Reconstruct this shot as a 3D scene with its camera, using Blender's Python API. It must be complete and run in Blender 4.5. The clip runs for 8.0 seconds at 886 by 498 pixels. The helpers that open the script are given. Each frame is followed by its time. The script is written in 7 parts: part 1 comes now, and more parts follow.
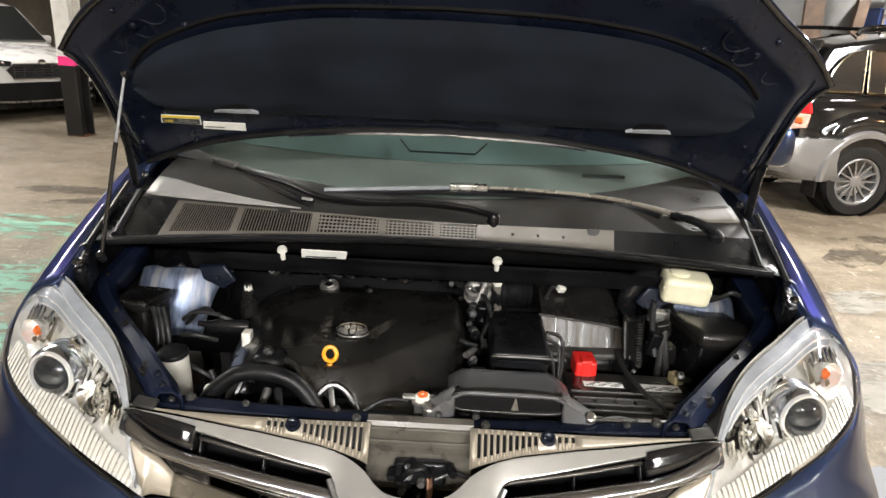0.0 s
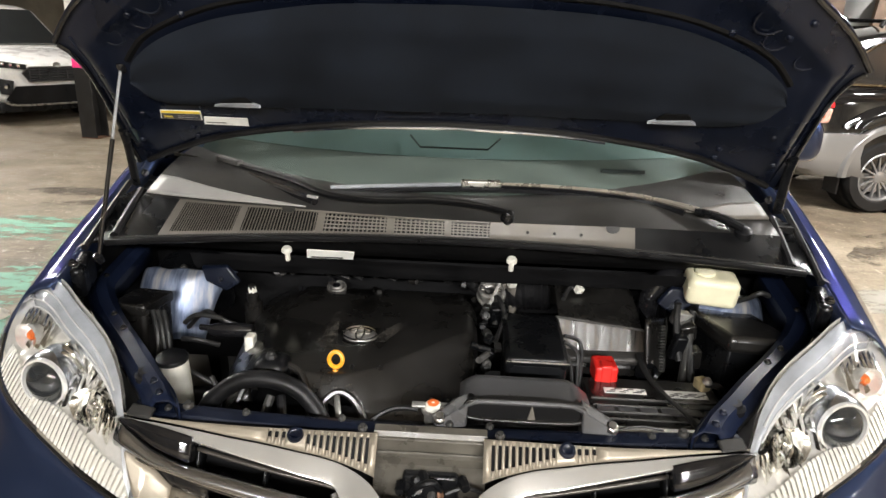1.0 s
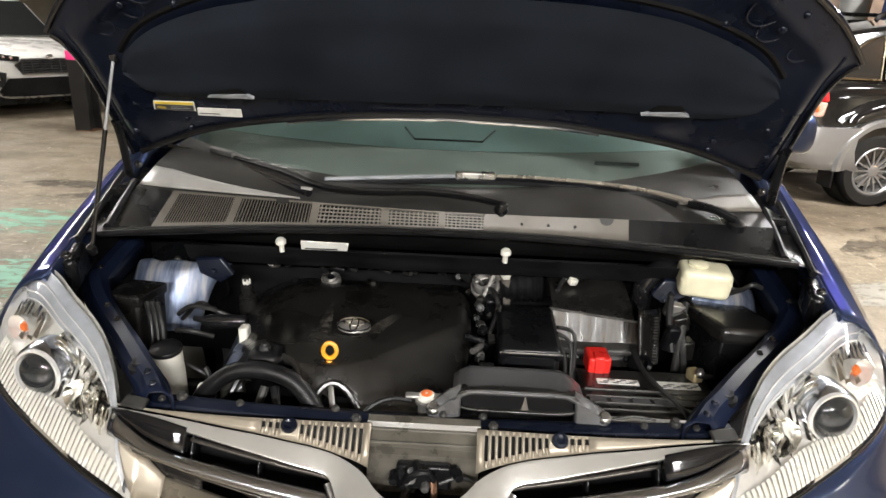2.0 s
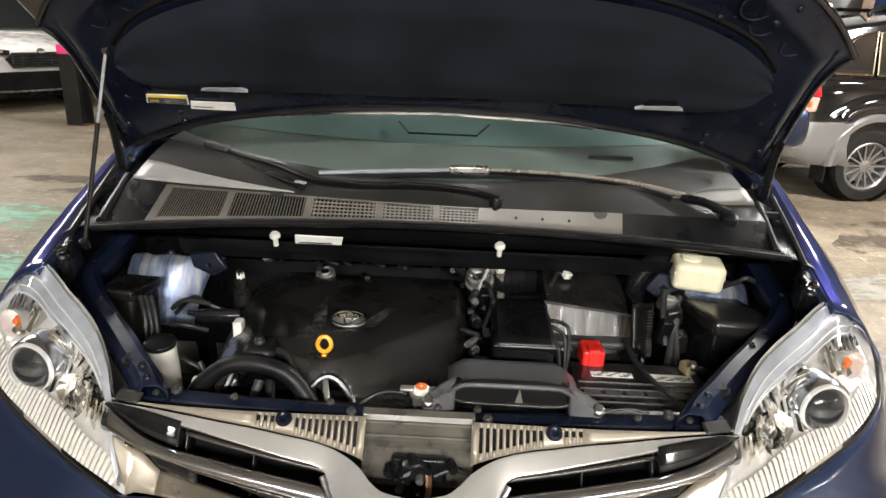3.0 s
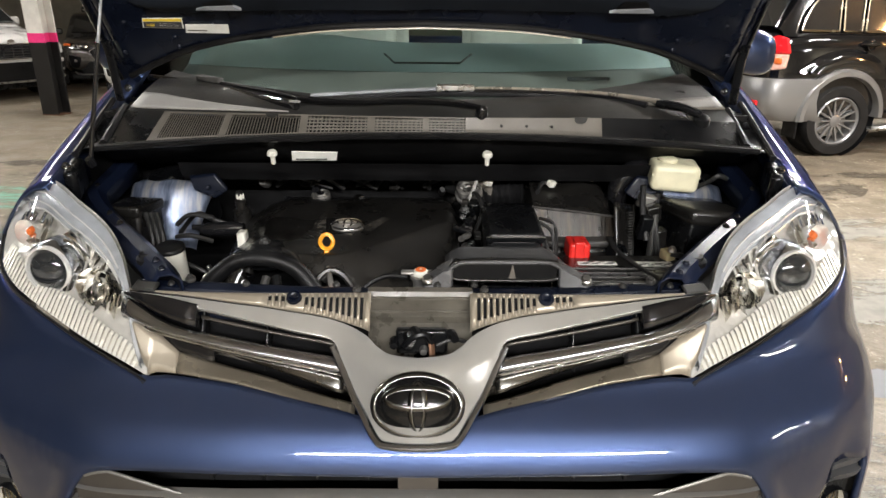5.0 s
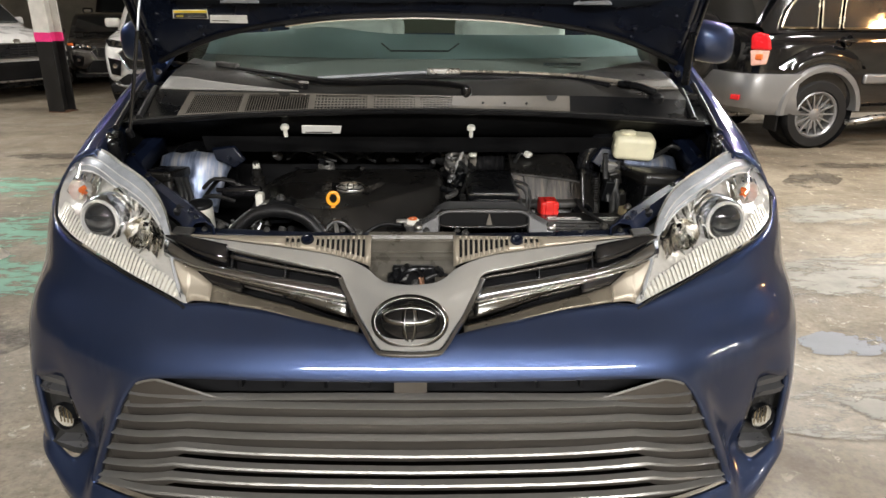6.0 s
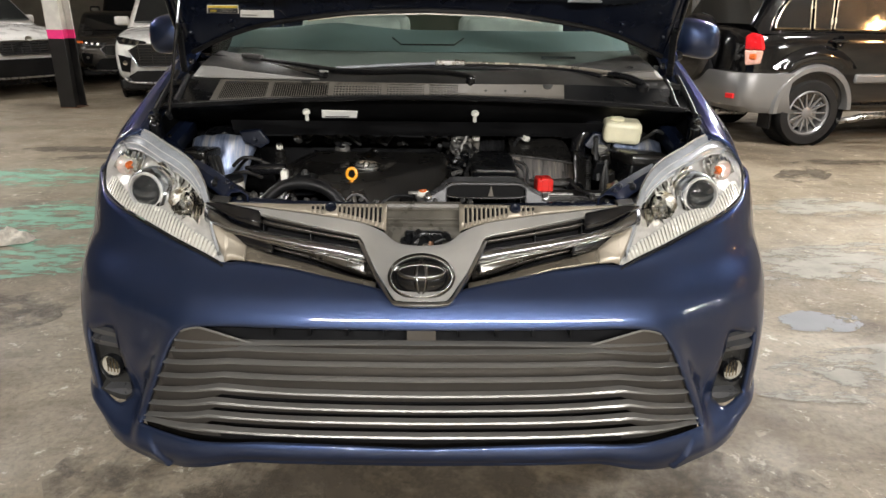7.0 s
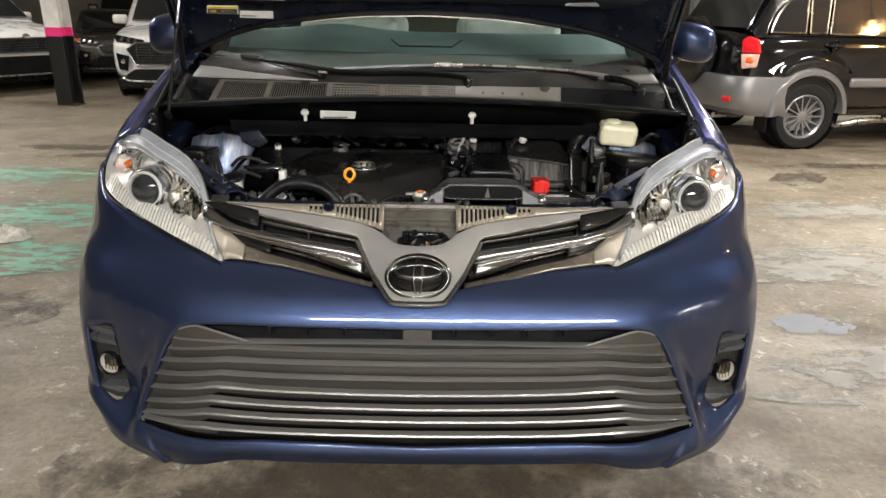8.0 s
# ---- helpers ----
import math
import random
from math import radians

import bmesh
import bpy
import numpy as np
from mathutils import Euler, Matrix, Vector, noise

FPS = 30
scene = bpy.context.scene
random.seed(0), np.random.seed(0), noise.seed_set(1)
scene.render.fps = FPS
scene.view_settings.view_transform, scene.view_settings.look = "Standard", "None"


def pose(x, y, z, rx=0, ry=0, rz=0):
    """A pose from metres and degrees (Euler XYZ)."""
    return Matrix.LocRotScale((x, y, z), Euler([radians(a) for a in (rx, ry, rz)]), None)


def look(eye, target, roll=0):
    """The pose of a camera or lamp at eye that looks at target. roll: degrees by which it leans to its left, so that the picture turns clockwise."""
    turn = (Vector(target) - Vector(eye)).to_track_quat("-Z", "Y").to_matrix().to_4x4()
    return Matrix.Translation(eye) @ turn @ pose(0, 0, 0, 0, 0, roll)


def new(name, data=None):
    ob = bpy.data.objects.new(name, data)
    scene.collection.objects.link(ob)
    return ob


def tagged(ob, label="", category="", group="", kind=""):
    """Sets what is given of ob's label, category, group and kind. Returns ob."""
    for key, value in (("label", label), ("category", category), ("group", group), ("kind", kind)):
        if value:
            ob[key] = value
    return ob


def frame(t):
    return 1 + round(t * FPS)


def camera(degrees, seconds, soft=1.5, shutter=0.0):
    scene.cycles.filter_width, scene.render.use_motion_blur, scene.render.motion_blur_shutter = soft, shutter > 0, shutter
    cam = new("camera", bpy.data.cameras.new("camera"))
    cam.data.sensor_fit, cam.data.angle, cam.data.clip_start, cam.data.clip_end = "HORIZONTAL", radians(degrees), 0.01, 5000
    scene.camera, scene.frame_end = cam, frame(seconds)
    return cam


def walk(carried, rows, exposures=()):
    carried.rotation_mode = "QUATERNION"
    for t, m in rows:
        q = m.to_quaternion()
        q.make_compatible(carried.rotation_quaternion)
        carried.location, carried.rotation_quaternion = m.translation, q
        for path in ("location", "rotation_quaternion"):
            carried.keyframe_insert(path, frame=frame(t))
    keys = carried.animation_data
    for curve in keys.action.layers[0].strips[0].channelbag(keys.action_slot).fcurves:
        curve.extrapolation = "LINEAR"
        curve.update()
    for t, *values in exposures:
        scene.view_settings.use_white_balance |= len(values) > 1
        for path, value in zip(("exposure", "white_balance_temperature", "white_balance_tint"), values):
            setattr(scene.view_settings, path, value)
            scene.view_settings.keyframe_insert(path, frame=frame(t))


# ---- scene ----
cam = camera(67.7, 8.0)
PATH = [
    (0, (0.043, -0.839, 1.505), (0.01, 1.061, 0.881), 2.7),
    (0.5, (0.044, -0.768, 1.501), (-0.023, 1.134, 0.887), 2.2),
    (1, (0.048, -0.769, 1.481), (-0.028, 1.129, 0.855), 2.0),
    (1.5, (0.052, -0.771, 1.477), (-0.019, 1.124, 0.841), 2.0),
    (3, (0.051, -0.774, 1.474), (0.008, 1.115, 0.818), 2.3),
    (3.5, (0.037, -0.809, 1.44), (0.0, 1.078, 0.776), 1.8),
    (4, (0.029, -0.844, 1.388), (-0.004, 1.038, 0.711), 1.0),
    (4.5, (0.035, -0.871, 1.341), (0.037, 1.008, 0.657), 0.6),
    (4.7, (0.037, -0.885, 1.326), (0.042, 0.994, 0.641), 0.5),
    (5.8, (0.025, -1.106, 1.312), (0.046, 0.774, 0.63), 0.3),
    (6, (0.055, -1.186, 1.299), (0.072, 0.694, 0.617), 0.3),
    (6.5, (0.067, -1.337, 1.296), (0.074, 0.541, 0.609), 0.3),
    (7, (0.038, -1.398, 1.287), (0.053, 0.483, 0.607), 0.6),
    (7.5, (0.029, -1.413, 1.291), (0.045, 0.468, 0.61), 0.8),
    (8, (0.038, -1.413, 1.292), (0.063, 0.468, 0.614), 1.1),
]
walk(cam, [(t, look(eye, target, roll)) for t, eye, target, roll in PATH],
     exposures=[(0.0, 1.13), (3.5, 1.06), (4.5, 0.94), (6.0, 0.75), (8.0, 0.66)])

# ---- light ----
world = bpy.data.worlds.new("world")
scene.world = world
world.use_nodes = True
world.node_tree.nodes["Background"].inputs[0].default_value = (0.55, 0.6, 0.7, 1)
world.node_tree.nodes["Background"].inputs[1].default_value = 0.05
scene.view_settings.exposure = 0.5

COOL, WARM = (1.0, 0.98, 0.965), (1.0, 0.50, 0.18)
# x, y, z, turn about z, length, watts
TUBES = [
    (-0.96, -4.6, 3.1, 0, 0.90, 126), (0.06, -4.6, 3.1, 0, 0.95, 130), (1.16, -4.6, 3.1, 0, 1.2, 142), (2.32, -4.6, 3.1, 0, 1.05, 134),
    # unseen tubes from here on, added where floor, walls and cars needed light
    (-5.5, 4.6, 3.2, 0, 1.2, 38), (-1.5, 6.5, 3.2, 0, 1.2, 42), (3.2, 3.4, 3.2, 0, 1.2, 110),
    (-7.5, 8.2, 3.2, 90, 1.2, 48), (0.5, 11.5, 3.2, 0, 1.2, 60), (6.5, 8.4, 3.2, 90, 1.2, 95), (9.4, -3.6, 3.1, 90, 1.3, 70), (5.8, 3.0, 3.1, 50, 0.7, 26),
    (-4.9, 2.6, 3.2, 90, 1.3, 36), (4.3, 1.9, 3.2, 90, 1.3, 75), (-3.8, 3.4, 3.2, 90, 1.3, 20),
]
# x, y, z, watts, where the shade points
# the last, bare lamp is added to warm the ceiling the SUV windows mirror
SODIUM = [(8.05, 2.55, 2.76, 120, (4.9, 5.6, 1.15)), (-9.5, 7.5, 2.6, 60, (-5.0, 12.0, 0.8)), (9.5, 1.2, 3.3, 36, None)]


# ---- materials ----
def node_mat(name):
    m = bpy.data.materials.new(name)
    m.use_nodes = True
    return m, m.node_tree.nodes, m.node_tree.links, m.node_tree.nodes["Principled BSDF"]


def ramp(n, l, src, stops):
    r = n.new("ShaderNodeValToRGB")
    while len(r.color_ramp.elements) < len(stops):
        r.color_ramp.elements.new(0.5)
    for e, (p, c) in zip(r.color_ramp.elements, stops):
        e.position, e.color = p, (*c, 1)
    l.new(src, r.inputs[0])
    return r.outputs[0]


def noise_tex(n, l, scale, detail=6, rough=0.6, coord="Object", dist=0.0, stretch=None):
    c = n.new("ShaderNodeTexCoord")
    t = n.new("ShaderNodeTexNoise")
    t.inputs["Scale"].default_value, t.inputs["Detail"].default_value = scale, detail
    t.inputs["Roughness"].default_value, t.inputs["Distortion"].default_value = rough, dist
    out = c.outputs[coord]
    if stretch:
        mp = n.new("ShaderNodeMapping")
        mp.inputs["Scale"].default_value = stretch
        l.new(out, mp.inputs[0])
        out = mp.outputs[0]
    l.new(out, t.inputs["Vector"])
    return t.outputs["Fac"]


def surface(name, color, rough=0.5, metal=0.0, vary=0.25, scale=14.0, fine=160.0, bump=0.05, rvary=0.15, coat=0.0, spec=0.5):
    """A surface with broad and fine variation in colour, gloss and relief."""
    m, n, l, b = node_mat(name)
    big, small = noise_tex(n, l, scale), noise_tex(n, l, fine, 4)
    lo = tuple(c * (1 - vary) for c in color)
    hi = tuple(min(1, c * (1 + vary)) for c in color)
    col = ramp(n, l, big, [(0.32, lo), (0.68, hi)])
    l.new(col, b.inputs["Base Color"])
    rr = n.new("ShaderNodeMapRange")
    rr.inputs[1].default_value, rr.inputs[2].default_value = 0.3, 0.7
    rr.inputs[3].default_value, rr.inputs[4].default_value = max(0.02, rough - rvary), min(1, rough + rvary)
    l.new(big, rr.inputs[0])
    l.new(rr.outputs[0], b.inputs["Roughness"])
    b.inputs["Metallic"].default_value = metal
    b.inputs["Specular IOR Level"].default_value = spec
    b.inputs["Coat Weight"].default_value = coat
    b.inputs["Coat Roughness"].default_value = 0.04
    if bump:
        bp = n.new("ShaderNodeBump")
        bp.inputs["Strength"].default_value, bp.inputs["Distance"].default_value = bump, 0.002
        l.new(small, bp.inputs["Height"])
        l.new(bp.outputs[0], b.inputs["Normal"])
    return m


def glass_mat(name, tint, gloss_ior=1.5, rough=0.02):
    """Thin clear pane: what lies behind shows through, with the sheen of glass."""
    m, n, l, b = node_mat(name)
    n.remove(b)
    tr, gl, mx, fr = n.new("ShaderNodeBsdfTransparent"), n.new("ShaderNodeBsdfGlossy"), n.new("ShaderNodeMixShader"), n.new("ShaderNodeFresnel")
    tr.inputs[0].default_value = (*tint, 1)
    gl.inputs["Roughness"].default_value = rough
    fr.inputs[0].default_value = gloss_ior
    l.new(fr.outputs[0], mx.inputs[0])
    l.new(tr.outputs[0], mx.inputs[1])
    l.new(gl.outputs[0], mx.inputs[2])
    l.new(mx.outputs[0], n["Material Output"].inputs[0])
    return m


def glow_mat(name, color, strength):
    m, n, l, b = node_mat(name)
    b.inputs["Base Color"].default_value = (*color, 1)
    b.inputs["Emission Color"].default_value = (*color, 1)
    b.inputs["Emission Strength"].default_value = strength
    return m


def concrete_floor():
    m, n, l, b = node_mat("worn concrete floor")
    base = ramp(n, l, noise_tex(n, l, 0.7, 11, 0.66, dist=0.15), [(0.30, (0.105, 0.083, 0.057)), (0.43, (0.180, 0.148, 0.105)), (0.57, (0.238, 0.200, 0.146)), (0.72, (0.290, 0.255, 0.198))])
    dirt = ramp(n, l, noise_tex(n, l, 1.9, 12, 0.70, dist=0.15, stretch=(0.6, 1.6, 1)), [(0.36, (0.50, 0.43, 0.35)), (0.50, (1, 1, 1))])
    mul = n.new("ShaderNodeMixRGB")
    mul.blend_type, mul.inputs[0].default_value = "MULTIPLY", 0.6
    l.new(base, mul.inputs[1])
    l.new(dirt, mul.inputs[2])
    # fine grit and pitting
    grit = ramp(n, l, noise_tex(n, l, 42, 8, 0.75), [(0.36, (0.55, 0.53, 0.50)), (0.50, (0.95, 0.95, 0.95)), (0.66, (1.18, 1.17, 1.15))])
    mul2 = n.new("ShaderNodeMixRGB")
    mul2.blend_type, mul2.inputs[0].default_value = "MULTIPLY", 0.75
    l.new(mul.outputs[0], mul2.inputs[1])
    l.new(grit, mul2.inputs[2])
    mul = mul2
    # blotches a hand wide
    blot = ramp(n, l, noise_tex(n, l, 4.2, 12, 0.72, dist=0.5, stretch=(0.8, 1.2, 1)), [(0.36, (0.62, 0.58, 0.52)), (0.47, (0.92, 0.91, 0.89)), (0.56, (1.0, 1.0, 1.0)), (0.66, (1.22, 1.22, 1.21))])
    mul3 = n.new("ShaderNodeMixRGB")
    mul3.blend_type, mul3.inputs[0].default_value = "MULTIPLY", 0.9
    l.new(mul.outputs[0], mul3.inputs[1])
    l.new(blot, mul3.inputs[2])
    mul = mul3
    # flaked pale patches
    flake = ramp(n, l, noise_tex(n, l, 15.0, 14, 0.80, dist=0.4), [(0.575, (0, 0, 0)), (0.60, (1, 1, 1))])
    gate = ramp(n, l, noise_tex(n, l, 1.6, 4), [(0.42, (0, 0, 0)), (0.56, (0.85, 0.85, 0.85))])
    both = n.new("ShaderNodeMath")
    both.operation = "MULTIPLY"
    l.new(flake, both.inputs[0])
    l.new(gate, both.inputs[1])
    mx = n.new("ShaderNodeMixRGB")
    mx.inputs[2].default_value = (0.52, 0.48, 0.39, 1)
    l.new(both.outputs[0], mx.inputs[0])
    l.new(mul.outputs[0], mx.inputs[1])
    l.new(mx.outputs[0], b.inputs["Base Color"])
    wet = ramp(n, l, noise_tex(n, l, 1.1, 10, 0.7, dist=0.1), [(0.34, (0.36, 0.36, 0.36)), (0.62, (0.75, 0.75, 0.75))])
    l.new(wet, b.inputs["Roughness"])
    bp = n.new("ShaderNodeBump")
    bp.inputs["Strength"].default_value, bp.inputs["Distance"].default_value = 0.35, 0.006
    l.new(noise_tex(n, l, 18, 10, 0.7), bp.inputs["Height"])
    l.new(bp.outputs[0], b.inputs["Normal"])
    return m


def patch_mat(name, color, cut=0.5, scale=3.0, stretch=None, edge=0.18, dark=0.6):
    """Worn paint, spill or painted shade lying on a surface, broken up at its edges."""
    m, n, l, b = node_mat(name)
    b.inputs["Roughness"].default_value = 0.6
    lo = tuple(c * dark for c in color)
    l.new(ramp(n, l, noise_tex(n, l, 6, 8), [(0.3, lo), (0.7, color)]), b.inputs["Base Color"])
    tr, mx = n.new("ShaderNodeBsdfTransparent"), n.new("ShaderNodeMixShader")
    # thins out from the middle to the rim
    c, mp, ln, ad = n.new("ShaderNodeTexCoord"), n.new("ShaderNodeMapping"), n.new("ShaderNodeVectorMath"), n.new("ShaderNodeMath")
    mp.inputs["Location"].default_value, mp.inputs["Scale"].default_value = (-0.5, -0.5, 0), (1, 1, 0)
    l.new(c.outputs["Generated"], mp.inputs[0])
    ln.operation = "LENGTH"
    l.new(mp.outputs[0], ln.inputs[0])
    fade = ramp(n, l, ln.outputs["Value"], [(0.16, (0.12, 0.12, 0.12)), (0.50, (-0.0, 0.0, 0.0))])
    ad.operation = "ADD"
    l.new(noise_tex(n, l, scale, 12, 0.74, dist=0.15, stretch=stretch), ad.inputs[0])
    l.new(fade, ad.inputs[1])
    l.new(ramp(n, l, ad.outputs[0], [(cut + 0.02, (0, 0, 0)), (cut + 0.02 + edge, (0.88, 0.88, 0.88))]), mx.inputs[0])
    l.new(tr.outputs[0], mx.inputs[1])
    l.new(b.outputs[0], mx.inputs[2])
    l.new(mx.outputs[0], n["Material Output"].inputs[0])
    return m


def facet_mat(name, color, rough, scale):
    """Bright reflector broken into small facets."""
    m, n, l, b = node_mat(name)
    b.inputs["Base Color"].default_value = (*color, 1)
    b.inputs["Metallic"].default_value, b.inputs["Roughness"].default_value = 0.62, rough
    c, v = n.new("ShaderNodeTexCoord"), n.new("ShaderNodeTexVoronoi")
    v.inputs["Scale"].default_value = scale
    l.new(c.outputs["Object"], v.inputs["Vector"])
    bp = n.new("ShaderNodeBump")
    bp.inputs["Strength"].default_value, bp.inputs["Distance"].default_value = 0.45, 0.006
    l.new(v.outputs["Distance"], bp.inputs["Height"])
    l.new(bp.outputs[0], b.inputs["Normal"])
    return m


def streak_mat(name):
    """Gloss black panel with runs of dust from top to bottom."""
    m, n, l, b = node_mat(name)
    runs = noise_tex(n, l, 1.0, 8, 0.7, stretch=(52, 5, 5))
    l.new(ramp(n, l, runs, [(0.38, (0.008, 0.007, 0.006)), (0.50, (0.024, 0.018, 0.013)), (0.64, (0.115, 0.092, 0.068))]), b.inputs["Base Color"])
    l.new(ramp(n, l, runs, [(0.35, (0.16, 0.16, 0.16)), (0.62, (0.50, 0.50, 0.50))]), b.inputs["Roughness"])
    b.inputs["Specular IOR Level"].default_value = 0.3
    return m


def run_mat(name, low, mid, high):
    """Metal coloured from dark to pale in slanting runs."""
    m, n, l, b = node_mat(name)
    c, mp, t = n.new("ShaderNodeTexCoord"), n.new("ShaderNodeMapping"), n.new("ShaderNodeTexNoise")
    mp.inputs["Rotation"].default_value, mp.inputs["Scale"].default_value = (0, radians(28), 0), (38, 5, 7)
    t.inputs["Scale"].default_value, t.inputs["Detail"].default_value, t.inputs["Roughness"].default_value = 1.0, 8, 0.6
    l.new(c.outputs["Object"], mp.inputs[0])
    l.new(mp.outputs[0], t.inputs["Vector"])
    l.new(ramp(n, l, t.outputs["Fac"], [(0.34, low), (0.50, mid), (0.68, high)]), b.inputs["Base Color"])
    l.new(ramp(n, l, noise_tex(n, l, 18, 6), [(0.35, (0.28, 0.28, 0.28)), (0.65, (0.55, 0.55, 0.55))]), b.inputs["Roughness"])
    b.inputs["Metallic"].default_value = 0.6
    return m


M = {}
M["blue"] = surface("blue metallic car paint", (0.035, 0.052, 0.110), 0.39, 0.78, 0.05, 3, 900, 0.01, 0.03, coat=1.0, spec=0.1)
M["blue"].node_tree.nodes["Principled BSDF"].inputs["Specular Tint"].default_value = (0.10, 0.14, 0.30, 1)
# body blue set far darker, for hood inside, clips and crossmember
M["blue_in"] = surface("darker blue inside metal", (0.0045, 0.0068, 0.0150), 0.30, 0.1, 0.3, 6, 300, 0.03, coat=0.0, spec=0.4)
M["black"] = surface("black grained plastic", (0.0042, 0.0045, 0.0052), 0.30, 0, 0.4, 9, 420, 0.12, spec=0.32)
M["black_dusty"] = surface("dusty black plastic", (0.0100, 0.0094, 0.0086), 0.29, 0, 0.6, 7, 260, 0.10, spec=0.62)
M["gloss"] = surface("gloss black plastic", (0.008, 0.008, 0.009), 0.12, 0, 0.3, 10, 300, 0.0, 0.06, coat=0.6)
M["rubber"] = surface("black rubber", (0.006, 0.006, 0.0065), 0.42, 0, 0.3, 20, 200, 0.2, spec=0.22)
M["tyre"] = surface("tyre rubber", (0.011, 0.0105, 0.010), 0.75, 0, 0.3, 14, 120, 0.3, spec=0.2)
# near-black: the shade of bay and recesses is in the colour
M["void"] = surface("near-black metal and recess shade", (0.0022, 0.0022, 0.0026), 0.7, 0, 0.4, 9, 100, 0.2, spec=0.2)
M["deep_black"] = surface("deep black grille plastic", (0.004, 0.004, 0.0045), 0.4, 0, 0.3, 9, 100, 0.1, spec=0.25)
M["felt"] = surface("black felt pad", (0.0092, 0.0122, 0.0182), 0.9, 0, 0.35, 5, 500, 0.4, spec=0.15)
M["cowl"] = surface("grey weathered plastic", (0.128, 0.117, 0.100), 0.44, 0, 0.2, 6, 300, 0.1, spec=0.35)
M["cowl_dk"] = surface("dark grey plastic", (0.028, 0.0275, 0.026), 0.38, 0, 0.3, 6, 300, 0.12, spec=0.3)
M["taupe"] = surface("silver beige satin plastic", (0.30, 0.265, 0.21), 0.36, 0.45, 0.04, 8, 600, 0.03, 0.04)
# the taupe plastic again, darkened for the dark surroundings it mirrors
M["trim"] = surface("beige satin plastic with dark reflection in its colour", (0.20, 0.175, 0.135), 0.28, 0.5, 0.05, 8, 600, 0.03, 0.04)
M["satin"] = surface("satin grey metal paint", (0.54, 0.535, 0.51), 0.23, 0.64, 0.025, 6, 500, 0.02, 0.03)
M["slat"] = surface("dark nickel grille paint", (0.074, 0.067, 0.059), 0.32, 0.55, 0.08, 7, 500, 0.02, 0.05)
M["chrome"] = surface("chrome", (0.88, 0.87, 0.85), 0.07, 1.0, 0.03, 9, 300, 0.0, 0.03)
M["dark_chrome"] = surface("smoked chrome", (0.53, 0.55, 0.59), 0.18, 1.0, 0.03, 9, 300, 0.0, 0.02)
M["pale_plastic"] = surface("pale grey weathered plastic", (0.30, 0.295, 0.28), 0.36, 0, 0.14, 7, 300, 0.08)
M["bronze"] = surface("dim golden chrome", (0.42, 0.36, 0.26), 0.25, 1.0, 0.05, 9, 300, 0.0, 0.04)
M["beige_metal"] = surface("beige satin metal", (0.58, 0.53, 0.45), 0.28, 0.7, 0.03, 20, 300, 0.0, 0.04)
M["scuff"] = surface("grey scuffed plastic", (0.055, 0.053, 0.05), 0.5, 0, 0.5, 40, 200, 0.2)
# paler than the blades: their edge highlights are in this colour
M["bright"] = surface("pale edge drawn as highlight", (0.23, 0.223, 0.208), 0.34, 0.6, 0.06, 9, 300, 0.0, 0.05)
M["steel"] = surface("brushed steel", (0.50, 0.49, 0.47), 0.32, 1.0, 0.2, 20, 300, 0.1)
M["reflector"] = facet_mat("faceted lamp reflector", (0.88, 0.86, 0.81), 0.22, 52)
M["ring"] = surface("bright lamp ring", (0.86, 0.85, 0.82), 0.16, 0.55, 0.04, 20, 300, 0.0, 0.04)
M["bezel"] = surface("pale silver lamp trim", (0.46, 0.48, 0.51), 0.15, 0.5, 0.2, 16, 400, 0.03, 0.06)
M["facet"] = surface("bright satin lamp chrome", (0.86, 0.845, 0.80), 0.12, 1.0, 0.05, 20, 300, 0.0, 0.05)
M["smoke"] = surface("dark smoked chrome", (0.15, 0.147, 0.138), 0.26, 1.0, 0.05, 9, 300, 0.0, 0.03)
# body blue set darker, for the fender rails
M["rail"] = surface("dark navy rail metal", (0.0065, 0.010, 0.024), 0.32, 0.0, 0.2, 6, 400, 0.02, 0.05, coat=0.4, spec=0.1)
M["rib_gap"] = surface("shaded beige lamp plastic", (0.46, 0.43, 0.36), 0.35, 0.2, 0.1, 30, 400, 0.0)
M["rib"] = surface("ribbed clear lamp plastic", (0.76, 0.74, 0.67), 0.20, 0.2, 0.06, 30, 500, 0.0)
M["orange"] = surface("amber plastic", (0.60, 0.13, 0.03), 0.25, 0, 0.1, 30, 300, 0)
M["lens_dark"] = surface("dark projector glass", (0.022, 0.024, 0.026), 0.04, 0, 0.2, 10, 300, 0, 0.02, coat=1.0)
M["lens"] = glass_mat("clear lamp lens", (0.97, 0.975, 0.98), 1.32, 0.03)
M["badge_glass"] = surface("dark badge glass", (0.006, 0.006, 0.006), 0.16, 0, 0.1, 9, 300, 0, 0.02, spec=0.35)
M["windshield"] = glass_mat("green tinted windshield glass", (0.62, 0.80, 0.76), 1.45)
M["window_dark"] = surface("dark tinted window glass", (0.012, 0.014, 0.015), 0.05, 0, 0.2, 3, 300, 0, 0.02, coat=1.0, spec=0.9)
M["privacy"] = glass_mat("dark privacy glass", (0.30, 0.36, 0.35), 1.45)
M["red_plastic"] = surface("red plastic cover", (0.62, 0.02, 0.015), 0.35, 0, 0.15, 20, 300, 0.08)
M["tail_clear"] = surface("faded pink tail lamp plastic", (0.60, 0.34, 0.27), 0.15, 0, 0.2, 30, 300, 0, coat=0.6)
M["red_lamp"] = surface("red tail lamp plastic", (0.70, 0.015, 0.02), 0.15, 0, 0.15, 20, 300, 0, coat=0.6)
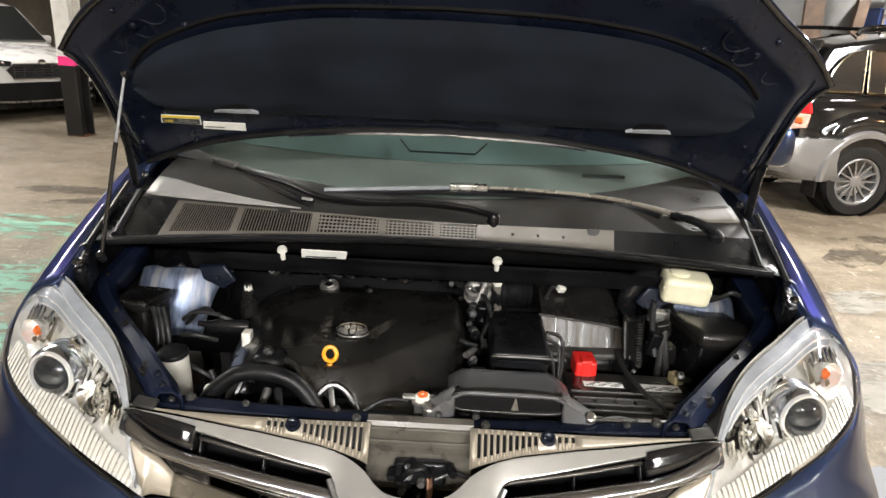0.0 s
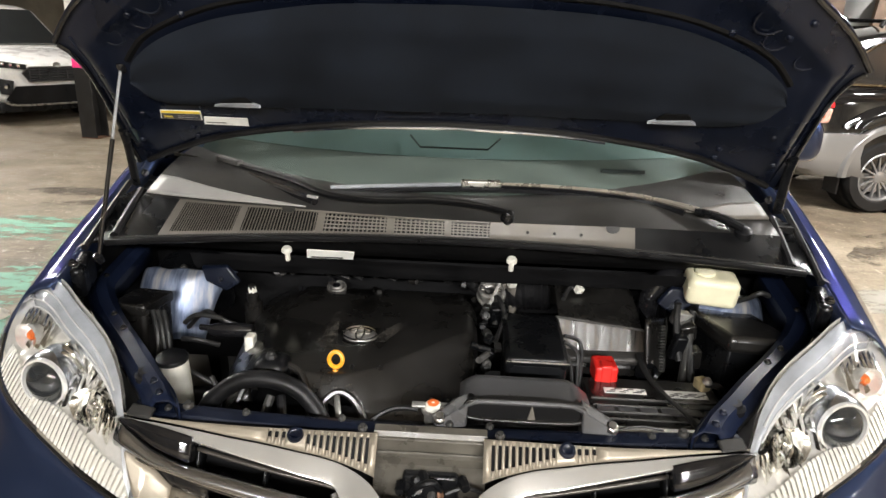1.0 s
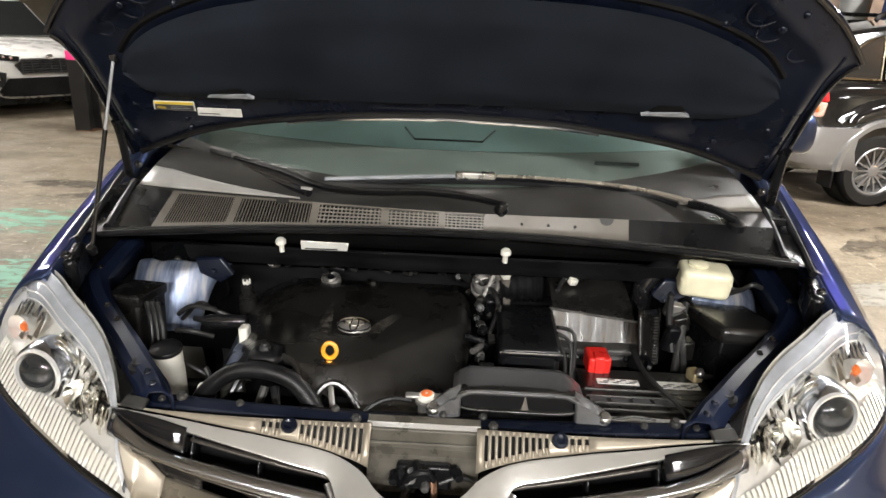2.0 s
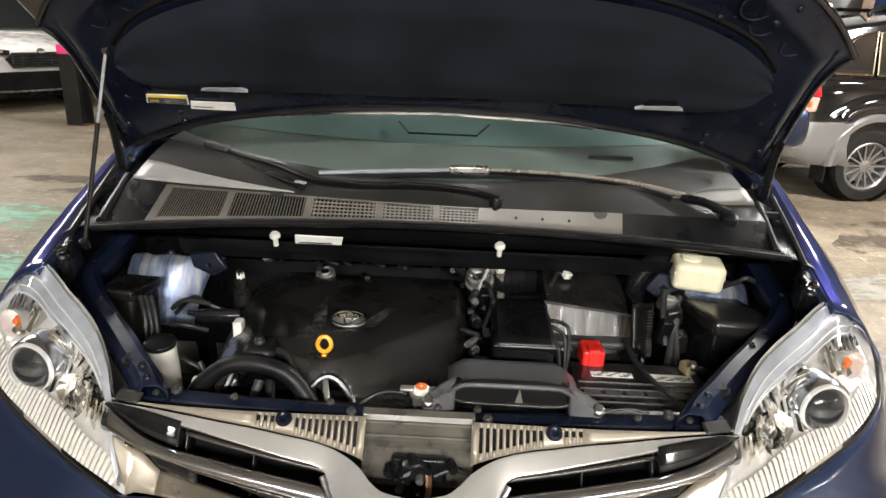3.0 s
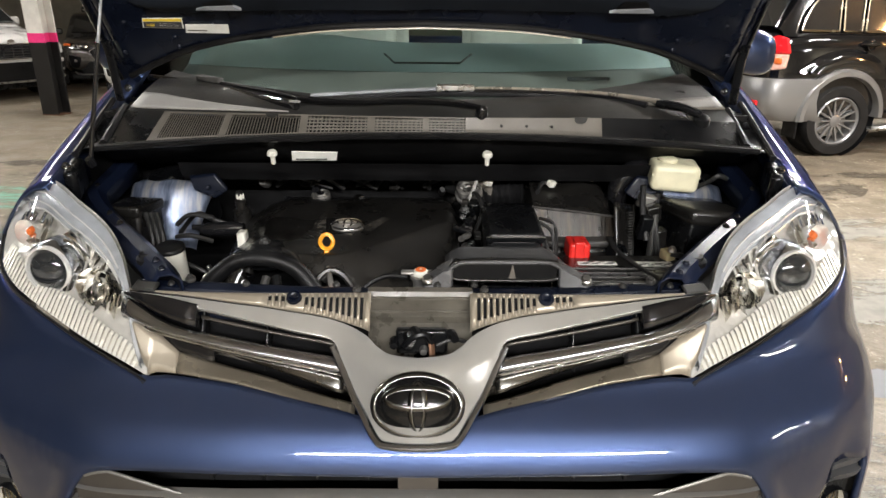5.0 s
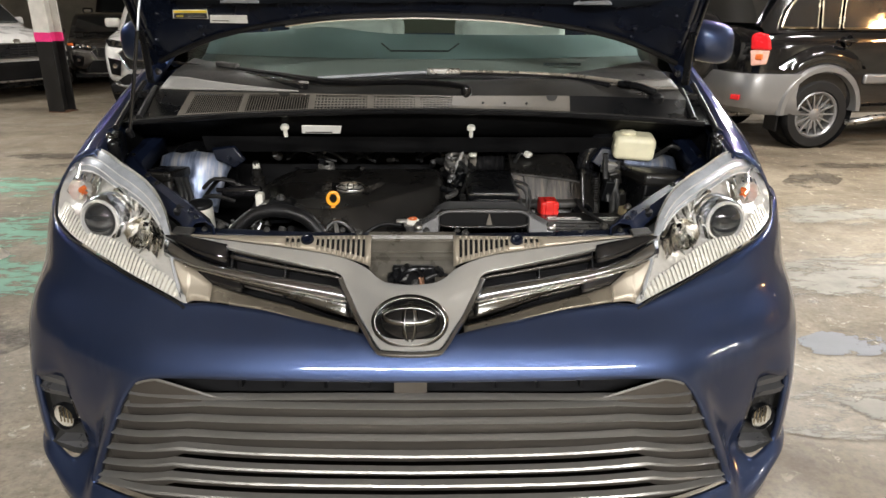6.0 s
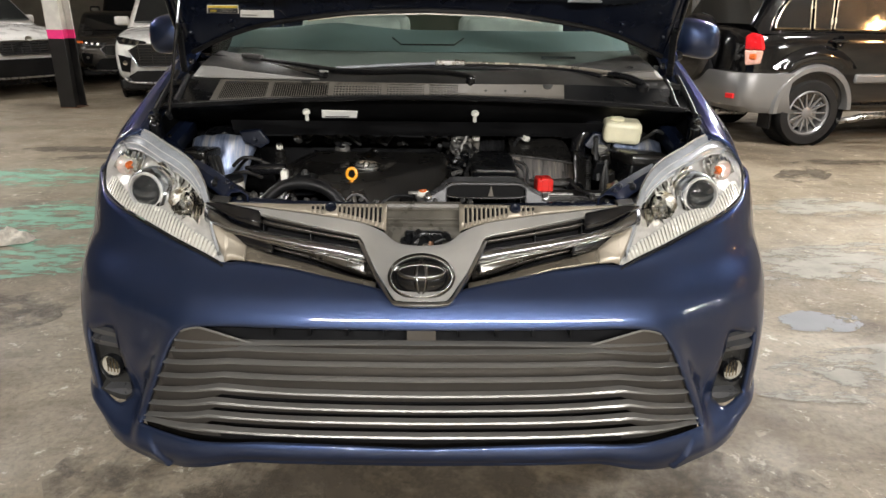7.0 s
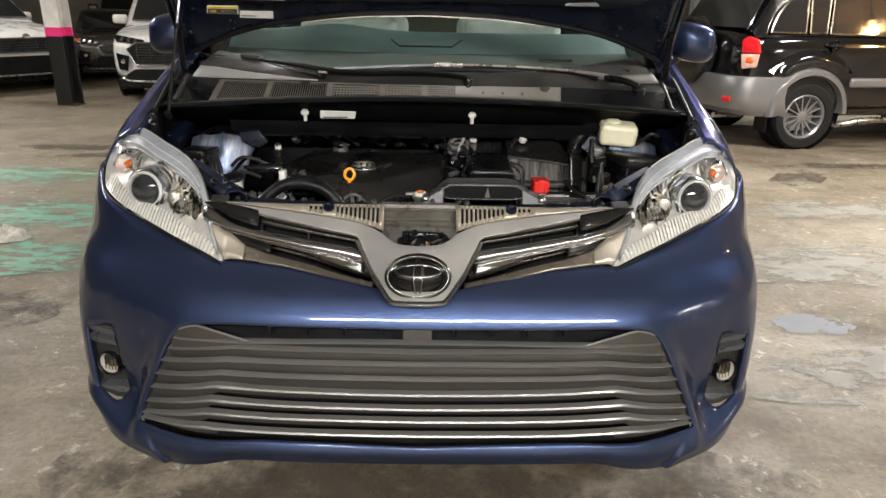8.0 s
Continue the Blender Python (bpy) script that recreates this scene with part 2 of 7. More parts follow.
M["yellow"] = surface("orange yellow plastic", (0.85, 0.36, 0.02), 0.4, 0, 0.1, 30, 300, 0.05)
M["cream"] = surface("yellowed translucent plastic", (0.74, 0.70, 0.50), 0.42, 0, 0.08, 18, 200, 0.06)
M["white_plastic"] = surface("dirty white plastic", (0.66, 0.65, 0.58), 0.45, 0, 0.15, 20, 200, 0.06)
M["label_w"] = surface("white paper label", (0.72, 0.72, 0.68), 0.5, 0, 0.08, 40, 300, 0.02)
M["label_y"] = surface("yellow label", (0.78, 0.58, 0.06), 0.5, 0, 0.08, 40, 300, 0.02)
M["ink"] = surface("dark print", (0.05, 0.05, 0.05), 0.6, 0, 0.1, 40, 300, 0)
M["tower"] = run_mat("streaked silver blue metal", (0.05, 0.07, 0.12), (0.20, 0.235, 0.32), (0.46, 0.45, 0.44))
M["alu"] = surface("dull cast aluminium", (0.34, 0.33, 0.31), 0.45, 0.85, 0.3, 30, 120, 0.3)
M["foil"] = streak_mat("streaked dirty silver plastic")
M["snorkel"] = surface("grey satin plastic", (0.060, 0.060, 0.062), 0.36, 0, 0.2, 9, 300, 0.06, spec=0.45)
M["panel"] = surface("dusty grey brown plastic", (0.085, 0.078, 0.064), 0.34, 0, 0.4, 16, 220, 0.08)
M["copper"] = surface("brown rusty metal", (0.16, 0.085, 0.05), 0.6, 0.5, 0.5, 30, 100, 0.3)
M["brass"] = surface("pale tarnished brass", (0.46, 0.38, 0.22), 0.45, 0.5, 0.3, 40, 150, 0.2)
M["cable"] = surface("black cable sleeve", (0.012, 0.012, 0.012), 0.5, 0, 0.3, 40, 200, 0.1)
M["dash"] = surface("dark grey dashboard vinyl", (0.165, 0.158, 0.145), 0.5, 0, 0.15, 8, 300, 0.2)
# the dash again, paler and greener: the teal light under the glass put in
M["dash_light"] = surface("dashboard vinyl with teal light in its colour", (0.23, 0.285, 0.285), 0.5, 0, 0.15, 6, 300, 0.15)
M["seat"] = surface("light grey seat cloth", (0.46, 0.44, 0.40), 0.8, 0, 0.12, 12, 260, 0.3)
M["white_paint"] = surface("white car paint", (0.74, 0.73, 0.70), 0.28, 0, 0.05, 4, 600, 0, 0.05, coat=0.8)
M["grey_paint"] = surface("dark grey car paint", (0.085, 0.078, 0.070), 0.25, 0.5, 0.12, 4, 600, 0, 0.05, coat=0.9)
M["black_paint"] = surface("black car paint", (0.005, 0.005, 0.0055), 0.09, 0.0, 0.2, 4, 600, 0, 0.03, coat=1.0, spec=0.5)
M["silver_paint"] = surface("silver grey bumper paint", (0.23, 0.226, 0.222), 0.30, 0.55, 0.02, 5, 500, 0, 0.02, coat=0.6)
M["col_white"] = surface("scuffed white column paint", (0.62, 0.60, 0.55), 0.5, 0, 0.15, 5, 120, 0.2)
M["col_black"] = surface("chipped black column paint", (0.008, 0.0075, 0.007), 0.5, 0, 0.5, 8, 120, 0.3)
M["col_pink"] = surface("fluorescent pink tape", (0.85, 0.04, 0.22), 0.5, 0, 0.08, 20, 200, 0.05)
M["wall"] = surface("stained plaster wall", (0.40, 0.36, 0.28), 0.85, 0, 0.3, 0.9, 60, 0.3)
M["wall_dark"] = surface("grimy grey block wall", (0.17, 0.168, 0.16), 0.85, 0, 0.4, 0.8, 60, 0.3)
M["ceiling"] = surface("painted ceiling", (0.34, 0.325, 0.30), 0.9, 0, 0.15, 0.8, 60, 0.3)
M["wood"] = surface("dark brown timber", (0.11, 0.07, 0.045), 0.6, 0, 0.35, 6, 90, 0.3)
M["blue_bin"] = surface("blue plastic bin", (0.05, 0.09, 0.28), 0.45, 0, 0.2, 9, 200, 0.1)
M["box"] = surface("brown cardboard", (0.36, 0.25, 0.15), 0.8, 0, 0.15, 9, 120, 0.2)
M["tube"] = glow_mat("lit tube", (1.0, 0.96, 0.90), 95)
M["bulb"] = glow_mat("lit amber bulb", (1.0, 0.55, 0.2), 18)
M["rag"] = surface("off-white dirty cloth", (0.58, 0.54, 0.47), 0.9, 0, 0.3, 26, 200, 0.5)
M["floor"] = concrete_floor()
M["green"] = patch_mat("worn green floor paint", (0.20, 0.40, 0.29), 0.560, 6.5, (0.55, 1.7, 1), edge=0.03, dark=0.75)
M["pale"] = patch_mat("pale worn coating", (0.30, 0.28, 0.235), 0.515, 6.0, (0.6, 1.5, 1), edge=0.05)
# damp stains, and the painted shadow on the floor before the van
M["damp_shade"] = patch_mat("dark damp stain and floor shade", (0.095, 0.076, 0.054), 0.46, 4.0)
M["rubbed"] = patch_mat("rubbed grey plastic", (0.075, 0.068, 0.058), 0.47, 34.0)
M["greyskim"] = patch_mat("grey blue skim coat", (0.22, 0.226, 0.24), 0.46, 4.0, edge=0.03, dark=0.85)


# ---- mesh helpers ----
def curve_at(xs, ys):
    """A smooth curve through few points, without overshoot."""
    xs, ys = np.array(xs, float), np.array(ys, float)
    h = np.diff(xs)
    d = np.diff(ys) / h
    m = np.zeros_like(ys)
    m[0], m[-1] = d[0], d[-1]
    for i in range(1, len(xs) - 1):
        if d[i - 1] * d[i] > 0:
            w1, w2 = 2 * h[i] + h[i - 1], h[i] + 2 * h[i - 1]
            m[i] = (w1 + w2) / (w1 / d[i - 1] + w2 / d[i])

    def at(x):
        x = min(max(x, xs[0]), xs[-1])
        i = min(int(np.searchsorted(xs, x, "right")) - 1, len(xs) - 2)
        t = (x - xs[i]) / h[i]
        return float((2 * t**3 - 3 * t**2 + 1) * ys[i] + (t**3 - 2 * t**2 + t) * h[i] * m[i] + (-2 * t**3 + 3 * t**2) * ys[i + 1] + (t**3 - t**2) * h[i] * m[i + 1])

    return at


def span(a, b, n):
    return [a + (b - a) * i / n for i in range(n + 1)]


def link(name, bm, mat, parent=None, label="", smooth=True, weld=True):
    if weld:
        bmesh.ops.remove_doubles(bm, verts=bm.verts, dist=1e-5)
    bmesh.ops.recalc_face_normals(bm, faces=bm.faces)
    me = bpy.data.meshes.new(name)
    bm.to_mesh(me)
    bm.free()
    mats = mat if isinstance(mat, (list, tuple)) else [mat]
    for x in mats:
        me.materials.append(x)
    if smooth:
        for p in me.polygons:
            p.use_smooth = True
        me.set_sharp_from_angle(angle=radians(38))
    ob = new(name, me)
    ob.parent = parent
    if label:
        ob["label"] = label
    return ob


def part(name, bm, mat, parent, label="", smooth=True):
    return link(name, bm, mat, parent, label, smooth)


def thick(ob, t, offset=-1.0, bevel=0.0):
    s = ob.modifiers.new("thickness", "SOLIDIFY")
    s.thickness, s.offset = t, offset
    if bevel:
        b = ob.modifiers.new("edges", "BEVEL")
        b.width, b.segments, b.limit_method, b.angle_limit = bevel, 2, "ANGLE", radians(50)
    return ob


def soften(ob, w, seg=2):
    b = ob.modifiers.new("edges", "BEVEL")
    b.width, b.segments, b.limit_method, b.angle_limit = w, seg, "ANGLE", radians(35)
    return ob


def empty(name, loc=(0, 0, 0)):
    e = new(name)
    e.location = loc
    e.empty_display_size = 0.1
    return e


def sheet(bm, fn, us, vs):
    rows = [[bm.verts.new(fn(u, v)) for v in vs] for u in us]
    for a, b in zip(rows, rows[1:]):
        for i in range(len(vs) - 1):
            quad = [a[i], a[i + 1], b[i + 1], b[i]]
            bm.faces.new(quad)
    return bm


def box(bm, x0, x1, y0, y1, z0, z1, m=None):
    vs = [bm.verts.new((x, y, z)) for x in (x0, x1) for y in (y0, y1) for z in (z0, z1)]
    if m is not None:
        for v in vs:
            v.co = m @ v.co
    for f in ((0, 1, 3, 2), (4, 6, 7, 5), (0, 4, 5, 1), (2, 3, 7, 6), (0, 2, 6, 4), (1, 5, 7, 3)):
        bm.faces.new([vs[i] for i in f])
    return bm


def new_box(*a):
    return box(bmesh.new(), *a)


def prism(bm, pts, shift):
    """A flat outline given thickness by a shift."""
    a = [bm.verts.new(p) for p in pts]
    b = [bm.verts.new(Vector(p) + Vector(shift)) for p in pts]
    bm.faces.new(a)
    bm.faces.new(b[::-1])
    n = len(pts)
    for i in range(n):
        bm.faces.new([a[i], a[(i + 1) % n], b[(i + 1) % n], b[i]])
    return bm


def smooth_path(pts, per=6):
    pts = [Vector(p) for p in pts]
    out = []
    for i in range(len(pts) - 1):
        p0, p1, p2, p3 = pts[max(i - 1, 0)], pts[i], pts[i + 1], pts[min(i + 2, len(pts) - 1)]
        for k in range(per):
            t = k / per
            out.append(0.5 * (2 * p1 + (p2 - p0) * t + (2 * p0 - 5 * p1 + 4 * p2 - p3) * t * t + (3 * p1 - p0 - 3 * p2 + p3) * t**3))
    out.append(pts[-1])
    return out


def tube(bm, pts, r, seg=10, per=6, flat=1.0, rings=0.0, cap=True):
    """A round or flattened pipe along a path; rings makes it ribbed."""
    path = smooth_path(pts, per) if per > 1 else [Vector(p) for p in pts]
    side = None
    loops = []
    for i, p in enumerate(path):
        d = (path[min(i + 1, len(path) - 1)] - path[max(i - 1, 0)]).normalized()
        if side is None:
            side = d.cross(Vector((0.13, 0.21, 0.97)))
        side = (side - d * side.dot(d)).normalized()
        up = d.cross(side)
        rr = (r(i / (len(path) - 1)) if callable(r) else r) * (1 + rings * (1 if i % 2 else -1))
        loops.append([bm.verts.new(p + side * math.cos(2 * math.pi * k / seg) * rr + up * math.sin(2 * math.pi * k / seg) * rr * flat) for k in range(seg)])
    for a, b in zip(loops, loops[1:]):
        for k in range(seg):
            bm.faces.new([a[k], a[(k + 1) % seg], b[(k + 1) % seg], b[k]])
    if cap:
        bm.faces.new(loops[0][::-1])
        bm.faces.new(loops[-1])
    return bm


def lathe(bm, prof, m, seg=24):
    """Turns (radius, height) pairs about the z axis of the pose m."""
    loops = []
    for r, h in prof:
        loops.append([bm.verts.new(m @ Vector((r * math.cos(2 * math.pi * k / seg), r * math.sin(2 * math.pi * k / seg), h))) for k in range(seg)] if r > 1e-6 else [bm.verts.new(m @ Vector((0, 0, h)))])
    for a, b in zip(loops, loops[1:]):
        for k in range(seg):
            k2 = (k + 1) % seg
            quad = [a[k % len(a)], a[k2 % len(a)], b[k2 % len(b)], b[k % len(b)]]
            quad = [v for i, v in enumerate(quad) if v not in quad[:i]]
            if len(quad) > 2:
                bm.faces.new(quad)
    return bm


def aim(p, d):
    """A pose at p whose z axis points along d."""
    return Matrix.Translation(p) @ Vector(d).to_track_quat("Z", "Y").to_matrix().to_4x4()


def bolt(name, parent, p, d, r=0.009, mat="steel", label=""):
    return part(name, lathe(bmesh.new(), [(0, r * 0.9), (r * 0.7, r * 0.9), (r * 0.8, r * 0.5), (r, r * 0.4), (r * 1.25, 0), (r * 1.25, -r * 0.4), (0, -r * 0.4)], aim(p, d), 8), M[mat], parent, label)

# ---- the garage ----
def slab(name, x0, x1, y0, y1, z0, z1, mat, label, cat):
    return tagged(link(name, new_box(x0, x1, y0, y1, z0, z1), M[mat], smooth=False), label, cat, kind="structure")


bm = sheet(bmesh.new(), lambda u, v: (u, v, 0), span(-14, 11, 10), span(-9, 19, 10))
tagged(link("floor", bm, M["floor"]), "worn and stained beige concrete garage floor", "floor", kind="structure")
slab("wall_back", -14.2, 11.2, 19, 19.3, 0, 3.7, "wall", "stained beige plaster wall behind the parked cars", "wall")
slab("wall_front", -14.2, 11.2, -9.3, -9, 0, 3.7, "wall", "stained plaster wall of the garage", "wall")
slab("wall_west", -14.3, -14, -9, 19, 0, 3.7, "wall_dark", "grimy grey garage wall", "wall")
slab("wall_east", 11, 11.3, -9, 19, 0, 3.7, "wall", "stained beige garage wall behind the shelves", "wall")
slab("ceiling", -14.3, 11.3, -9.3, 19.3, 3.7, 3.9, "ceiling", "pale painted garage ceiling", "ceiling")
for y in (-5.5, -0.5, 4.5, 9.5, 14.5):
    slab("ceiling_beam", -14, 11, y - 0.15, y + 0.15, 3.4, 3.7, "ceiling", "pale painted ceiling beam", "beam")


def floor_patch(name, cx, cy, rx, ry, turn, mat, label, z=0.004):
    """A flat irregular stain or painted shadow lying on the concrete."""
    bm = bmesh.new()
    n = 40
    ring = []
    for k in range(n):
        a = 2 * math.pi * k / n
        r = 1 + 0.35 * noise.noise((math.cos(a) * 1.7 + cx, math.sin(a) * 1.7 + cy, 3.1))
        ring.append(bm.verts.new(Matrix.Rotation(radians(turn), 3, "Z") @ Vector((rx * r * math.cos(a), ry * r * math.sin(a), 0)) + Vector((cx, cy, z))))
    bm.faces.new(ring)
    return tagged(link(name, bm, M[mat], smooth=False), label, "floor stain", kind="structure")


floor_patch("floor_mark", -2.45, 2.75, 0.85, 0.42, 25, "green", "worn green paint streak on the concrete floor")
floor_patch("floor_mark", -2.15, 1.95, 0.62, 0.36, 20, "green", "worn green paint streak on the concrete floor")
floor_patch("floor_mark", -3.3, 3.75, 1.1, 0.34, 8, "green", "worn green paint streak on the concrete floor")
floor_patch("floor_mark", -2.0, 3.75, 0.5, 0.16, 5, "pale", "pale worn coating on the concrete floor")
floor_patch("floor_mark", -2.5, 4.75, 0.35, 0.14, 5, "pale", "pale worn coating on the concrete floor", 0.006)
floor_patch("floor_mark", -2.95, 4.55, 0.5, 0.10, 10, "damp_shade", "dark damp stain and floor shade on the concrete floor")


def crumpled_rag(x, y, turn):
    """A bunched white cloth with folds."""
    def fold(u, v):
        r = math.hypot(u, v)
        h = max(0, 1 - r ** 2.2) * (.055 + .035 * noise.noise((u * 2.1, v * 2.6, 4.0)) + .030 * abs(noise.noise((u * 5, v * 4, 9.0))))
        k = 1 + .25 * noise.noise((u * 2, v * 2, 1.3))
        return pose(x, y, .007, 0, 0, turn) @ Vector((.17 * u * k, .085 * v * k, h))

    bm = bmesh.new()
    rings = [[bm.verts.new(fold(r / 14 * math.cos(2 * math.pi * k / 48), r / 14 * math.sin(2 * math.pi * k / 48))) for k in range(48)] for r in range(1, 15)]
    for a, b in zip(rings, rings[1:]):
        for k in range(48):
            bm.faces.new([a[k], a[(k + 1) % 48], b[(k + 1) % 48], b[k]])
    bm.faces.new(rings[0])
    bm.faces.new(rings[-1][::-1])
    return tagged(link("rag", bm, M["rag"]), "crumpled off-white rag lying on the concrete floor", "rag")


crumpled_rag(-2.46, 2.22, 14)
floor_patch("floor_mark", 1.76, 1.24, 0.20, 0.10, 5, "greyskim", "grey blue skim patch on the concrete floor")
floor_patch("floor_mark", 3.15, 4.1, 0.4, 0.18, 40, "damp_shade", "dark damp stain and floor shade on the concrete floor")
floor_patch("floor_mark", 3.9, 4.6, 0.7, 0.12, 3, "damp_shade", "dark damp stain and floor shade on the concrete floor")
floor_patch("floor_mark", -3.4, 4.9, 0.5, 0.16, 0, "damp_shade", "dark damp stain and floor shade on the concrete floor")
# damp floor with the shadow before the van put into its colour
floor_patch("floor_mark", 0.0, -0.05, 1.2, 0.5, 0, "damp_shade", "dark damp floor and painted shadow before the minivan")
floor_patch("floor_mark", -2.0, 1.25, 0.45, 0.22, 10, "damp_shade", "dark damp stain and floor shade on the concrete floor")
floor_patch("floor_mark", 2.2, 0.85, 1.0, 0.24, 8, "pale", "pale worn coating on the concrete floor")
floor_patch("floor_mark", 2.3, 2.0, 0.9, 0.3, 12, "pale", "pale worn coating on the concrete floor")
floor_patch("floor_mark", 2.9, 3.1, 0.8, 0.25, 5, "pale", "pale worn coating on the concrete floor")
floor_patch("floor_mark", -2.2, 0.9, 0.5, 0.2, 12, "pale", "pale worn coating on the concrete floor")
floor_patch("floor_mark", -1.9, 3.9, 0.3, 0.1, 20, "pale", "pale worn coating on the concrete floor")


def steel_column(x, y, turn):
    """An I-section column: white above, pink band, black below."""
    e = empty("steel_column", (x, y, 0))
    e.rotation_euler = (0, 0, radians(turn))
    tagged(e, "steel column painted black below a pink band, white above", "column")
    for name, z0, z1, mat, g in (("lower_shaft", 0, 0.89, "col_black", 0.0), ("band", 0.89, 1.0, "col_pink", 0.002), ("upper_shaft", 1.0, 3.7, "col_white", 0.0)):
        bm = bmesh.new()
        box(bm, -0.11 - g, 0.11 + g, -0.12 - g, -0.10 + g, z0, z1)
        box(bm, -0.11 - g, 0.11 + g, 0.10 - g, 0.12 + g, z0, z1)
        box(bm, -0.012 - g, 0.012 + g, -0.10, 0.10, z0, z1)
        part(name, bm, M[mat], e, smooth=False)
    part("base_plate", new_box(-0.115, 0.13, -0.125, 0.125, 0, 0.012), M["copper"], e, "rusty base plate")
    return e


steel_column(-4.93, 7.74, -8)


def tube_light(x, y, z, turn, length, watts):
    e = empty("tube_light", (x, y, z))
    e.rotation_euler = (0, 0, radians(turn))
    tagged(e, "white fluorescent tube light, out of view under the ceiling", "ceiling light", "tube lights")
    h = length / 2
    bm = new_box(-h, h, -0.06, 0.06, 0.03, 0.09)
    part("housing", bm, M["col_white"], e, smooth=False)
    part("tube", tube(bmesh.new(), [(-h + 0.02, 0, 0.005), (h - 0.02, 0, 0.005)], 0.016, 10, 1), M["tube"], e)
    for sx in (-h * 0.7, h * 0.7):
        part("hanger", tube(bmesh.new(), [(sx, 0, 0.09), (sx, 0, 3.7 - z)], 0.006, 6, 1), M["steel"], e)
    d = bpy.data.lights.new("tube_glow", "AREA")
    d.shape, d.size, d.size_y, d.energy, d.color = "RECTANGLE", length, 0.05, watts, COOL
    lamp = new("tube_glow", d)
    lamp.matrix_world = pose(x, y, z - 0.02, 0, 0, turn)


for row in TUBES:
    tube_light(*row)


def bulkhead_lamp(x, y, z, watts, goal):
    e = empty("bulkhead_lamp", (x, y, z))
    tagged(e, "amber lamp hung from the ceiling, out of view", "lamp", "amber lamps")
    if goal:
        part("shade", lathe(bmesh.new(), [(0.03, 0.12), (0.06, 0.10), (0.16, 0.0), (0.155, -0.005), (0.05, 0.09)], pose(0, 0, 0), 20), M["steel"], e)
    part("bulb", lathe(bmesh.new(), [(0, -0.06), (0.035, -0.045), (0.045, 0), (0.03, 0.06), (0, 0.09)], pose(0, 0, 0), 14), M["bulb"], e)
    part("stem", tube(bmesh.new(), [(0, 0, 0.1), (0, 0, 3.7 - z)], 0.012, 8, 1), M["steel"], e)
    d = bpy.data.lights.new("amber_glow", "SPOT" if goal else "POINT")
    d.energy, d.color, d.shadow_soft_size = watts, WARM, 0.06
    if goal:
        d.spot_size, d.spot_blend = radians(55), 0.4
    new("amber_glow", d).matrix_world = look((x, y, z - 0.12), goal or (x, y, 0))


for row in SODIUM:
    bulkhead_lamp(*row)


def shelf_rack(x, y):
    e = empty("shelf_rack", (x, y, 0))
    tagged(e, "grey metal storage rack standing at the wall", "rack")
    for px in (-1.2, 0, 1.2):
        for py in (-0.25, 0.25):
            part("upright", new_box(px - 0.02, px + 0.02, py - 0.02, py + 0.02, 0, 2.6), M["steel"], e, smooth=False)
    for z in (0.5, 1.2, 1.75, 2.3):
        part("shelf", new_box(-1.22, 1.22, -0.27, 0.27, z, z + 0.03), M["alu"], e, smooth=False)
    return e


shelf_rack(7.2, 9.6)
for i, (x, z, w, h, mat, label, name) in enumerate([
    (6.2, 1.78, 0.5, 0.3, "blue_bin", "blue plastic storage bin on the rack", "storage_bin"),
    (6.85, 1.78, 0.4, 0.22, "box", "brown cardboard box on the rack", "cardboard_box"),
    (7.5, 1.78, 0.55, 0.32, "blue_bin", "blue plastic storage bin on the rack", "storage_bin"),
    (6.6, 1.23, 0.5, 0.35, "black_dusty", "dark plastic crate on the rack", "crate"),
    (7.4, 1.23, 0.6, 0.3, "box", "brown cardboard box on the rack", "cardboard_box"),
    (8.1, 2.33, 0.5, 0.3, "blue_bin", "blue plastic storage bin on the rack", "storage_bin")]):
    e = empty(name, (x, 9.6, z))
    tagged(e, label, name.split("_")[-1])
    soften(part("body", new_box(-w / 2, w / 2, -0.22, 0.22, 0, h), M[mat], e), 0.012)
    soften(part("lid", new_box(-w / 2 - 0.01, w / 2 + 0.01, -0.23, 0.23, h, h + 0.03), M[mat], e), 0.008)
bm = bmesh.new()
box(bm, -0.08, 0.08, -0.04, 0.04, 0, 2.7)
tagged(link("timber_post", bm, M["wood"]), "dark brown timber leaning at the wall", "timber").matrix_world = pose(5.6, 9.5, 0.02, 0, 4, 0)
bm = bmesh.new()
box(bm, -0.14, 0.14, -0.03, 0.03, 0, 2.3)
tagged(link("timber_post", bm, M["wood"]), "dark brown wide board leaning at the wall", "timber").matrix_world = pose(5.2, 9.55, 0.02, 0, -3, 0)
slab("wall_partition", 4.2, 11, 10.0, 10.2, 0, 3.7, "wall_dark", "grimy grey partition wall behind the rack", "wall")

# ---- the minivan: nose and body ----
van = tagged(empty("minivan"), "blue metallic minivan with its hood propped open", "minivan")

plan = curve_at([0, .3, .45, .545, .70, .78, .846, .90, .95, .98, .995], [0, .004, .012, .022, .075, .112, .158, .22, .31, .42, .60])
back = curve_at([.15, .2, .3, .45, .53, .585, .635, .70, .78, .84, .89, .95, 1.0], [-.02, -.03, -.03, -.028, -.014, -.002, .028, .10, .145, .19, .24, .33, .42])


crease = curve_at([.58, .66, .74, .83, .90, .97], [.575, .585, .606, .632, .650, .665])
grille_end = curve_at([.286, .335, .443, .534, .580], [.722, .703, .650, .603, .575])


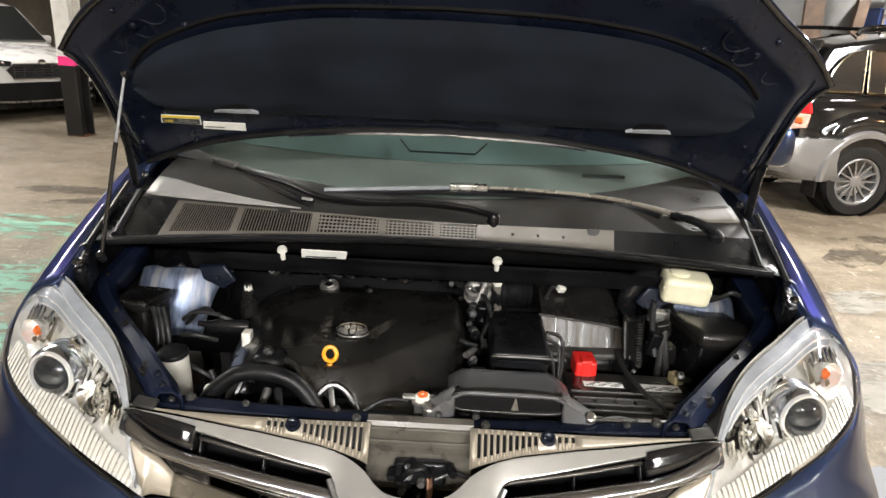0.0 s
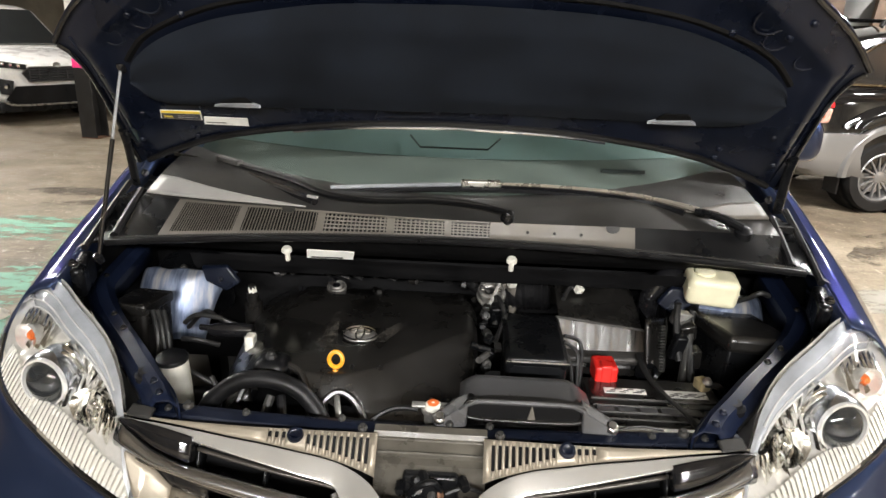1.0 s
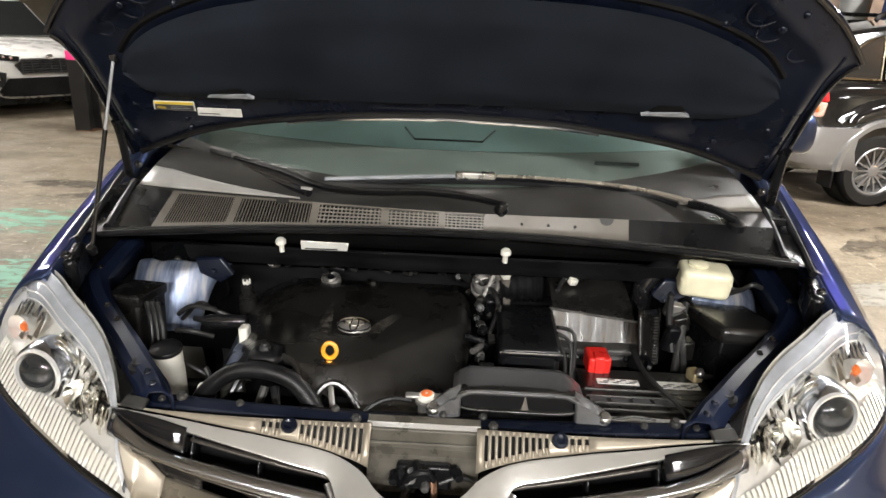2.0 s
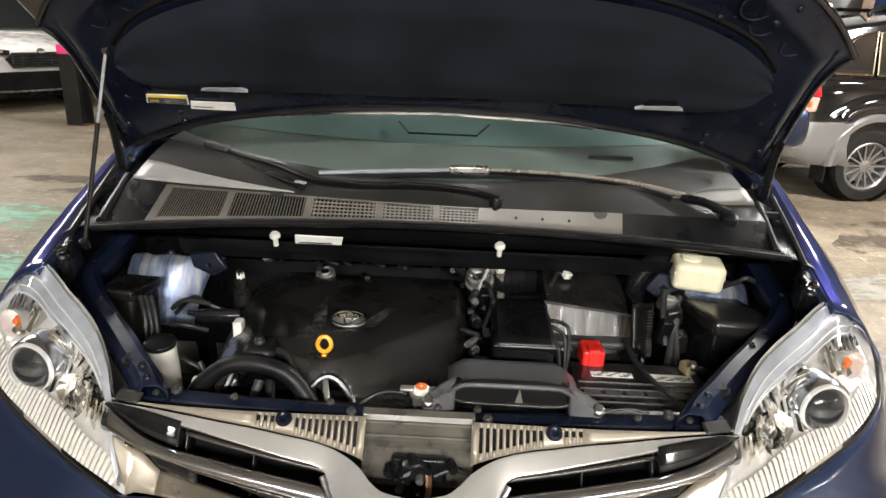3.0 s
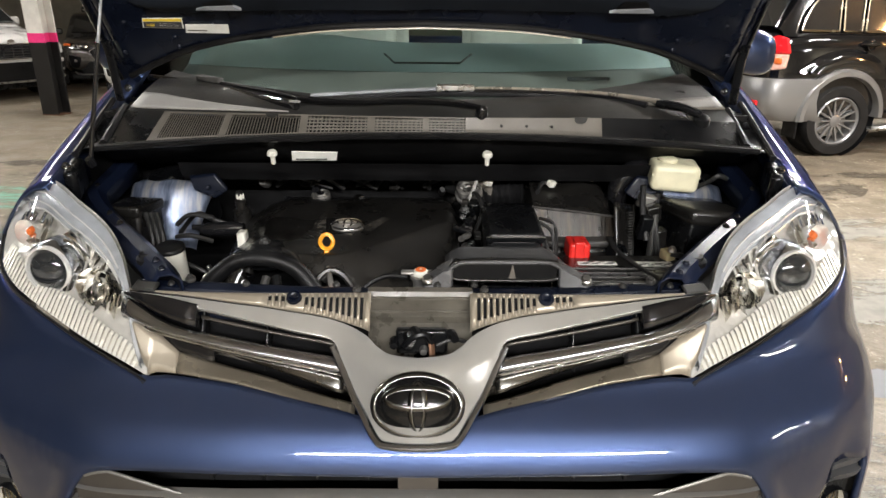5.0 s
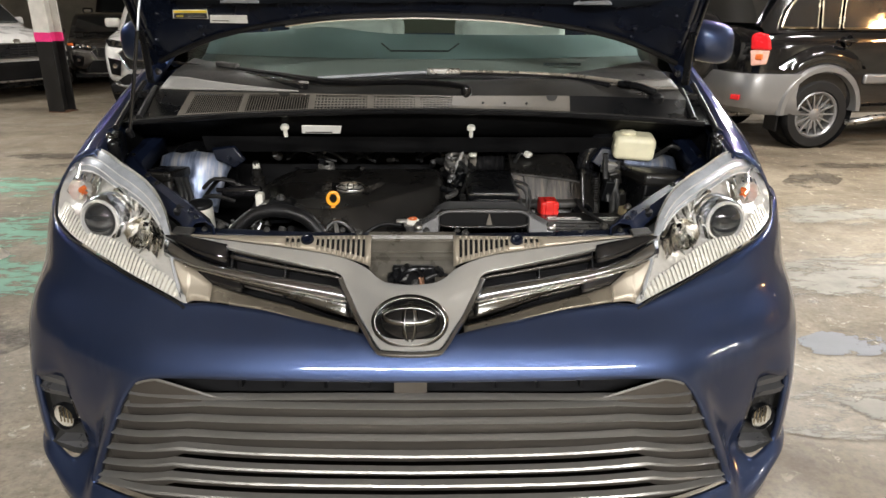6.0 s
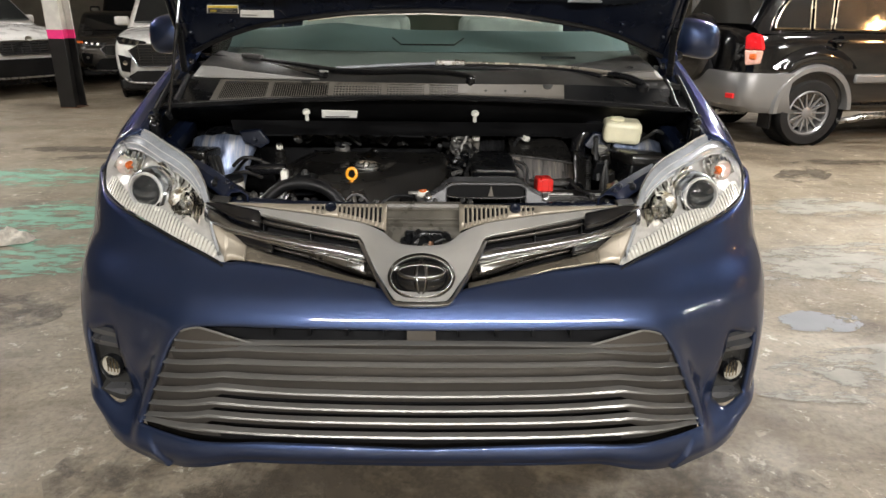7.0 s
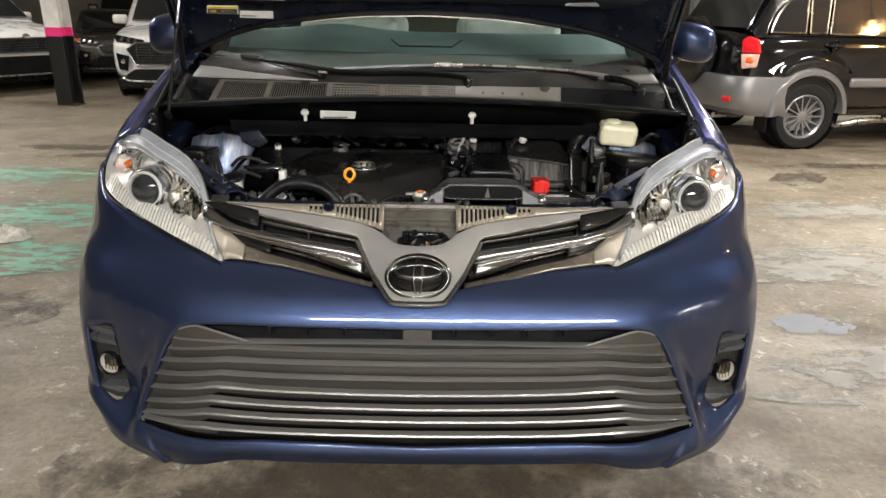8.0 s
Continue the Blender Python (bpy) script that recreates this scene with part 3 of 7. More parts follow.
def tuck(x, z):
    """Below a crease the bumper corner turns in, then flares out again to the lip."""
    ax = abs(x)
    zc = crease(ax)
    if ax < .58 or z >= zc or z < .20:
        return 0.0
    side = min(1, max(0, (ax - grille_end(z) - .004) / .045))
    k = (zc - z) / (zc - .315) if z > .315 else max(0, (z - .20) / .115)
    k = min(1, k) ** 2 * (3 - 2 * min(1, k)) if z <= .315 else k
    out = min(1, max(0, (ax - .79) / .13))
    out = out * out * (3 - 2 * out)
    return .078 * side * side * (3 - 2 * side) * min(1, k) * (1 - out) - .012 * out * min(1, (zc - z) / .14) * min(1, max(0, (z - .20) / .16))


def nose(x, z, off=0.0):
    """The front skin of the van: a point at width x and height z, off metres behind it."""
    return Vector((x, plan(abs(x)) + back(z) + off + tuck(x, z), z))


def strip(bm, s, xs, top, low, off=0.0, n=8, fn=nose):
    """A band of the front skin between two edge curves."""
    sheet(bm, lambda x, v: fn(s * x, top(x) + (low(x) - top(x)) * v, off(x, v) if callable(off) else off), xs, span(0, 1, n))


bump_top = curve_at([0, .056, .075, .115, .215, .355, .47, .488, .555, .638, .725, .831, .882, .90, .93, .995],
                    [.650, .650, .654, .662, .677, .697, .704, .699, .717, .741, .768, .800, .822, .842, .845, .845])
g_top = curve_at([0, .43, .52, .57, .60, .647, .70, .725], [.578, .580, .577, .566, .534, .443, .335, .289])
g_low = curve_at([0, .37, .54, .64, .725], [.279, .287, .279, .280, .286])
lip_low = curve_at([0, .43, .55, .64, .72, .84, .9, .96, .995], [.215, .216, .190, .172, .186, .205, .235, .27, .29])
fog_top = curve_at([.790, .808, .885], [.508, .51, .492])
fog_low = curve_at([.790, .815, .885], [.296, .280, .305])

mid_a = curve_at([0, .43, .52, .57, .60, .647, .70, .725, .790, .808, .885, .93, .995], [.578, .580, .577, .566, .534, .443, .335, .289, .508, .51, .492, .49, .49])
mid_b = curve_at([0, .37, .54, .64, .725, .790, .815, .885, .995], [.279, .287, .279, .280, .286, .296, .280, .305, .32])


def lip_bulge(x, z):
    """The chin rolls forward below the grille."""
    t = min(1, max(0, (.30 - z) / (.30 - lip_low(abs(x)))))
    ax = abs(x)
    k = min(1, max(0, (ax - .648 - .5 * (z - .18)) / .010)) * min(1, max(0, (.90 - ax) / .12)) * min(1, max(0, (.272 - z) / .05))
    return -.022 * math.sin(math.pi * min(1, t * 1.1)) - .013 * k


skin = lambda x, z, off=0.0: nose(x, z, off + lip_bulge(x, z))
bm = bmesh.new()
for s in (-1, 1):
    xs = span(0, .54, 18) + span(.555, .635, 6) + span(.640, .725, 20) + span(.735, .790, 5) + span(.798, .885, 8) + span(.892, .995, 18)
    strip(bm, s, xs, bump_top, mid_a, 0, 16, skin)
    strip(bm, s, xs, mid_b, lip_low, 0, 10, skin)
    for a, b in ((.725, .790), (.885, .995)):
        strip(bm, s, [x for x in xs if a - 1e-6 <= x <= b + 1e-6], mid_a, mid_b, 0, 14, skin)
ob = part("bumper_cover", bm, M["blue"], van, "blue metallic front bumper cover")
thick(ob, 0.012, -1.0)

# near-black sheets stand for the shade behind the openings of the nose
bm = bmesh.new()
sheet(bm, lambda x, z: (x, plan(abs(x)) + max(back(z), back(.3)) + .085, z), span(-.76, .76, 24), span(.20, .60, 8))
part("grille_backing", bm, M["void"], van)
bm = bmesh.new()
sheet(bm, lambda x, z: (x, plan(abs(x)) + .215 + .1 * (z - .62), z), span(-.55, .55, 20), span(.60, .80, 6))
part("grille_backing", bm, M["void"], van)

# lower grille: blades with the highlight of each edge put in a paler colour
ROWS_Z = [.546, .524, .493, .456, .415, .375, .340, .299]
CORNER = [(.415, .540), (.430, .527), (.459, .494), (.473, .460), (.490, .425), (.509, .385), (.523, .347), (.540, .305)]
OUTER = [(.594, .536), (.608, .508), (.630, .475), (.650, .435), (.670, .391), (.691, .345), (.711, .305), (.718, .290)]


def blade_edge(i, x):
    ax = abs(x)
    (cx, cz), (ox, oz) = CORNER[i], OUTER[i]
    zc = ROWS_Z[i]
    if ax < cx:
        return zc + (cz - zc) * (ax / cx) ** 2
    return cz + (oz - cz) * min(1, (ax - cx) / (ox - cx))


def blade(i):
    """One blade: a dark face running down behind the next, and a paler edge drawn as its highlight."""
    ox, cx = OUTER[i][0], CORNER[i][0]
    nxt = min(i + 1, 7)
    xs = span(-ox, -cx, 8) + span(-cx, cx, 28)[1:] + span(cx, ox, 8)[1:]

    def face(x, v):
        z0 = blade_edge(i, x)
        z1 = blade_edge(nxt, x) if nxt != i else z0 - .016
        side = max(0, (abs(x) - cx) / (ox - cx))
        gap = (z0 - z1) * (1.0 if i < 4 else .66 + .34 * min(1, side * 6))
        z = z0 - .003 - (gap - .003) * v / 4
        return nose(x, z, .002 + .004 * v + .006 * side)

    bm = sheet(bmesh.new(), face, xs, range(5))
    b = part("grille_blade", bm, M["slat"], van)
    bm = bmesh.new()

    def lip(x, v):
        side = max(0, (abs(x) - cx) / (ox - cx))
        h = (.0034 if i < 4 else .0064) * (1 + .3 * math.exp(-((abs(x) - cx + .02) / .05) ** 2)) if side == 0 else .0014 + (.0036 if i < 4 else .0066) * (1 - min(1, side * 1.15))
        z, off = [(h * .9, .014), (h * .6, -.003), (0, -.006), (-h * .6, -.003), (-h * .8, .004)][v]
        return nose(x, blade_edge(i, x) + z, off + .005 * side)

    sheet(bm, lip, xs, range(5))
    part("blade_edge", bm, M["bright"], b, "pale edge drawn as highlight")
    return b


for i in range(8):
    blade(i)
for s in (-1, 1):
    bm = bmesh.new()
    f_hi = lambda x: blade_edge(0, x) + (g_top(x) - .003 - blade_edge(0, x)) * min(1, max(0, (x - .40) / .13))
    sheet(bm, lambda x, v: nose(s * x, f_hi(x) + (blade_edge(1, x) + .002 - f_hi(x)) * v * (1 if x > .43 else (blade_edge(0, x) - f_hi(x)) / min(-1e-6, blade_edge(1, x) + .002 - f_hi(x))), .004 + .003 * max(0, (x - .41) / .17)), span(.40, .596, 16), span(0, 1, 4))
    fr = part("grille_frame", bm, M["slat"], van)
    part("frame_edge", tube(bmesh.new(), [nose(s * x, f_hi(x), .002) for x in span(.40, .575, 12)], .003, 6, 1), M["bright"], fr)
for s in (-1, 1):
    bm = sheet(bmesh.new(), lambda x, v: nose(s * x, (blade_edge(7, x) - .003) * (1 - v) + (g_low(x) + .002) * v, .006 + .004 * v), span(.50, .719, 14), span(0, 1, 3))
    part("grille_corner", bm, M["slat"], van, "dark solid lower corner of the grille")
g_side = curve_at([.286, .335, .443, .534, .560], [.722, .703, .650, .603, .580])
for s in (-1, 1):
    bm = sheet(bmesh.new(), lambda z, v: nose(s * (g_side(z) + .004 - .055 * (1 - v)), z, .028 - .012 * v), span(.288, .556, 14), span(0, 1, 4))
    part("grille_side", bm, M["slat"], van, "dark grille end piece")
bm = bmesh.new()
sheet(bm, lambda x, z: nose(x, z, .012), (-.034, -.03, .03, .034), span(.545, .578, 3))
part("grille_tab", bm, M["slat"], van)
for k in range(9):
    x = -.36 + k * .09
    part("grille_rib", new_box(x - .003, x + .003, .03, .07, .545, .58), M["deep_black"], van)

# fog lamps in recessed bezels
for s in (-1, 1):
    bm = bmesh.new()
    sheet(bm, lambda x, v: nose(s * x, fog_top(x) + (fog_low(x) - fog_top(x)) * v, .034 if .05 < v < .95 and .793 < x < .882 else 0.0), [.790, .794, .81, .83, .86, .881, .885], [0, .06, .25, .45, .65, .8, .94, 1])
    bezel = part("fog_bezel", bm, M["cowl_dk"], van, "black plastic fog lamp bezel")
    for z0, tilt in ((.488, .010), (.455, .012), (.298, -.006)):
        bm = bmesh.new()
        sheet(bm, lambda x, v: nose(s * x, z0 + [.012, .006, -.012, -.016][v] + tilt * (x - .83) * 3, [.04, .006, .012, .045][v]), span(.795, .880, 6), range(4))
        part("fin", bm, M["snorkel"], bezel)
    c = nose(s * .846, .372, .016)
    d = Vector((s * .25, -1, .05))
    part("lamp_ring", lathe(bmesh.new(), [(.026, -.03), (.030, 0), (.033, .003), (.034, 0), (.034, -.03)], aim(c, d), 24), M["black"], bezel)
    part("lamp_reflector", lathe(bmesh.new(), [(0, -.035), (.014, -.03), (.024, -.016), (.031, -.002)], aim(c, d), 24), M["rib_gap"], bezel)
    for k in range(4):
        part("lamp_flute", new_box(-.0006, .0006, -.002, .002, -.020, .020, aim(c, d) @ pose(-.015 + .010 * k, 0, -.008, 90)), M["bronze"], bezel)
    part("lamp_lens", lathe(bmesh.new(), [(0, .005), (.012, .0045), (.022, .002), (.029, -.002)], aim(c, d), 24), M["lens"], bezel).visible_shadow = False

# upper grille: beige cover with slots, satin wing and shield, chrome bars
step = curve_at([0, .05, .072, .0912, .1245, .1578, .1856, .2301, .2861, .3423, .3995, .4572, .548], [.762, .763, .768, .777, .787, .7946, .7996, .8048, .8115, .8162, .8213, .8255, .8295])
wing_low = curve_at([0, .045, .065, .094, .116, .134, .144, .155, .2164, .2829, .3389, .3959, .4539, .4955, .5308, .548], [.660, .657, .658, .680, .702, .733, .756, .766, .778, .7905, .8005, .8105, .8195, .8245, .8290, .8293])


def keel(x, z, off=0.0):
    k = max(0.0, 1 - (abs(x) / .16) ** 2) ** 1.5
    kz = min(1.0, max(0.0, (.80 - z) / .05))
    return nose(x, z, off - .075 * k * kz)


bm = bmesh.new()
xs = span(0, .09, 12) + span(.098, .16, 10) + span(.175, .548, 20)
for s in (-1, 1):
    strip(bm, s, xs, step, wing_low, lambda x, v: -.002 - .007 * v, 8, keel)
shield = part("grille_surround", bm, M["satin"], van, "satin silver V-shaped grille surround")
thick(shield, .012, -1, .003)

cover_top = curve_at([.09, .30, .45, .55], [.8325, .8300, .8295, .8315])


def cover(s):
    """Sight shield over the grille with its cooling slots."""
    bm = bmesh.new()
    slots = []
    for i in range(10):
        x0 = .103 + i * .0112
        slots.append((x0, x0 + .0062, .8258, .7935 + .00225 * i))
    slots += [(.246 + .0122 * i, .253 + .0122 * i, .8268, .8188 + .0004 * i) for i in range(3)]
    cuts = sorted([.090] + [v for a, b, _, _ in slots for v in (a, b)] + [.213, .24] + span(.30, .548, 10))

    def at(x, z):
        tilt = .012 * max(0, (.83 - z) / .05)
        return nose(s * x, z, .004 - tilt * .3)

    for a, b in zip(cuts, cuts[1:]):
        hole = next(((t, l) for x0, x1, t, l in slots if abs(x0 - a) < 1e-6), None)
        for (t0, l0), (t1, l1) in ([((cover_top(a), hole[0]), (cover_top(b), hole[0])), ((hole[1], step(a)), (hole[1], step(b)))] if hole else [((cover_top(a), step(a)), (cover_top(b), step(b)))]):
            sheet(bm, lambda u, v: at(a if u == 0 else b, (t0 + (l0 - t0) * v) if u == 0 else (t1 + (l1 - t1) * v)), (0, 1), span(0, 1, 3))
    ob = part("grille_cover", bm, M["taupe"], van, "silver beige slotted grille cover")
    thick(ob, .004, -1)
    return ob


for s in (-1, 1):
    c = cover(s)
    part("clip", lathe(bmesh.new(), [(0, .001), (.007, .002), (.009, .004), (.013, .003), (.0145, -.002)], aim(nose(s * .229, .826, -.001), (0, -.55, .83)), 16), M["blue_in"], c, "round dark blue push clip")
    # rubber edge and boss at the outer end
    ob = part("end_bracket", new_box(-.024, .024, -.014, .010, -.004, .003, pose(s * .508, .212, .835, 24, 0, s * 14)), M["cowl_dk"], c)
    soften(ob, .004)
    bolt("screw", c, Vector((s * .43, .225, .843)), (0, -.3, 1), .008, "cowl_dk")
    bolt("screw", c, Vector((s * .117, .197, .836)), (0, -.3, 1), .007, "cowl_dk")

# near-black sheets put the shade behind the slots into colour
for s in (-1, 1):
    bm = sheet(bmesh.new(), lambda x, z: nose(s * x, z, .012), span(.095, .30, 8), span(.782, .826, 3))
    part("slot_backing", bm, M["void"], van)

bar_hi = curve_at([.134, .2154, .2813, .3369, .3991, .4635, .5124, .542], [.734, .7456, .7552, .7640, .7735, .7895, .8120, .8260])
bar_lo = curve_at([.134, .2141, .28, .3352, .3911, .4368, .4774, .5256, .542], [.708, .7220, .7325, .7425, .7520, .7615, .7690, .7830, .7860])
trim_hi = curve_at([.112, .1951, .2779, .3668, .4349, .4835], [.669, .683, .7003, .717, .7330, .7450])
corner_hi = curve_at([.4349, .455, .4772, .5217], [.7330, .749, .7655, .7830])
corner_lo = curve_at([.4349, .4726, .486, .5217], [.7332, .7143, .712, .7780])


def halfpipe(s, xs, hi, lo, bulge, sink=0.0, fn=nose):
    bm = bmesh.new()
    sheet(bm, lambda x, v: fn(s * x, hi(x) + (lo(x) - hi(x)) * v, sink - bulge * math.sin(math.pi * v) ** .85 + .45 * bulge * (v - .5)), xs, span(0, 1, 16))
    return bm


for s in (-1, 1):
    ob = part("chrome_bar", halfpipe(s, span(.134, .542, 24), bar_hi, bar_lo, .013, .002), M["dark_chrome"], van, "smoked chrome grille bar")
    thick(ob, .006)
    # bright chrome strip stands for the highlight along the bar
    ob = part("bar_glint", halfpipe(s, span(.134, .50, 24), bar_lo, lambda x: bar_lo(x) - .0035, .003, .003), M["chrome"], van)
    thick(ob, .004)
    # smoked lower face of the bar, deepest beside the shield
    low_face = lambda x: bar_lo(x) - .0035 - .80 * min(1, max(0, (.40 - x) / .25)) * max(0, bar_lo(x) - trim_hi(x) - .004)
    bm = bmesh.new()
    strip(bm, s, span(.134, .40, 16), lambda x: bar_lo(x) - .003, low_face, lambda x, v: .001 + .012 * v, 4)
    thick(part("bar_face", bm, M["smoke"], van, "smoked lower face of the grille bar"), .004)
    # satin trim along the bumper, turning up beside the headlamp
    t_lo = lambda x: bump_top(x) + .003 if x < .4860 else corner_lo(x)
    bm = bmesh.new()
    scoop = lambda x: min(1, max(0, (.4349 - x) / .06))
    strip(bm, s, span(.112, .4349, 24), lambda x: trim_hi(x) - .008 * scoop(x), lambda x: min(trim_hi(x) - .012 * scoop(x) - .0005, t_lo(x)), lambda x, v: .001 + (.013 + .020 * scoop(x)) * (1 - v) ** 1.3, 6)
    # its dark reflection is put into the colour
    thick(part("lower_trim", bm, M["trim"], van, "satin beige lower grille trim"), .008)
    bm = bmesh.new()
    strip(bm, s, span(.4352, .4858, 8) + span(.4862, .5214, 7), corner_hi, t_lo, lambda x, v: .001 + .013 * (1 - v) * max(0, (.5217 - x) / .087), 4)
    thick(part("corner_trim", bm, M["taupe"], van, "satin beige corner trim"), .006)
    # black pocket blocks at the outer ends and thin fins
    bm = bmesh.new()
    strip(bm, s, span(.40, .535, 6), lambda x: wing_low(x) - .002, lambda x: bar_hi(x) + .001, lambda x, v: .007 + .004 * v, 3)
    thick(part("pocket_panel", bm, M["gloss"], van), .02)
    bm = bmesh.new()
    strip(bm, s, span(.372, .462, 8), lambda x: bar_lo(x) - .002, lambda x: trim_hi(x) + .001 if x < .4349 else corner_hi(x) - .001, lambda x, v: .010 + .004 * v, 3)
    thick(part("pocket_panel", bm, M["gloss"], van), .02)
    for f in (.30, .62):
        bm = bmesh.new()
        strip(bm, s, span(.15, .40, 14), lambda x: wing_low(x) + (bar_hi(x) - wing_low(x)) * f + .0025, lambda x: wing_low(x) + (bar_hi(x) - wing_low(x)) * f - .0025, .018, 2)
        thick(part("grille_fin", bm, M["slat"], van), .05)
    for f in (.30, .55, .80):
        bm = bmesh.new()
        strip(bm, s, span(.125, .37, 14), lambda x: bar_lo(x) + (trim_hi(x) - bar_lo(x)) * f + .002, lambda x: bar_lo(x) + (trim_hi(x) - bar_lo(x)) * f - .002, .036, 2)
        thick(part("grille_fin", bm, M["slat"], van), .04)
    for x in (.28, .40):
        z1 = trim_hi(x)
        bm = bmesh.new()
        sheet(bm, lambda u, v: nose(s * x, z1 + (wing_low(x) - z1) * v, .03 + .04 * u), (0, 1), span(0, 1, 4))
        thick(part("grille_rib", bm, M["black"], van), .004, 0)

# front badge: dark oval with plain bright rings
badge = part("badge", bmesh.new(), M["badge_glass"], van, "dark oval badge with chrome rings")
bp_pos, bp_dir = Vector((0, .012, .709)), Vector((0, -.876, .482))


def oval(a, b, k, cx=0, cy=0, h=0.0):
    return Vector((cx + a * math.cos(k), cy + b * math.sin(k), h))


right = Vector((1, 0, 0))
upv = bp_dir.cross(right)
upv = upv if upv.z > 0 else -upv
FRAME = Matrix((right, upv, bp_dir)).transposed().to_4x4()
FRAME.translation = bp_pos
bm = bmesh.new()
lathe(bm, [(.072 * math.sin(radians(a)), -.020 + .030 * math.cos(radians(a))) for a in span(0, 90, 14)] + [(.072, -.03)], FRAME @ Matrix.Diagonal((1, .68, 1, 1)), 40)
bmesh.ops.recalc_face_normals(bm, faces=bm.faces)
bm.to_mesh(badge.data)
bm.free()
for name, a, b, cx, cy, r in (("outer_ring", .074, .051, 0, 0, .0058), ("upright_ring", .0125, .041, 0, -.002, .0048), ("cross_ring", .055, .0180, 0, .012, .0056)):
    dome = lambda p: p if name == "outer_ring" else Vector((p.x, p.y, -.018 + .030 * math.sqrt(max(0, 1 - (p.x ** 2 + (p.y / .68) ** 2) / .072 ** 2))))
    pts = [FRAME @ dome(oval(a, b, 2 * math.pi * k / 40, cx, cy, .003)) for k in range(41)]
    part(name, tube(bmesh.new(), pts, r, 10, 1, .35, cap=False), M["smoke"], badge)
# chrome rim under the badge
pts = [keel(x, z, -.004) for x, z in ((-.152, .755), (-.136, .731), (-.114, .699), (-.092, .678), (-.066, .657), (-.045, .655), (0, .657), (.045, .655), (.066, .657), (.092, .678), (.114, .699), (.136, .731), (.152, .755))]
part("chrome_rim", tube(bmesh.new(), pts, .0095, 12, 5, .75), M["dark_chrome"], van)

# headlamps
hl_low = curve_at([.487, .555, .638, .731, .831, .882, .898], [.694, .720, .746, .775, .803, .826, .860])
hl_up = curve_at([.487, .505, .522, .535, .548, .562, .61, .70, .808, .85, .885, .898], [.700, .735, .780, .825, .850, .872, .909, .938, .962, .956, .915, .870])
HX = span(.487, .562, 14) + span(.575, .87, 24) + span(.878, .898, 5)


def headlamp(s):
    lamp = part("headlamp", bmesh.new(), M["reflector"], van, "clear headlamp with a round projector and ribbed lower edge")
    bm = bmesh.new()

    def bowl(x, v):
        z = hl_up(x) + (hl_low(x) - hl_up(x)) * v
        e = min(1, max(0, (x - .487) / .09)) * min(1, max(0, (.898 - x) / .05))
        return nose(s * x, z, .012 + .055 * (4 * v * (1 - v)) * e)

    sheet(bm, bowl, HX, span(0, 1, 14))
    bmesh.ops.recalc_face_normals(bm, faces=bm.faces)
    bm.to_mesh(lamp.data)
    bm.free()
    for p in lamp.data.polygons:
        p.use_smooth = True
    bm = bmesh.new()
    sheet(bm, lambda x, v: nose(s * x, hl_up(x) + (hl_low(x) - hl_up(x)) * v, -.006 - .010 * math.sin(math.pi * v) ** .5), HX, span(0, 1, 12))
    part("lens", bm, M["lens"], lamp, "clear plastic lens").visible_shadow = False
    # milky band along the upper edge, its pale colour standing for light in the lens
    bm = bmesh.new()
    sheet(bm, lambda x, v: nose(s * x, hl_up(x) - .002 - v * (.046 if x > .56 else .026 + .02 * (x - .487) / .073) * min(1, (.90 - x) / .06), .004 + .022 * v * v - .008 * math.sin(math.pi * v)), [x for x in HX if .50 < x < .885], span(0, 1, 6))
    part("upper_trim", bm, M["bezel"], lamp, "pale band drawn as the shine of the lens edge")
    # thin bright tubes stand for streaked reflections along the band
    for f in (.30, .62, .92):
        pts = [nose(s * x, hl_up(x) - .002 - f * .046 * min(1, (.90 - x) / .06), .004 + .022 * f * f - .008 * math.sin(math.pi * f) - .002) for x in span(.565, .868, 22)]
        part("trim_streak", tube(bmesh.new(), pts, .0018, 6, 1), M["ring"], lamp)
    # inner edge strip
    bm = bmesh.new()
    sheet(bm, lambda x, v: nose(s * (x + .006 + .012 * v), max(hl_low(x) + .02, hl_up(x) - .004), .004 + .02 * v), span(.489, .545, 10), span(0, 1, 3))
    part("edge_trim", bm, M["bezel"], lamp)
    # projector
    c, d = Vector((s * .727, .292, .834)), Vector((s * .16, -1, .10))
    part("projector_shroud", lathe(bmesh.new(), [(.060, -.04), (.057, -.012), (.054, .004), (.050, .009), (.048, .004), (.048, -.012)], aim(c, d), 36), M["dark_chrome"], lamp)
    part("projector_ring", lathe(bmesh.new(), [(.0480, -.010), (.0480, .012), (.0465, .0140), (.0430, .0140), (.0405, .008)], aim(c, d), 36), M["ring"], lamp)
    part("projector_lens", lathe(bmesh.new(), [(.0405 * math.sin(radians(a)), .004 + .022 * math.cos(radians(a))) for a in span(0, 90, 12)], aim(c, d), 32), M["lens_dark"], lamp, "dark glass projector lens")
    # bright walls curving round the inner side of the projector
    for r, dy in ((.066, .004), (.082, -.002)):
        bm = bmesh.new()
        sheet(bm, lambda a, v: c + Vector((-s * r * math.cos(a), dy + .030 * v, r * math.sin(a))), span(radians(-38), radians(62), 14), (0, .5, 1))
        thick(part("bowl_wall", bm, M["facet"], lamp), .003, 0)
    # side cup with facets and a bulb
    c2, d2 = Vector((s * .612, .235, .822)), Vector((s * .05, -1, .15))
    part("reflector_cup", lathe(bmesh.new(), [(.006, -.045), (.022, -.03), (.034, -.006), (.038, .008)], aim(c2, d2), 10), M["facet"], lamp)
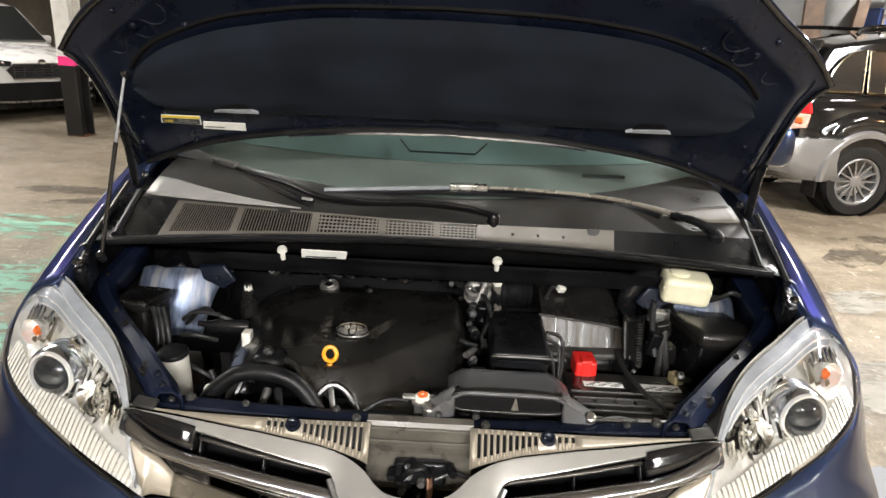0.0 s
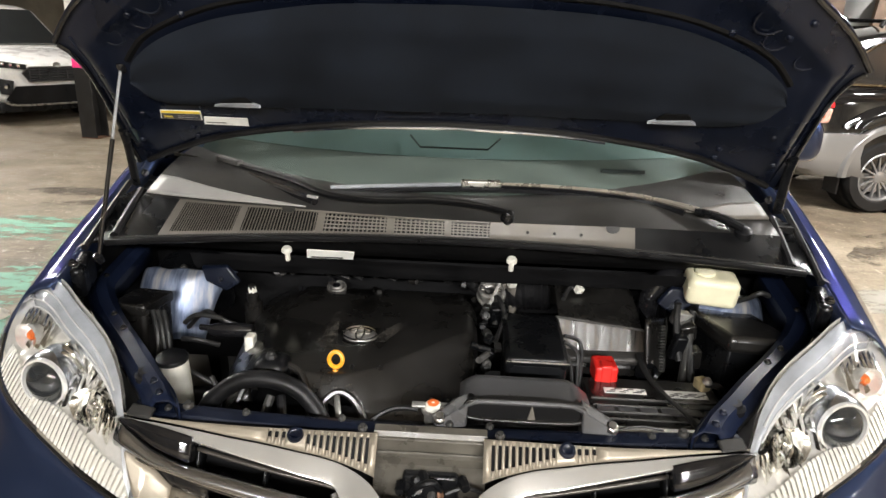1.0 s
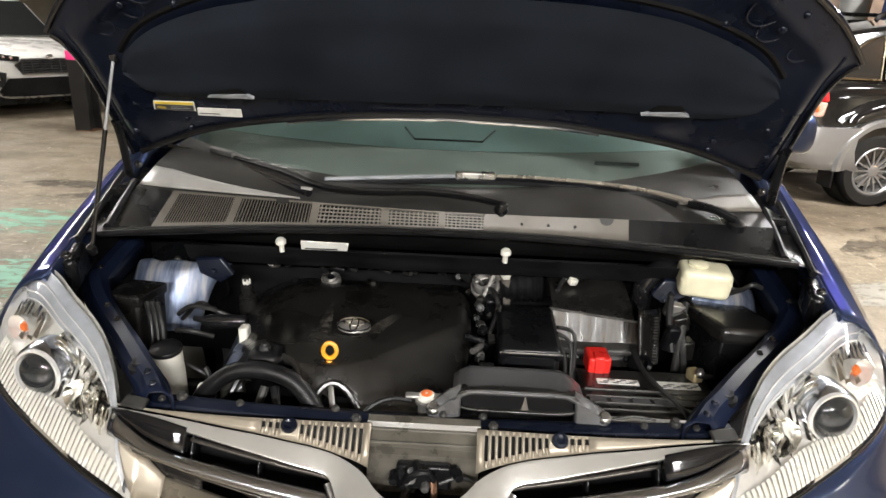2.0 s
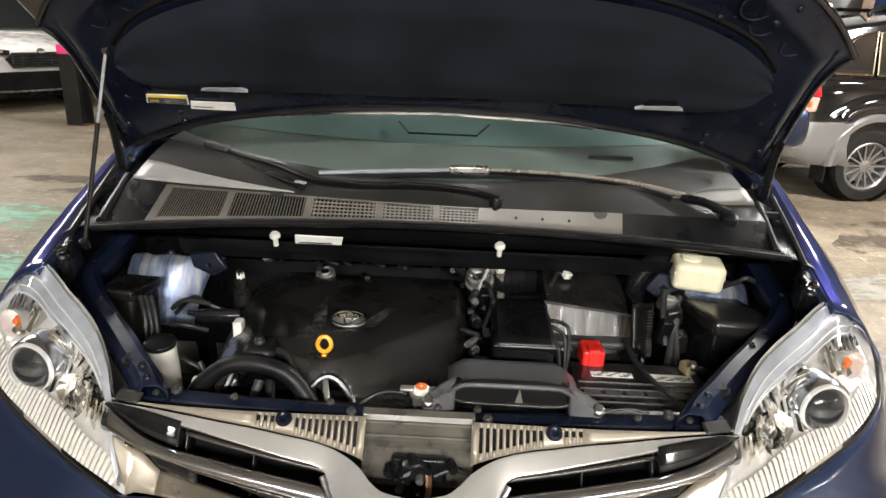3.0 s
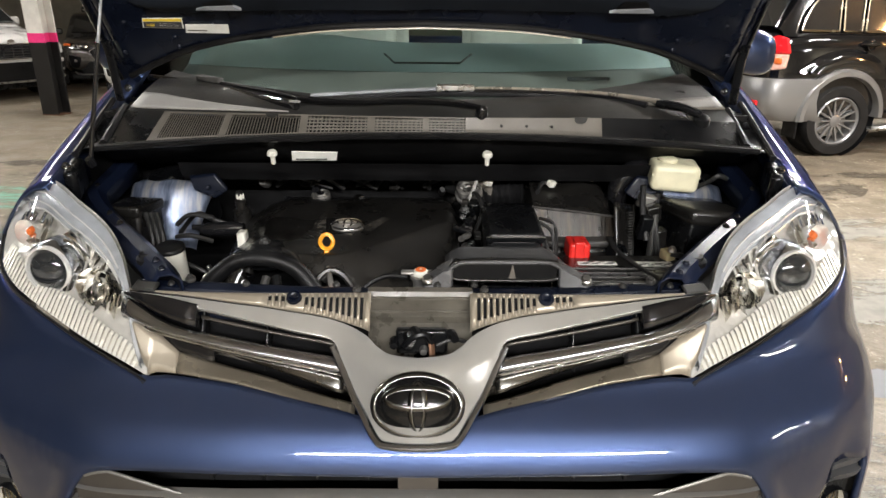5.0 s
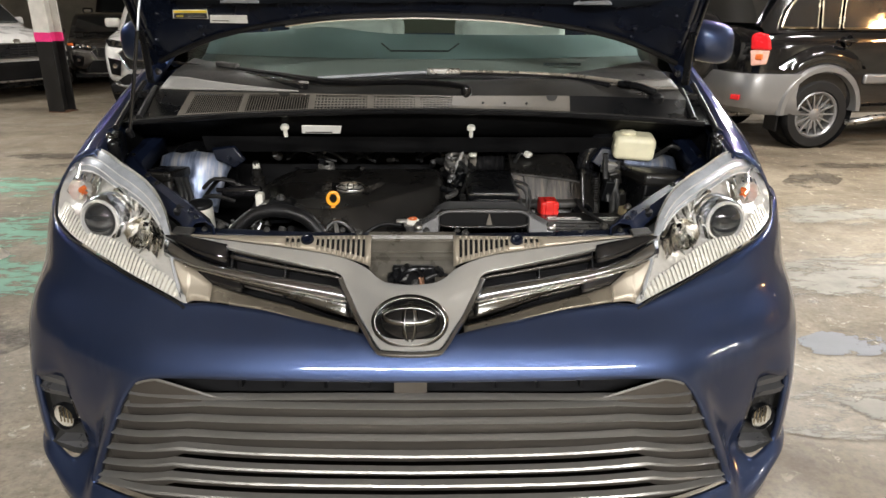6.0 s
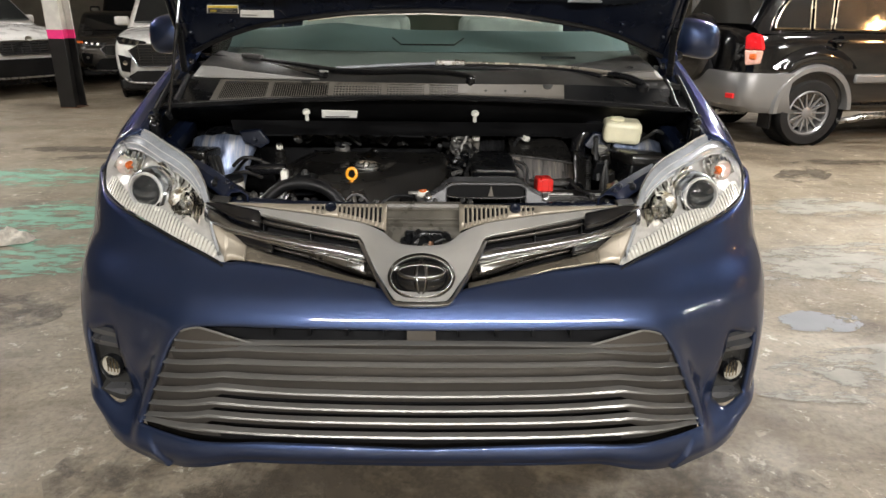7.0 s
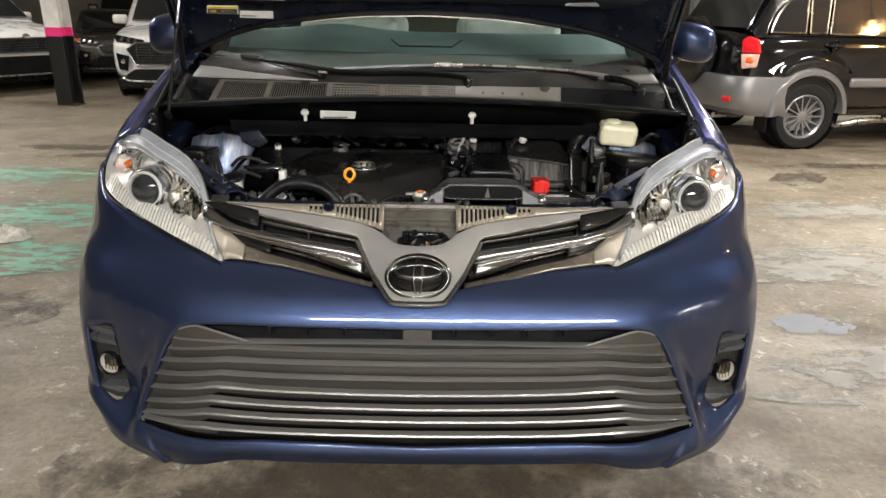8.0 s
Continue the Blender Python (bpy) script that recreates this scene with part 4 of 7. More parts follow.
    part("cup_bulb", lathe(bmesh.new(), [(0, .0), (.006, -.004), (.007, -.02), (.006, -.045)], aim(c2, d2), 10), M["chrome"], lamp)
    for k in range(3):
        x = .566 + .022 * k
        bm = bmesh.new()
        prism(bm, [nose(s * x, .775 + .012 * k, .02), nose(s * (x + .020), .785 + .012 * k, .03), nose(s * (x + .014), .83 + .01 * k, .035), nose(s * (x - .004), .82, .02)], (0, .006, 0))
        part("facet", bm, M["facet"], lamp)
    # amber signal
    c3 = Vector((s * .812, .372, .882))
    part("signal_cup", lathe(bmesh.new(), [(.010, -.04), (.022, -.02), (.028, .004)], aim(c3, (s * .3, -1, .1)), 16), M["reflector"], lamp)
    part("signal_bulb", lathe(bmesh.new(), [(0, -.002), (.007, -.004), (.011, -.012), (.010, -.03), (0, -.035)], aim(c3, (s * .3, -1, .1)), 14), M["orange"], lamp, "amber signal bulb")
    # ribs along the lower edge
    xs = span(.515, .875, 38)
    for x in xs[:-1]:
        w = .0062
        bm = bmesh.new()
        h = (.026 + .006 * math.sin(x * 31)) * min(1, (x - .49) / .06, (.90 - x) / .05)
        zl = hl_low(x) + .004
        prism(bm, [nose(s * x, zl, .006), nose(s * (x + w), hl_low(x + w) + .004, .006), nose(s * (x + w - .004), hl_low(x + w) + .004 + h, .022), nose(s * (x - .004), zl + h, .022)], (0, .008, .002))
        part("rib", bm, M["rib"], lamp)
    bm = sheet(bmesh.new(), lambda x, v: nose(s * x, hl_low(x) + .003 + .020 * v * min(1, (x - .49) / .06, (.90 - x) / .05), .013 + .012 * v), span(.512, .885, 26), span(0, 1, 3))
    part("rib_base", bm, M["rib_gap"], lamp)
    # bright pieces round the projector and the inner cup
    random.seed(31)
    for k in range(34):
        x, z = random.uniform(.56, .69), random.uniform(.785, .86)
        if z > hl_up(x) - .05 or z < hl_low(x) + .03:
            continue
        w, h = random.uniform(.006, .016), random.uniform(.010, .028)
        a = random.uniform(-.01, .01)
        bm = bmesh.new()
        prism(bm, [nose(s * x, z, .030), nose(s * (x + w), z + a, .030 + random.uniform(-.008, .008)), nose(s * (x + w * .8), z + h, .040), nose(s * (x - w * .2), z + h, .034)], (0, .004, 0))
        part("facet", bm, M[("facet", "smoke", "reflector")[k % 3]], lamp)
    for k in range(8):
        x, z = .765 + .013 * k, random.uniform(.855, .885)
        bm = bmesh.new()
        prism(bm, [nose(s * x, z, .024), nose(s * (x + .012), z + .004, .020), nose(s * (x + .010), z + .034, .036), nose(s * (x - .002), z + .030, .030)], (0, .004, 0))
        part("facet", bm, M["facet"], lamp)
    # dark gasket round the edge
    loop = [nose(s * x, hl_low(x) - .001, .001) for x in span(.487, .898, 26)]
    part("gasket", tube(bmesh.new(), loop, .0028, 6, 1), M["rubber"], lamp)
    return lamp


for s in (-1, 1):
    headlamp(s)

# fenders: three sections from the hood gap outward, blended along the length
SECT = [(.452, [(.806, .958), (.835, .952), (.868, .930), (.895, .893), (.915, .860), (.925, .840)]),
        (.70, [(.832, 1.018), (.855, 1.022), (.893, 1.003), (.945, .950), (.968, .895), (.978, .840)]),
        (1.05, [(.845, 1.145), (.862, 1.148), (.900, 1.118), (.955, 1.03), (.975, .93), (.985, .840)])]


def fender_at(s, y, v):
    q = v * 5
    i = min(int(q), 4)
    f = q - i
    pts = []
    for yy, sec in SECT:
        (xa, za), (xb, zb) = sec[i], sec[i + 1]
        pts.append((xa + (xb - xa) * f, za + (zb - za) * f))
    (y0, y1, y2) = [a for a, _ in SECT]
    out = []
    for k in range(2):
        a, b, c = pts[0][k], pts[1][k], pts[2][k]
        out.append(a * (y - y1) * (y - y2) / ((y0 - y1) * (y0 - y2)) + b * (y - y0) * (y - y2) / ((y1 - y0) * (y1 - y2)) + c * (y - y0) * (y - y1) / ((y2 - y0) * (y2 - y1)))
    return Vector((s * out[0], y, out[1]))


arch = lambda y: .36 + math.sqrt(max(0, .385 ** 2 - (y - 1.0) ** 2))
for s in (-1, 1):
    bm = bmesh.new()
    sheet(bm, lambda y, v: fender_at(s, y, v), span(.452, 1.35, 24), span(0, 1, 20))
    # side below the shoulder, with the wheel arch
    sheet(bm, lambda y, v: Vector((s * (fender_at(1, y, 1).x + .012 * math.sin(math.pi * v)), y, .84 + (max(.29, arch(y)) - .84) * v)), span(.70, 1.35, 26), span(0, 1, 6))
    sheet(bm, lambda v, w: (fender_at(s, .452 + .9 * v, 0) + Vector((-s * .018 * w, 0, -.03 * w))), span(0, 1, 24), (0, 1))
    thick(part("fender", bm, M["blue"], van, "blue metallic front fender"), .006, -1)

# roof pillars, doors and the rest of the body
roofz = curve_at([1.75, 2.2, 3.4, 4.6, 5.0], [1.70, 1.765, 1.785, 1.74, 1.68])
side_x = lambda z: .985 - .20 * max(0, (z - 1.0) / .75) ** 1.2
for s in (-1, 1):
    bm = bmesh.new()
    ys = span(1.35, 4.98, 26)

    def low(y):
        a = .36 + math.sqrt(max(0, .385 ** 2 - (y - 4.03) ** 2))
        return max(.27, a if abs(y - 4.03) < .385 else .27)

    sheet(bm, lambda y, v: Vector((s * (side_x(low(y) + (1.08 - low(y)) * v) + .012 * math.sin(math.pi * v)), y, low(y) + (1.08 - low(y)) * v)), ys, span(0, 1, 8))
    thick(part("side_panel", bm, M["blue"], van, "blue metallic body side"), .01, -1)
    for y0, y1 in ((1.95, 2.75), (2.85, 3.75), (3.85, 4.75)):
        bm = bmesh.new()
        sheet(bm, lambda y, z: Vector((s * (side_x(z) - .012), y, z)), span(y0, y1, 4), span(1.085, 1.60, 4))
        part("side_window", bm, M["windshield"], van, "tinted side window").visible_shadow = False
    for y0, y1 in ((2.75, 2.85), (3.75, 3.85), (4.75, 4.98)):
        bm = bmesh.new()
        sheet(bm, lambda y, z: Vector((s * (side_x(z) - .004), y, z)), (y0, y1), span(1.08, 1.66, 6))
        thick(part("pillar", bm, M["blue"], van), .03, -1)
    # A pillar along the windshield side
    a_pts = [(s * .842, 1.00, 1.135), (s * .80, 1.35, 1.38), (s * .74, 1.70, 1.60), (s * .70, 1.98, 1.70)]
    part("a_pillar", tube(bmesh.new(), a_pts, .035, 8, 5, .7), M["blue"], van)
    bm = bmesh.new()
    prism(bm, [(s * .86, 1.12, 1.10), (s * .86, 1.95, 1.10), (s * .80, 1.95, 1.60), (s * .85, 1.40, 1.32)], (-s * .01, 0, 0))
    part("quarter_window", bm, M["windshield"], van).visible_shadow = False
bm = bmesh.new()
sheet(bm, lambda x, y: Vector((x * (1 if y > 1.9 else .93), y + .10 * (x / .78) ** 2 * max(0, 2.2 - y) * 2, roofz(y) - .09 * (abs(x) / .78) ** 2.5)), span(-.78, .78, 14), span(1.78, 4.98, 20))
thick(part("roof", bm, M["blue"], van, "blue metallic roof"), .03, -1)
bm = new_box(-.8, .8, 4.96, 5.02, .3, 1.10)
soften(part("tailgate", bm, M["blue"], van), .03)
bm = sheet(bmesh.new(), lambda x, z: (x, 5.0 - .25 * (z - 1.1), z), (-.72, .72), (1.1, 1.66))
part("rear_window", bm, M["privacy"], van)
part("floor_pan", new_box(-.93, .93, .95, 4.95, .25, .30), M["void"], van)
part("under_tray", new_box(-.55, .55, .10, .95, .235, .25), M["void"], van)

# windshield, dashboard and front seats
def glass_at(x, v):
    base = Vector((x, .800 + .30 * (x / .76) ** 2, 1.085 + .045 * (x / .76) ** 2))
    top = Vector((x * .86, 1.80 + .10 * (x / .76) ** 2, 1.70 - .06 * (x / .76) ** 2))
    return base + (top - base) * v


bm = sheet(bmesh.new(), lambda x, v: glass_at(x, v), span(-.78, .78, 20), span(0, 1, 8))
ob = part("windshield", bm, M["windshield"], van, "green tinted windshield")
ob.visible_shadow = False
dash = part("dashboard", sheet(bmesh.new(), lambda x, v: Vector((x, [.84, .95, 1.06][v] + .22 * (x / .76) ** 2, [1.075, 1.11, 1.145][v])), span(-.78, .78, 16), range(3)), M["dash"], van, "dark grey dashboard seen through the windshield")
dz = curve_at([0, .4, .7, .9, 1], [1.146, 1.190, 1.212, 1.208, 1.17])
bm = sheet(bmesh.new(), lambda x, v: Vector((x, 1.06 + .42 * v + .22 * (x / .76) ** 2 * (1 - v), dz(v) + .03 * math.exp(-((x + .38) / .17) ** 2) * v)), span(-.78, .78, 24), span(0, 1, 10))
part("dash_top", bm, M["dash_light"], dash)
bm = sheet(bmesh.new(), lambda x, z: Vector((x, 1.48 + .03 * (1.2 - z), z)), span(-.78, .78, 4), span(.75, 1.16, 3))
part("dash_rear", bm, M["dash"], dash)
pts = [(-.135, 1.16, 1.190), (-.10, 1.08, 1.170), (.09, 1.08, 1.170), (.126, 1.16, 1.190)]
part("dash_seam", tube(bmesh.new(), pts, .003, 6, 1), M["cable"], dash)
part("defrost_slot", new_box(.40, .52, 1.035, 1.045, 1.128, 1.137), M["cable"], dash)


def seat(x, y, w=.5):
    e = empty("car_seat", (x, y, 0))
    tagged(e, "light grey cloth car seat inside the minivan", "car seat", "seats in the minivan")
    soften(part("cushion", new_box(-w / 2, w / 2, -.25, .27, .55, .72), M["seat"], e), .05, 3)
    ob = part("backrest", new_box(-w / 2, w / 2, -.06, .06, .66, 1.27, pose(0, .30, 0, -10)), M["seat"], e)
    soften(ob, .05, 4)
    ob = part("headrest", new_box(-.14, .14, -.045, .045, 1.32, 1.49, pose(0, .36, 0, -10)), M["seat"], e)
    soften(ob, .04, 4)
    for sx in (-.06, .06):
        part("post", tube(bmesh.new(), [(sx, .53, 1.22), (sx, .56, 1.34)], .006, 6, 1), M["cable"], e)
    part("base", new_box(-w / 2 + .05, w / 2 - .05, -.2, .2, .302, .56), M["void"], e)


for x in (-.45, .45):
    seat(x, 1.95, .54)
for x in (-.42, .42):
    seat(x, 3.0)

# hood, propped open: x across, h the height along its slanting plane
N = Vector((0, -.7071, -.7071))


def on_hood(x, h, n=0.0):
    return Vector((x, 2.0 - h, h)) + N * n


rear = curve_at([0, .2, .36, .54, .68, .78, .80], [1.290, 1.283, 1.266, 1.234, 1.188, 1.145, 1.135])
front = curve_at([0, .35, .50, .56, .62, .70, .743, .778, .80], [1.675, 1.665, 1.628, 1.592, 1.555, 1.511, 1.481, 1.453, 1.434])
waist = curve_at([0, .1, .48, .68, .80, .90, .955, 1], [0, .004, .022, .031, .034, .028, .019, 0])


def hood_edge(x):
    return rear(x), front(x)


def hood_pt(s, x, v, n):
    a, b = hood_edge(x)
    return on_hood(s * (x - waist(min(1, max(0, v))) * (x / .80) ** 8), a + (b - a) * v, n(x, v) if callable(n) else n)


HXS = span(0, .70, 20) + span(.715, .80, 9)
crown = lambda x, v: -.014 + .009 * (x / .80) ** 3
hood = part("hood", bmesh.new(), M["blue"], van, "open hood, blue outside with a black felt pad inside")
bm = bmesh.new()
for s in (-1, 1):
    sheet(bm, lambda x, v: hood_pt(s, x, v, crown(x, v)), HXS, span(0, 1, 16))
bmesh.ops.remove_doubles(bm, verts=bm.verts, dist=1e-5)
bmesh.ops.recalc_face_normals(bm, faces=bm.faces)
bm.to_mesh(hood.data)
bm.free()
for p in hood.data.polygons:
    p.use_smooth = True
thick(hood, .004, 0)


def inner_n(x, v):
    """Height of the pressed inner panel: a raised flange, then a stepped dish."""
    e = min((.80 - x) / .80, .09 + v * 1.4, (1 - v) * .55)
    rim = .012 * math.exp(-((e - .075) / .040) ** 2) * min(1, v * 4)
    k = min(1, e / .09)
    k = k * k * (3 - 2 * k)
    return (crown(x, v) + .003) * (1 - k) + .006 * k + rim


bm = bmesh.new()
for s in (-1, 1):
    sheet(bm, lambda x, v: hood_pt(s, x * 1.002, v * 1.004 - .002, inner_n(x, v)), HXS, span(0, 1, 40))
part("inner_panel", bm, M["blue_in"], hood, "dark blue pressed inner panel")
# folded hem and pressed bead along each side of the hood
for s in (-1, 1):
    pts = [hood_pt(s, .797, v, crown(.797, v) + .006) for v in span(.02, .98, 24)]
    part("hem", tube(bmesh.new(), pts, .0055, 8, 1), M["gloss"], hood, "gloss black folded hem")
    pts = [hood_pt(s, .765, v, inner_n(.765, v) + .001) for v in span(.05, .95, 24)]
    part("hem_bead", tube(bmesh.new(), pts, .0035, 6, 1), M["blue_in"], hood)
pts = [on_hood(x, front(abs(x)) - .006, crown(abs(x), 1) + .006) for x in span(-.79, .79, 40)]
part("hem", tube(bmesh.new(), pts, .0055, 8, 1), M["gloss"], hood, "gloss black folded hem")
# felt pad
pad_lo = curve_at([0, .37, .55, .64, .672], [1.330, 1.326, 1.320, 1.332, 1.37])
pad_hi = curve_at([0, .2, .38, .54, .62, .655, .672], [1.538, 1.533, 1.514, 1.470, 1.430, 1.402, 1.375])
bm = bmesh.new()
for s in (-1, 1):
    sheet(bm, lambda x, v: on_hood(s * x, pad_lo(x) + (pad_hi(x) - pad_lo(x)) * v, .018 + .012 * min(1, 6 * v, 6 * (1 - v), (.672 - x) * 12) + .006 * noise.noise((x * 4 * s, v * 3, 1))), span(0, .64, 26) + span(.65, .672, 4), span(0, 1, 20))
pad = part("felt_pad", bm, M["felt"], hood, "black felt heat pad")
for s in (-1, 1):
    # dark tube stands for the shadow edge above the pad
    pts = [on_hood(s * x, pad_hi(x) + .010, .001) for x in span(0, .66, 14)]
    part("pad_shade", tube(bmesh.new(), pts, .010, 8, 2, .7), M["void"], hood)
# rear seal of the hood
pts = [on_hood(x, rear(abs(x)) + .004, .010) for x in span(-.76, .76, 30)]
part("rear_seal", tube(bmesh.new(), pts, .008, 8, 1), M["rubber"], hood, "black rubber seal")
pts = [on_hood(x, rear(abs(x)) + .002, .020) for x in span(-.36, .34, 20)]
part("seal_bead", tube(bmesh.new(), pts, .0035, 6, 1), M["chrome"], hood, "bright bead on the seal")
# openings for the hinges, clips, bumps
for s in (-1, 1):
    x0 = s * .458
    bm = bmesh.new()
    prism(bm, [on_hood(x0 - .050, 1.336, .026), on_hood(x0 + .050, 1.336, .026), on_hood(x0 + .034, 1.345, .026), on_hood(x0 - .030, 1.342, .026)], N * .008)
    part("pad_tab", bm, M["bezel"], hood, "bent bright metal tab")
    # near-black prism drawn as the dark notch above the tab
    bm = bmesh.new()
    prism(bm, [on_hood(x0 - .035, 1.343, .028), on_hood(x0 + .038, 1.346, .028), on_hood(x0 + .026, 1.358, .028), on_hood(x0 - .022, 1.357, .028)], N * .004)
    part("tab_slot", bm, M["void"], hood)
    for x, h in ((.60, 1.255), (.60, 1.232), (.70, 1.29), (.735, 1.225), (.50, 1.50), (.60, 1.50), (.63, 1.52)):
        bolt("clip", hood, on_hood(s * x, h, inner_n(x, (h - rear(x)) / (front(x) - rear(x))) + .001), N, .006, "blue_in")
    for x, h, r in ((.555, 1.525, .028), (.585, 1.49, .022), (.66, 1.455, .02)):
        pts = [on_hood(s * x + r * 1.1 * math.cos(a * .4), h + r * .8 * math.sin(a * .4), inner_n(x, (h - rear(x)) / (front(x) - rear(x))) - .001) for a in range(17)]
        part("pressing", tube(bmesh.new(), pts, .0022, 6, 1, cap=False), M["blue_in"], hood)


def hood_label(name, quad, mat, bars, label):
    """A label on the inner panel, by its corners from the lower left round."""
    def p(u, w, n):
        (ax, ah), (bx, bh), (cx, ch), (dx, dh) = quad
        x = (ax + (bx - ax) * u) * (1 - w) + (dx + (cx - dx) * u) * w
        h = (ah + (bh - ah) * u) * (1 - w) + (dh + (ch - dh) * u) * w
        return on_hood(x, h, n)

    lab = part(name, prism(bmesh.new(), [p(0, 0, .009), p(1, 0, .009), p(1, 1, .009), p(0, 1, .009)], N * .0015), M[mat], hood, label, smooth=False)
    for a, b, c, d, m2 in bars:
        part("print", prism(bmesh.new(), [p(a, c, .0112), p(b, c, .0112), p(b, d, .0112), p(a, d, .0112)], N * .0006), M[m2], lab, smooth=False)


hood_label("warning_label", [(-.661, 1.280), (-.566, 1.279), (-.560, 1.302), (-.652, 1.301)], "label_w", [(.03, .97, .08, .66, "ink"), (.02, .98, .72, .97, "label_y"), (.08, .30, .2, .5, "label_y"), (.42, .9, .25, .33, "label_w"), (.42, .84, .45, .53, "label_w")], "yellow and black warning label")
hood_label("paper_label", [(-.566, 1.269), (-.464, 1.268), (-.460, 1.288), (-.559, 1.288)], "label_w", [(.05, .5, .3, .4, "cowl")], "plain white paper label")

# gas strut and hinges
strut = part("gas_strut", tube(bmesh.new(), [(-.682, .600, 1.385), (-.705, .575, 1.24)], .0032, 8, 1), M["bezel"], van, "thin gas strut holding the hood")
part("strut_tube", tube(bmesh.new(), [(-.704, .576, 1.245), (-.742, .535, 1.00)], .0048, 10, 1), M["gloss"], strut)
part("ball_end", lathe(bmesh.new(), [(0, .012), (.009, .008), (.011, 0), (.009, -.012), (0, -.014)], aim((-.681, .602, 1.392), (0, -.5, .8)), 12), M["gloss"], strut)
part("ball_end", lathe(bmesh.new(), [(0, .012), (.009, .008), (.011, 0), (.009, -.012), (0, -.014)], aim((-.743, .533, .995), (0, -.5, .8)), 12), M["gloss"], strut)
for s in (-1, 1):
    bm = bmesh.new()
    tube(bm, [(s * .760, .722, 1.240), (s * .764, .745, 1.205), (s * .774, .775, 1.150), (s * .782, .800, 1.095)], .011, 8, 4, .6)
    hinge = part("hinge_arm", bm, M["black"], van, "black hood hinge")
    part("hinge_base", new_box(s * .79 - .02, s * .79 + .02, .76, .86, 1.055, 1.07), M["black"], hinge)
    bolt("hinge_bolt", hinge, Vector((s * .757, .735, 1.228)), (-s, -.4, 0), .008, "gloss")
    bolt("hinge_bolt", hinge, Vector((s * .757, .80, 1.125)), (-s, -.4, 0), .008, "gloss")

# door mirrors
for s in (-1, 1):
    c = Vector((s * 1.10 + .02, 1.52, 1.185))
    prof = [(0, -.075), (.05, -.072), (.09, -.055), (.112, -.025), (.118, .01), (.116, .05), (.108, .062)]

    def shell(k, i, c=c):
        t = 2 * math.pi * k
        q = .80 * prof[i][0] / (abs(math.cos(t)) ** 3.2 + abs(math.sin(t)) ** 3.2) ** (1 / 3.2)
        return c + Vector((q * math.cos(t), prof[i][1], q * .84 * math.sin(t) - .018 * s * q * math.cos(t) / .118))

    mir = part("door_mirror", sheet(bmesh.new(), shell, [k / 40 for k in range(41)], range(7)), M["blue"], van, "blue painted door mirror")
    part("mirror_glass", lathe(bmesh.new(), [(0, .055), (.08, .055)], Matrix.Translation(c) @ Matrix.Rotation(radians(-90), 4, "X") @ Matrix.Diagonal((1.0, .80, 1, 1)), 28), M["chrome"], mir)
    part("mirror_foot", tube(bmesh.new(), [(s * .93, 1.52, 1.09), (s * 1.0, 1.52, 1.10), (s * 1.06, 1.52, 1.12)], .035, 10, 4, .7), M["black"], mir)

# road wheels
def road_wheel(parent, x, y, s, r=.345, w=.22, rim_r=.225, spokes=10, mat="satin"):
    """A tyre on a spoked rim; s is the side that faces out."""
    m = aim((x, y, r), (s, 0, 0))
    h = w / 2
    wh = part("wheel", lathe(bmesh.new(), [(rim_r, -h * .8), (rim_r * 1.06, -h), (r * .93, -h), (r, -h * .65), (r, h * .65), (r * .93, h), (rim_r * 1.06, h), (rim_r, h * .8)], m, 44), M["tyre"], parent, "black road tyre on an alloy rim")
    part("rim", lathe(bmesh.new(), [(rim_r * 1.03, h * .86), (rim_r * .97, h * .93), (rim_r * .90, h * .80), (rim_r * .86, h * .1), (rim_r * .86, -h * .6)], m, 40), M[mat], wh)
    for k in range(spokes):
        a = 2 * math.pi * k / spokes
        q = m @ Matrix.Rotation(a, 4, "Z")
        bm = bmesh.new()
        prism(bm, [q @ Vector(p) for p in ((.03, -.13 / max(8, spokes), h * .62), (rim_r * .93, -.08 / max(8, spokes), h * .78), (rim_r * .93, .08 / max(8, spokes), h * .78), (.03, .13 / max(8, spokes), h * .62))], (q.to_3x3() @ Vector((0, 0, -.03))))
        part("spoke", bm, M[mat], wh)
    part("hub", lathe(bmesh.new(), [(0, h * .75), (.035, h * .74), (.055, h * .66), (.06, h * .4)], m, 20), M[mat], wh)
    part("brake_disc", lathe(bmesh.new(), [(0, h * .1), (rim_r * .7, h * .1), (rim_r * .7, 0)], m, 24), M["alu"], wh)
    return wh


for s in (-1, 1):
    for y in (1.0, 4.03):
        road_wheel(van, s * .87, y, s)

# ---- engine bay ----
# cowl: a seal along its front, a vented face, a ramp up to the glass
c_y = lambda x: .625 - .032 * (x / .75) ** 2 + .012 * x
c_z = lambda x: 1.043 - .025 * (x / .75) ** 2
top_y = curve_at([-.78, -.66, -.4, .1, .4, .78], [.79, .757, .715, .668, .675, .72])
top_z = curve_at([-.78, -.66, -.3, .1, .4, .78], [1.072, 1.074, 1.076, 1.076, 1.076, 1.060])
face_lo = lambda x: Vector((x, c_y(x) + .032, c_z(x) - .002))
face_hi = lambda x: Vector((x, top_y(x), top_z(x)))
cowl = part("cowl_panel", bmesh.new(), M["cowl"], van, "grey plastic cowl with black air vents")
bm = bmesh.new()
VENTS = [(-.634, -.492, "v"), (-.474, -.303, "v"), (-.284, -.140, "g"), (-.121, -.008, "g"), (.008, .094, "g")]
xs = sorted(set([-.655, -.645] + [v for a, b, _ in VENTS for v in (a, b)] + span(.11, .42, 8)))
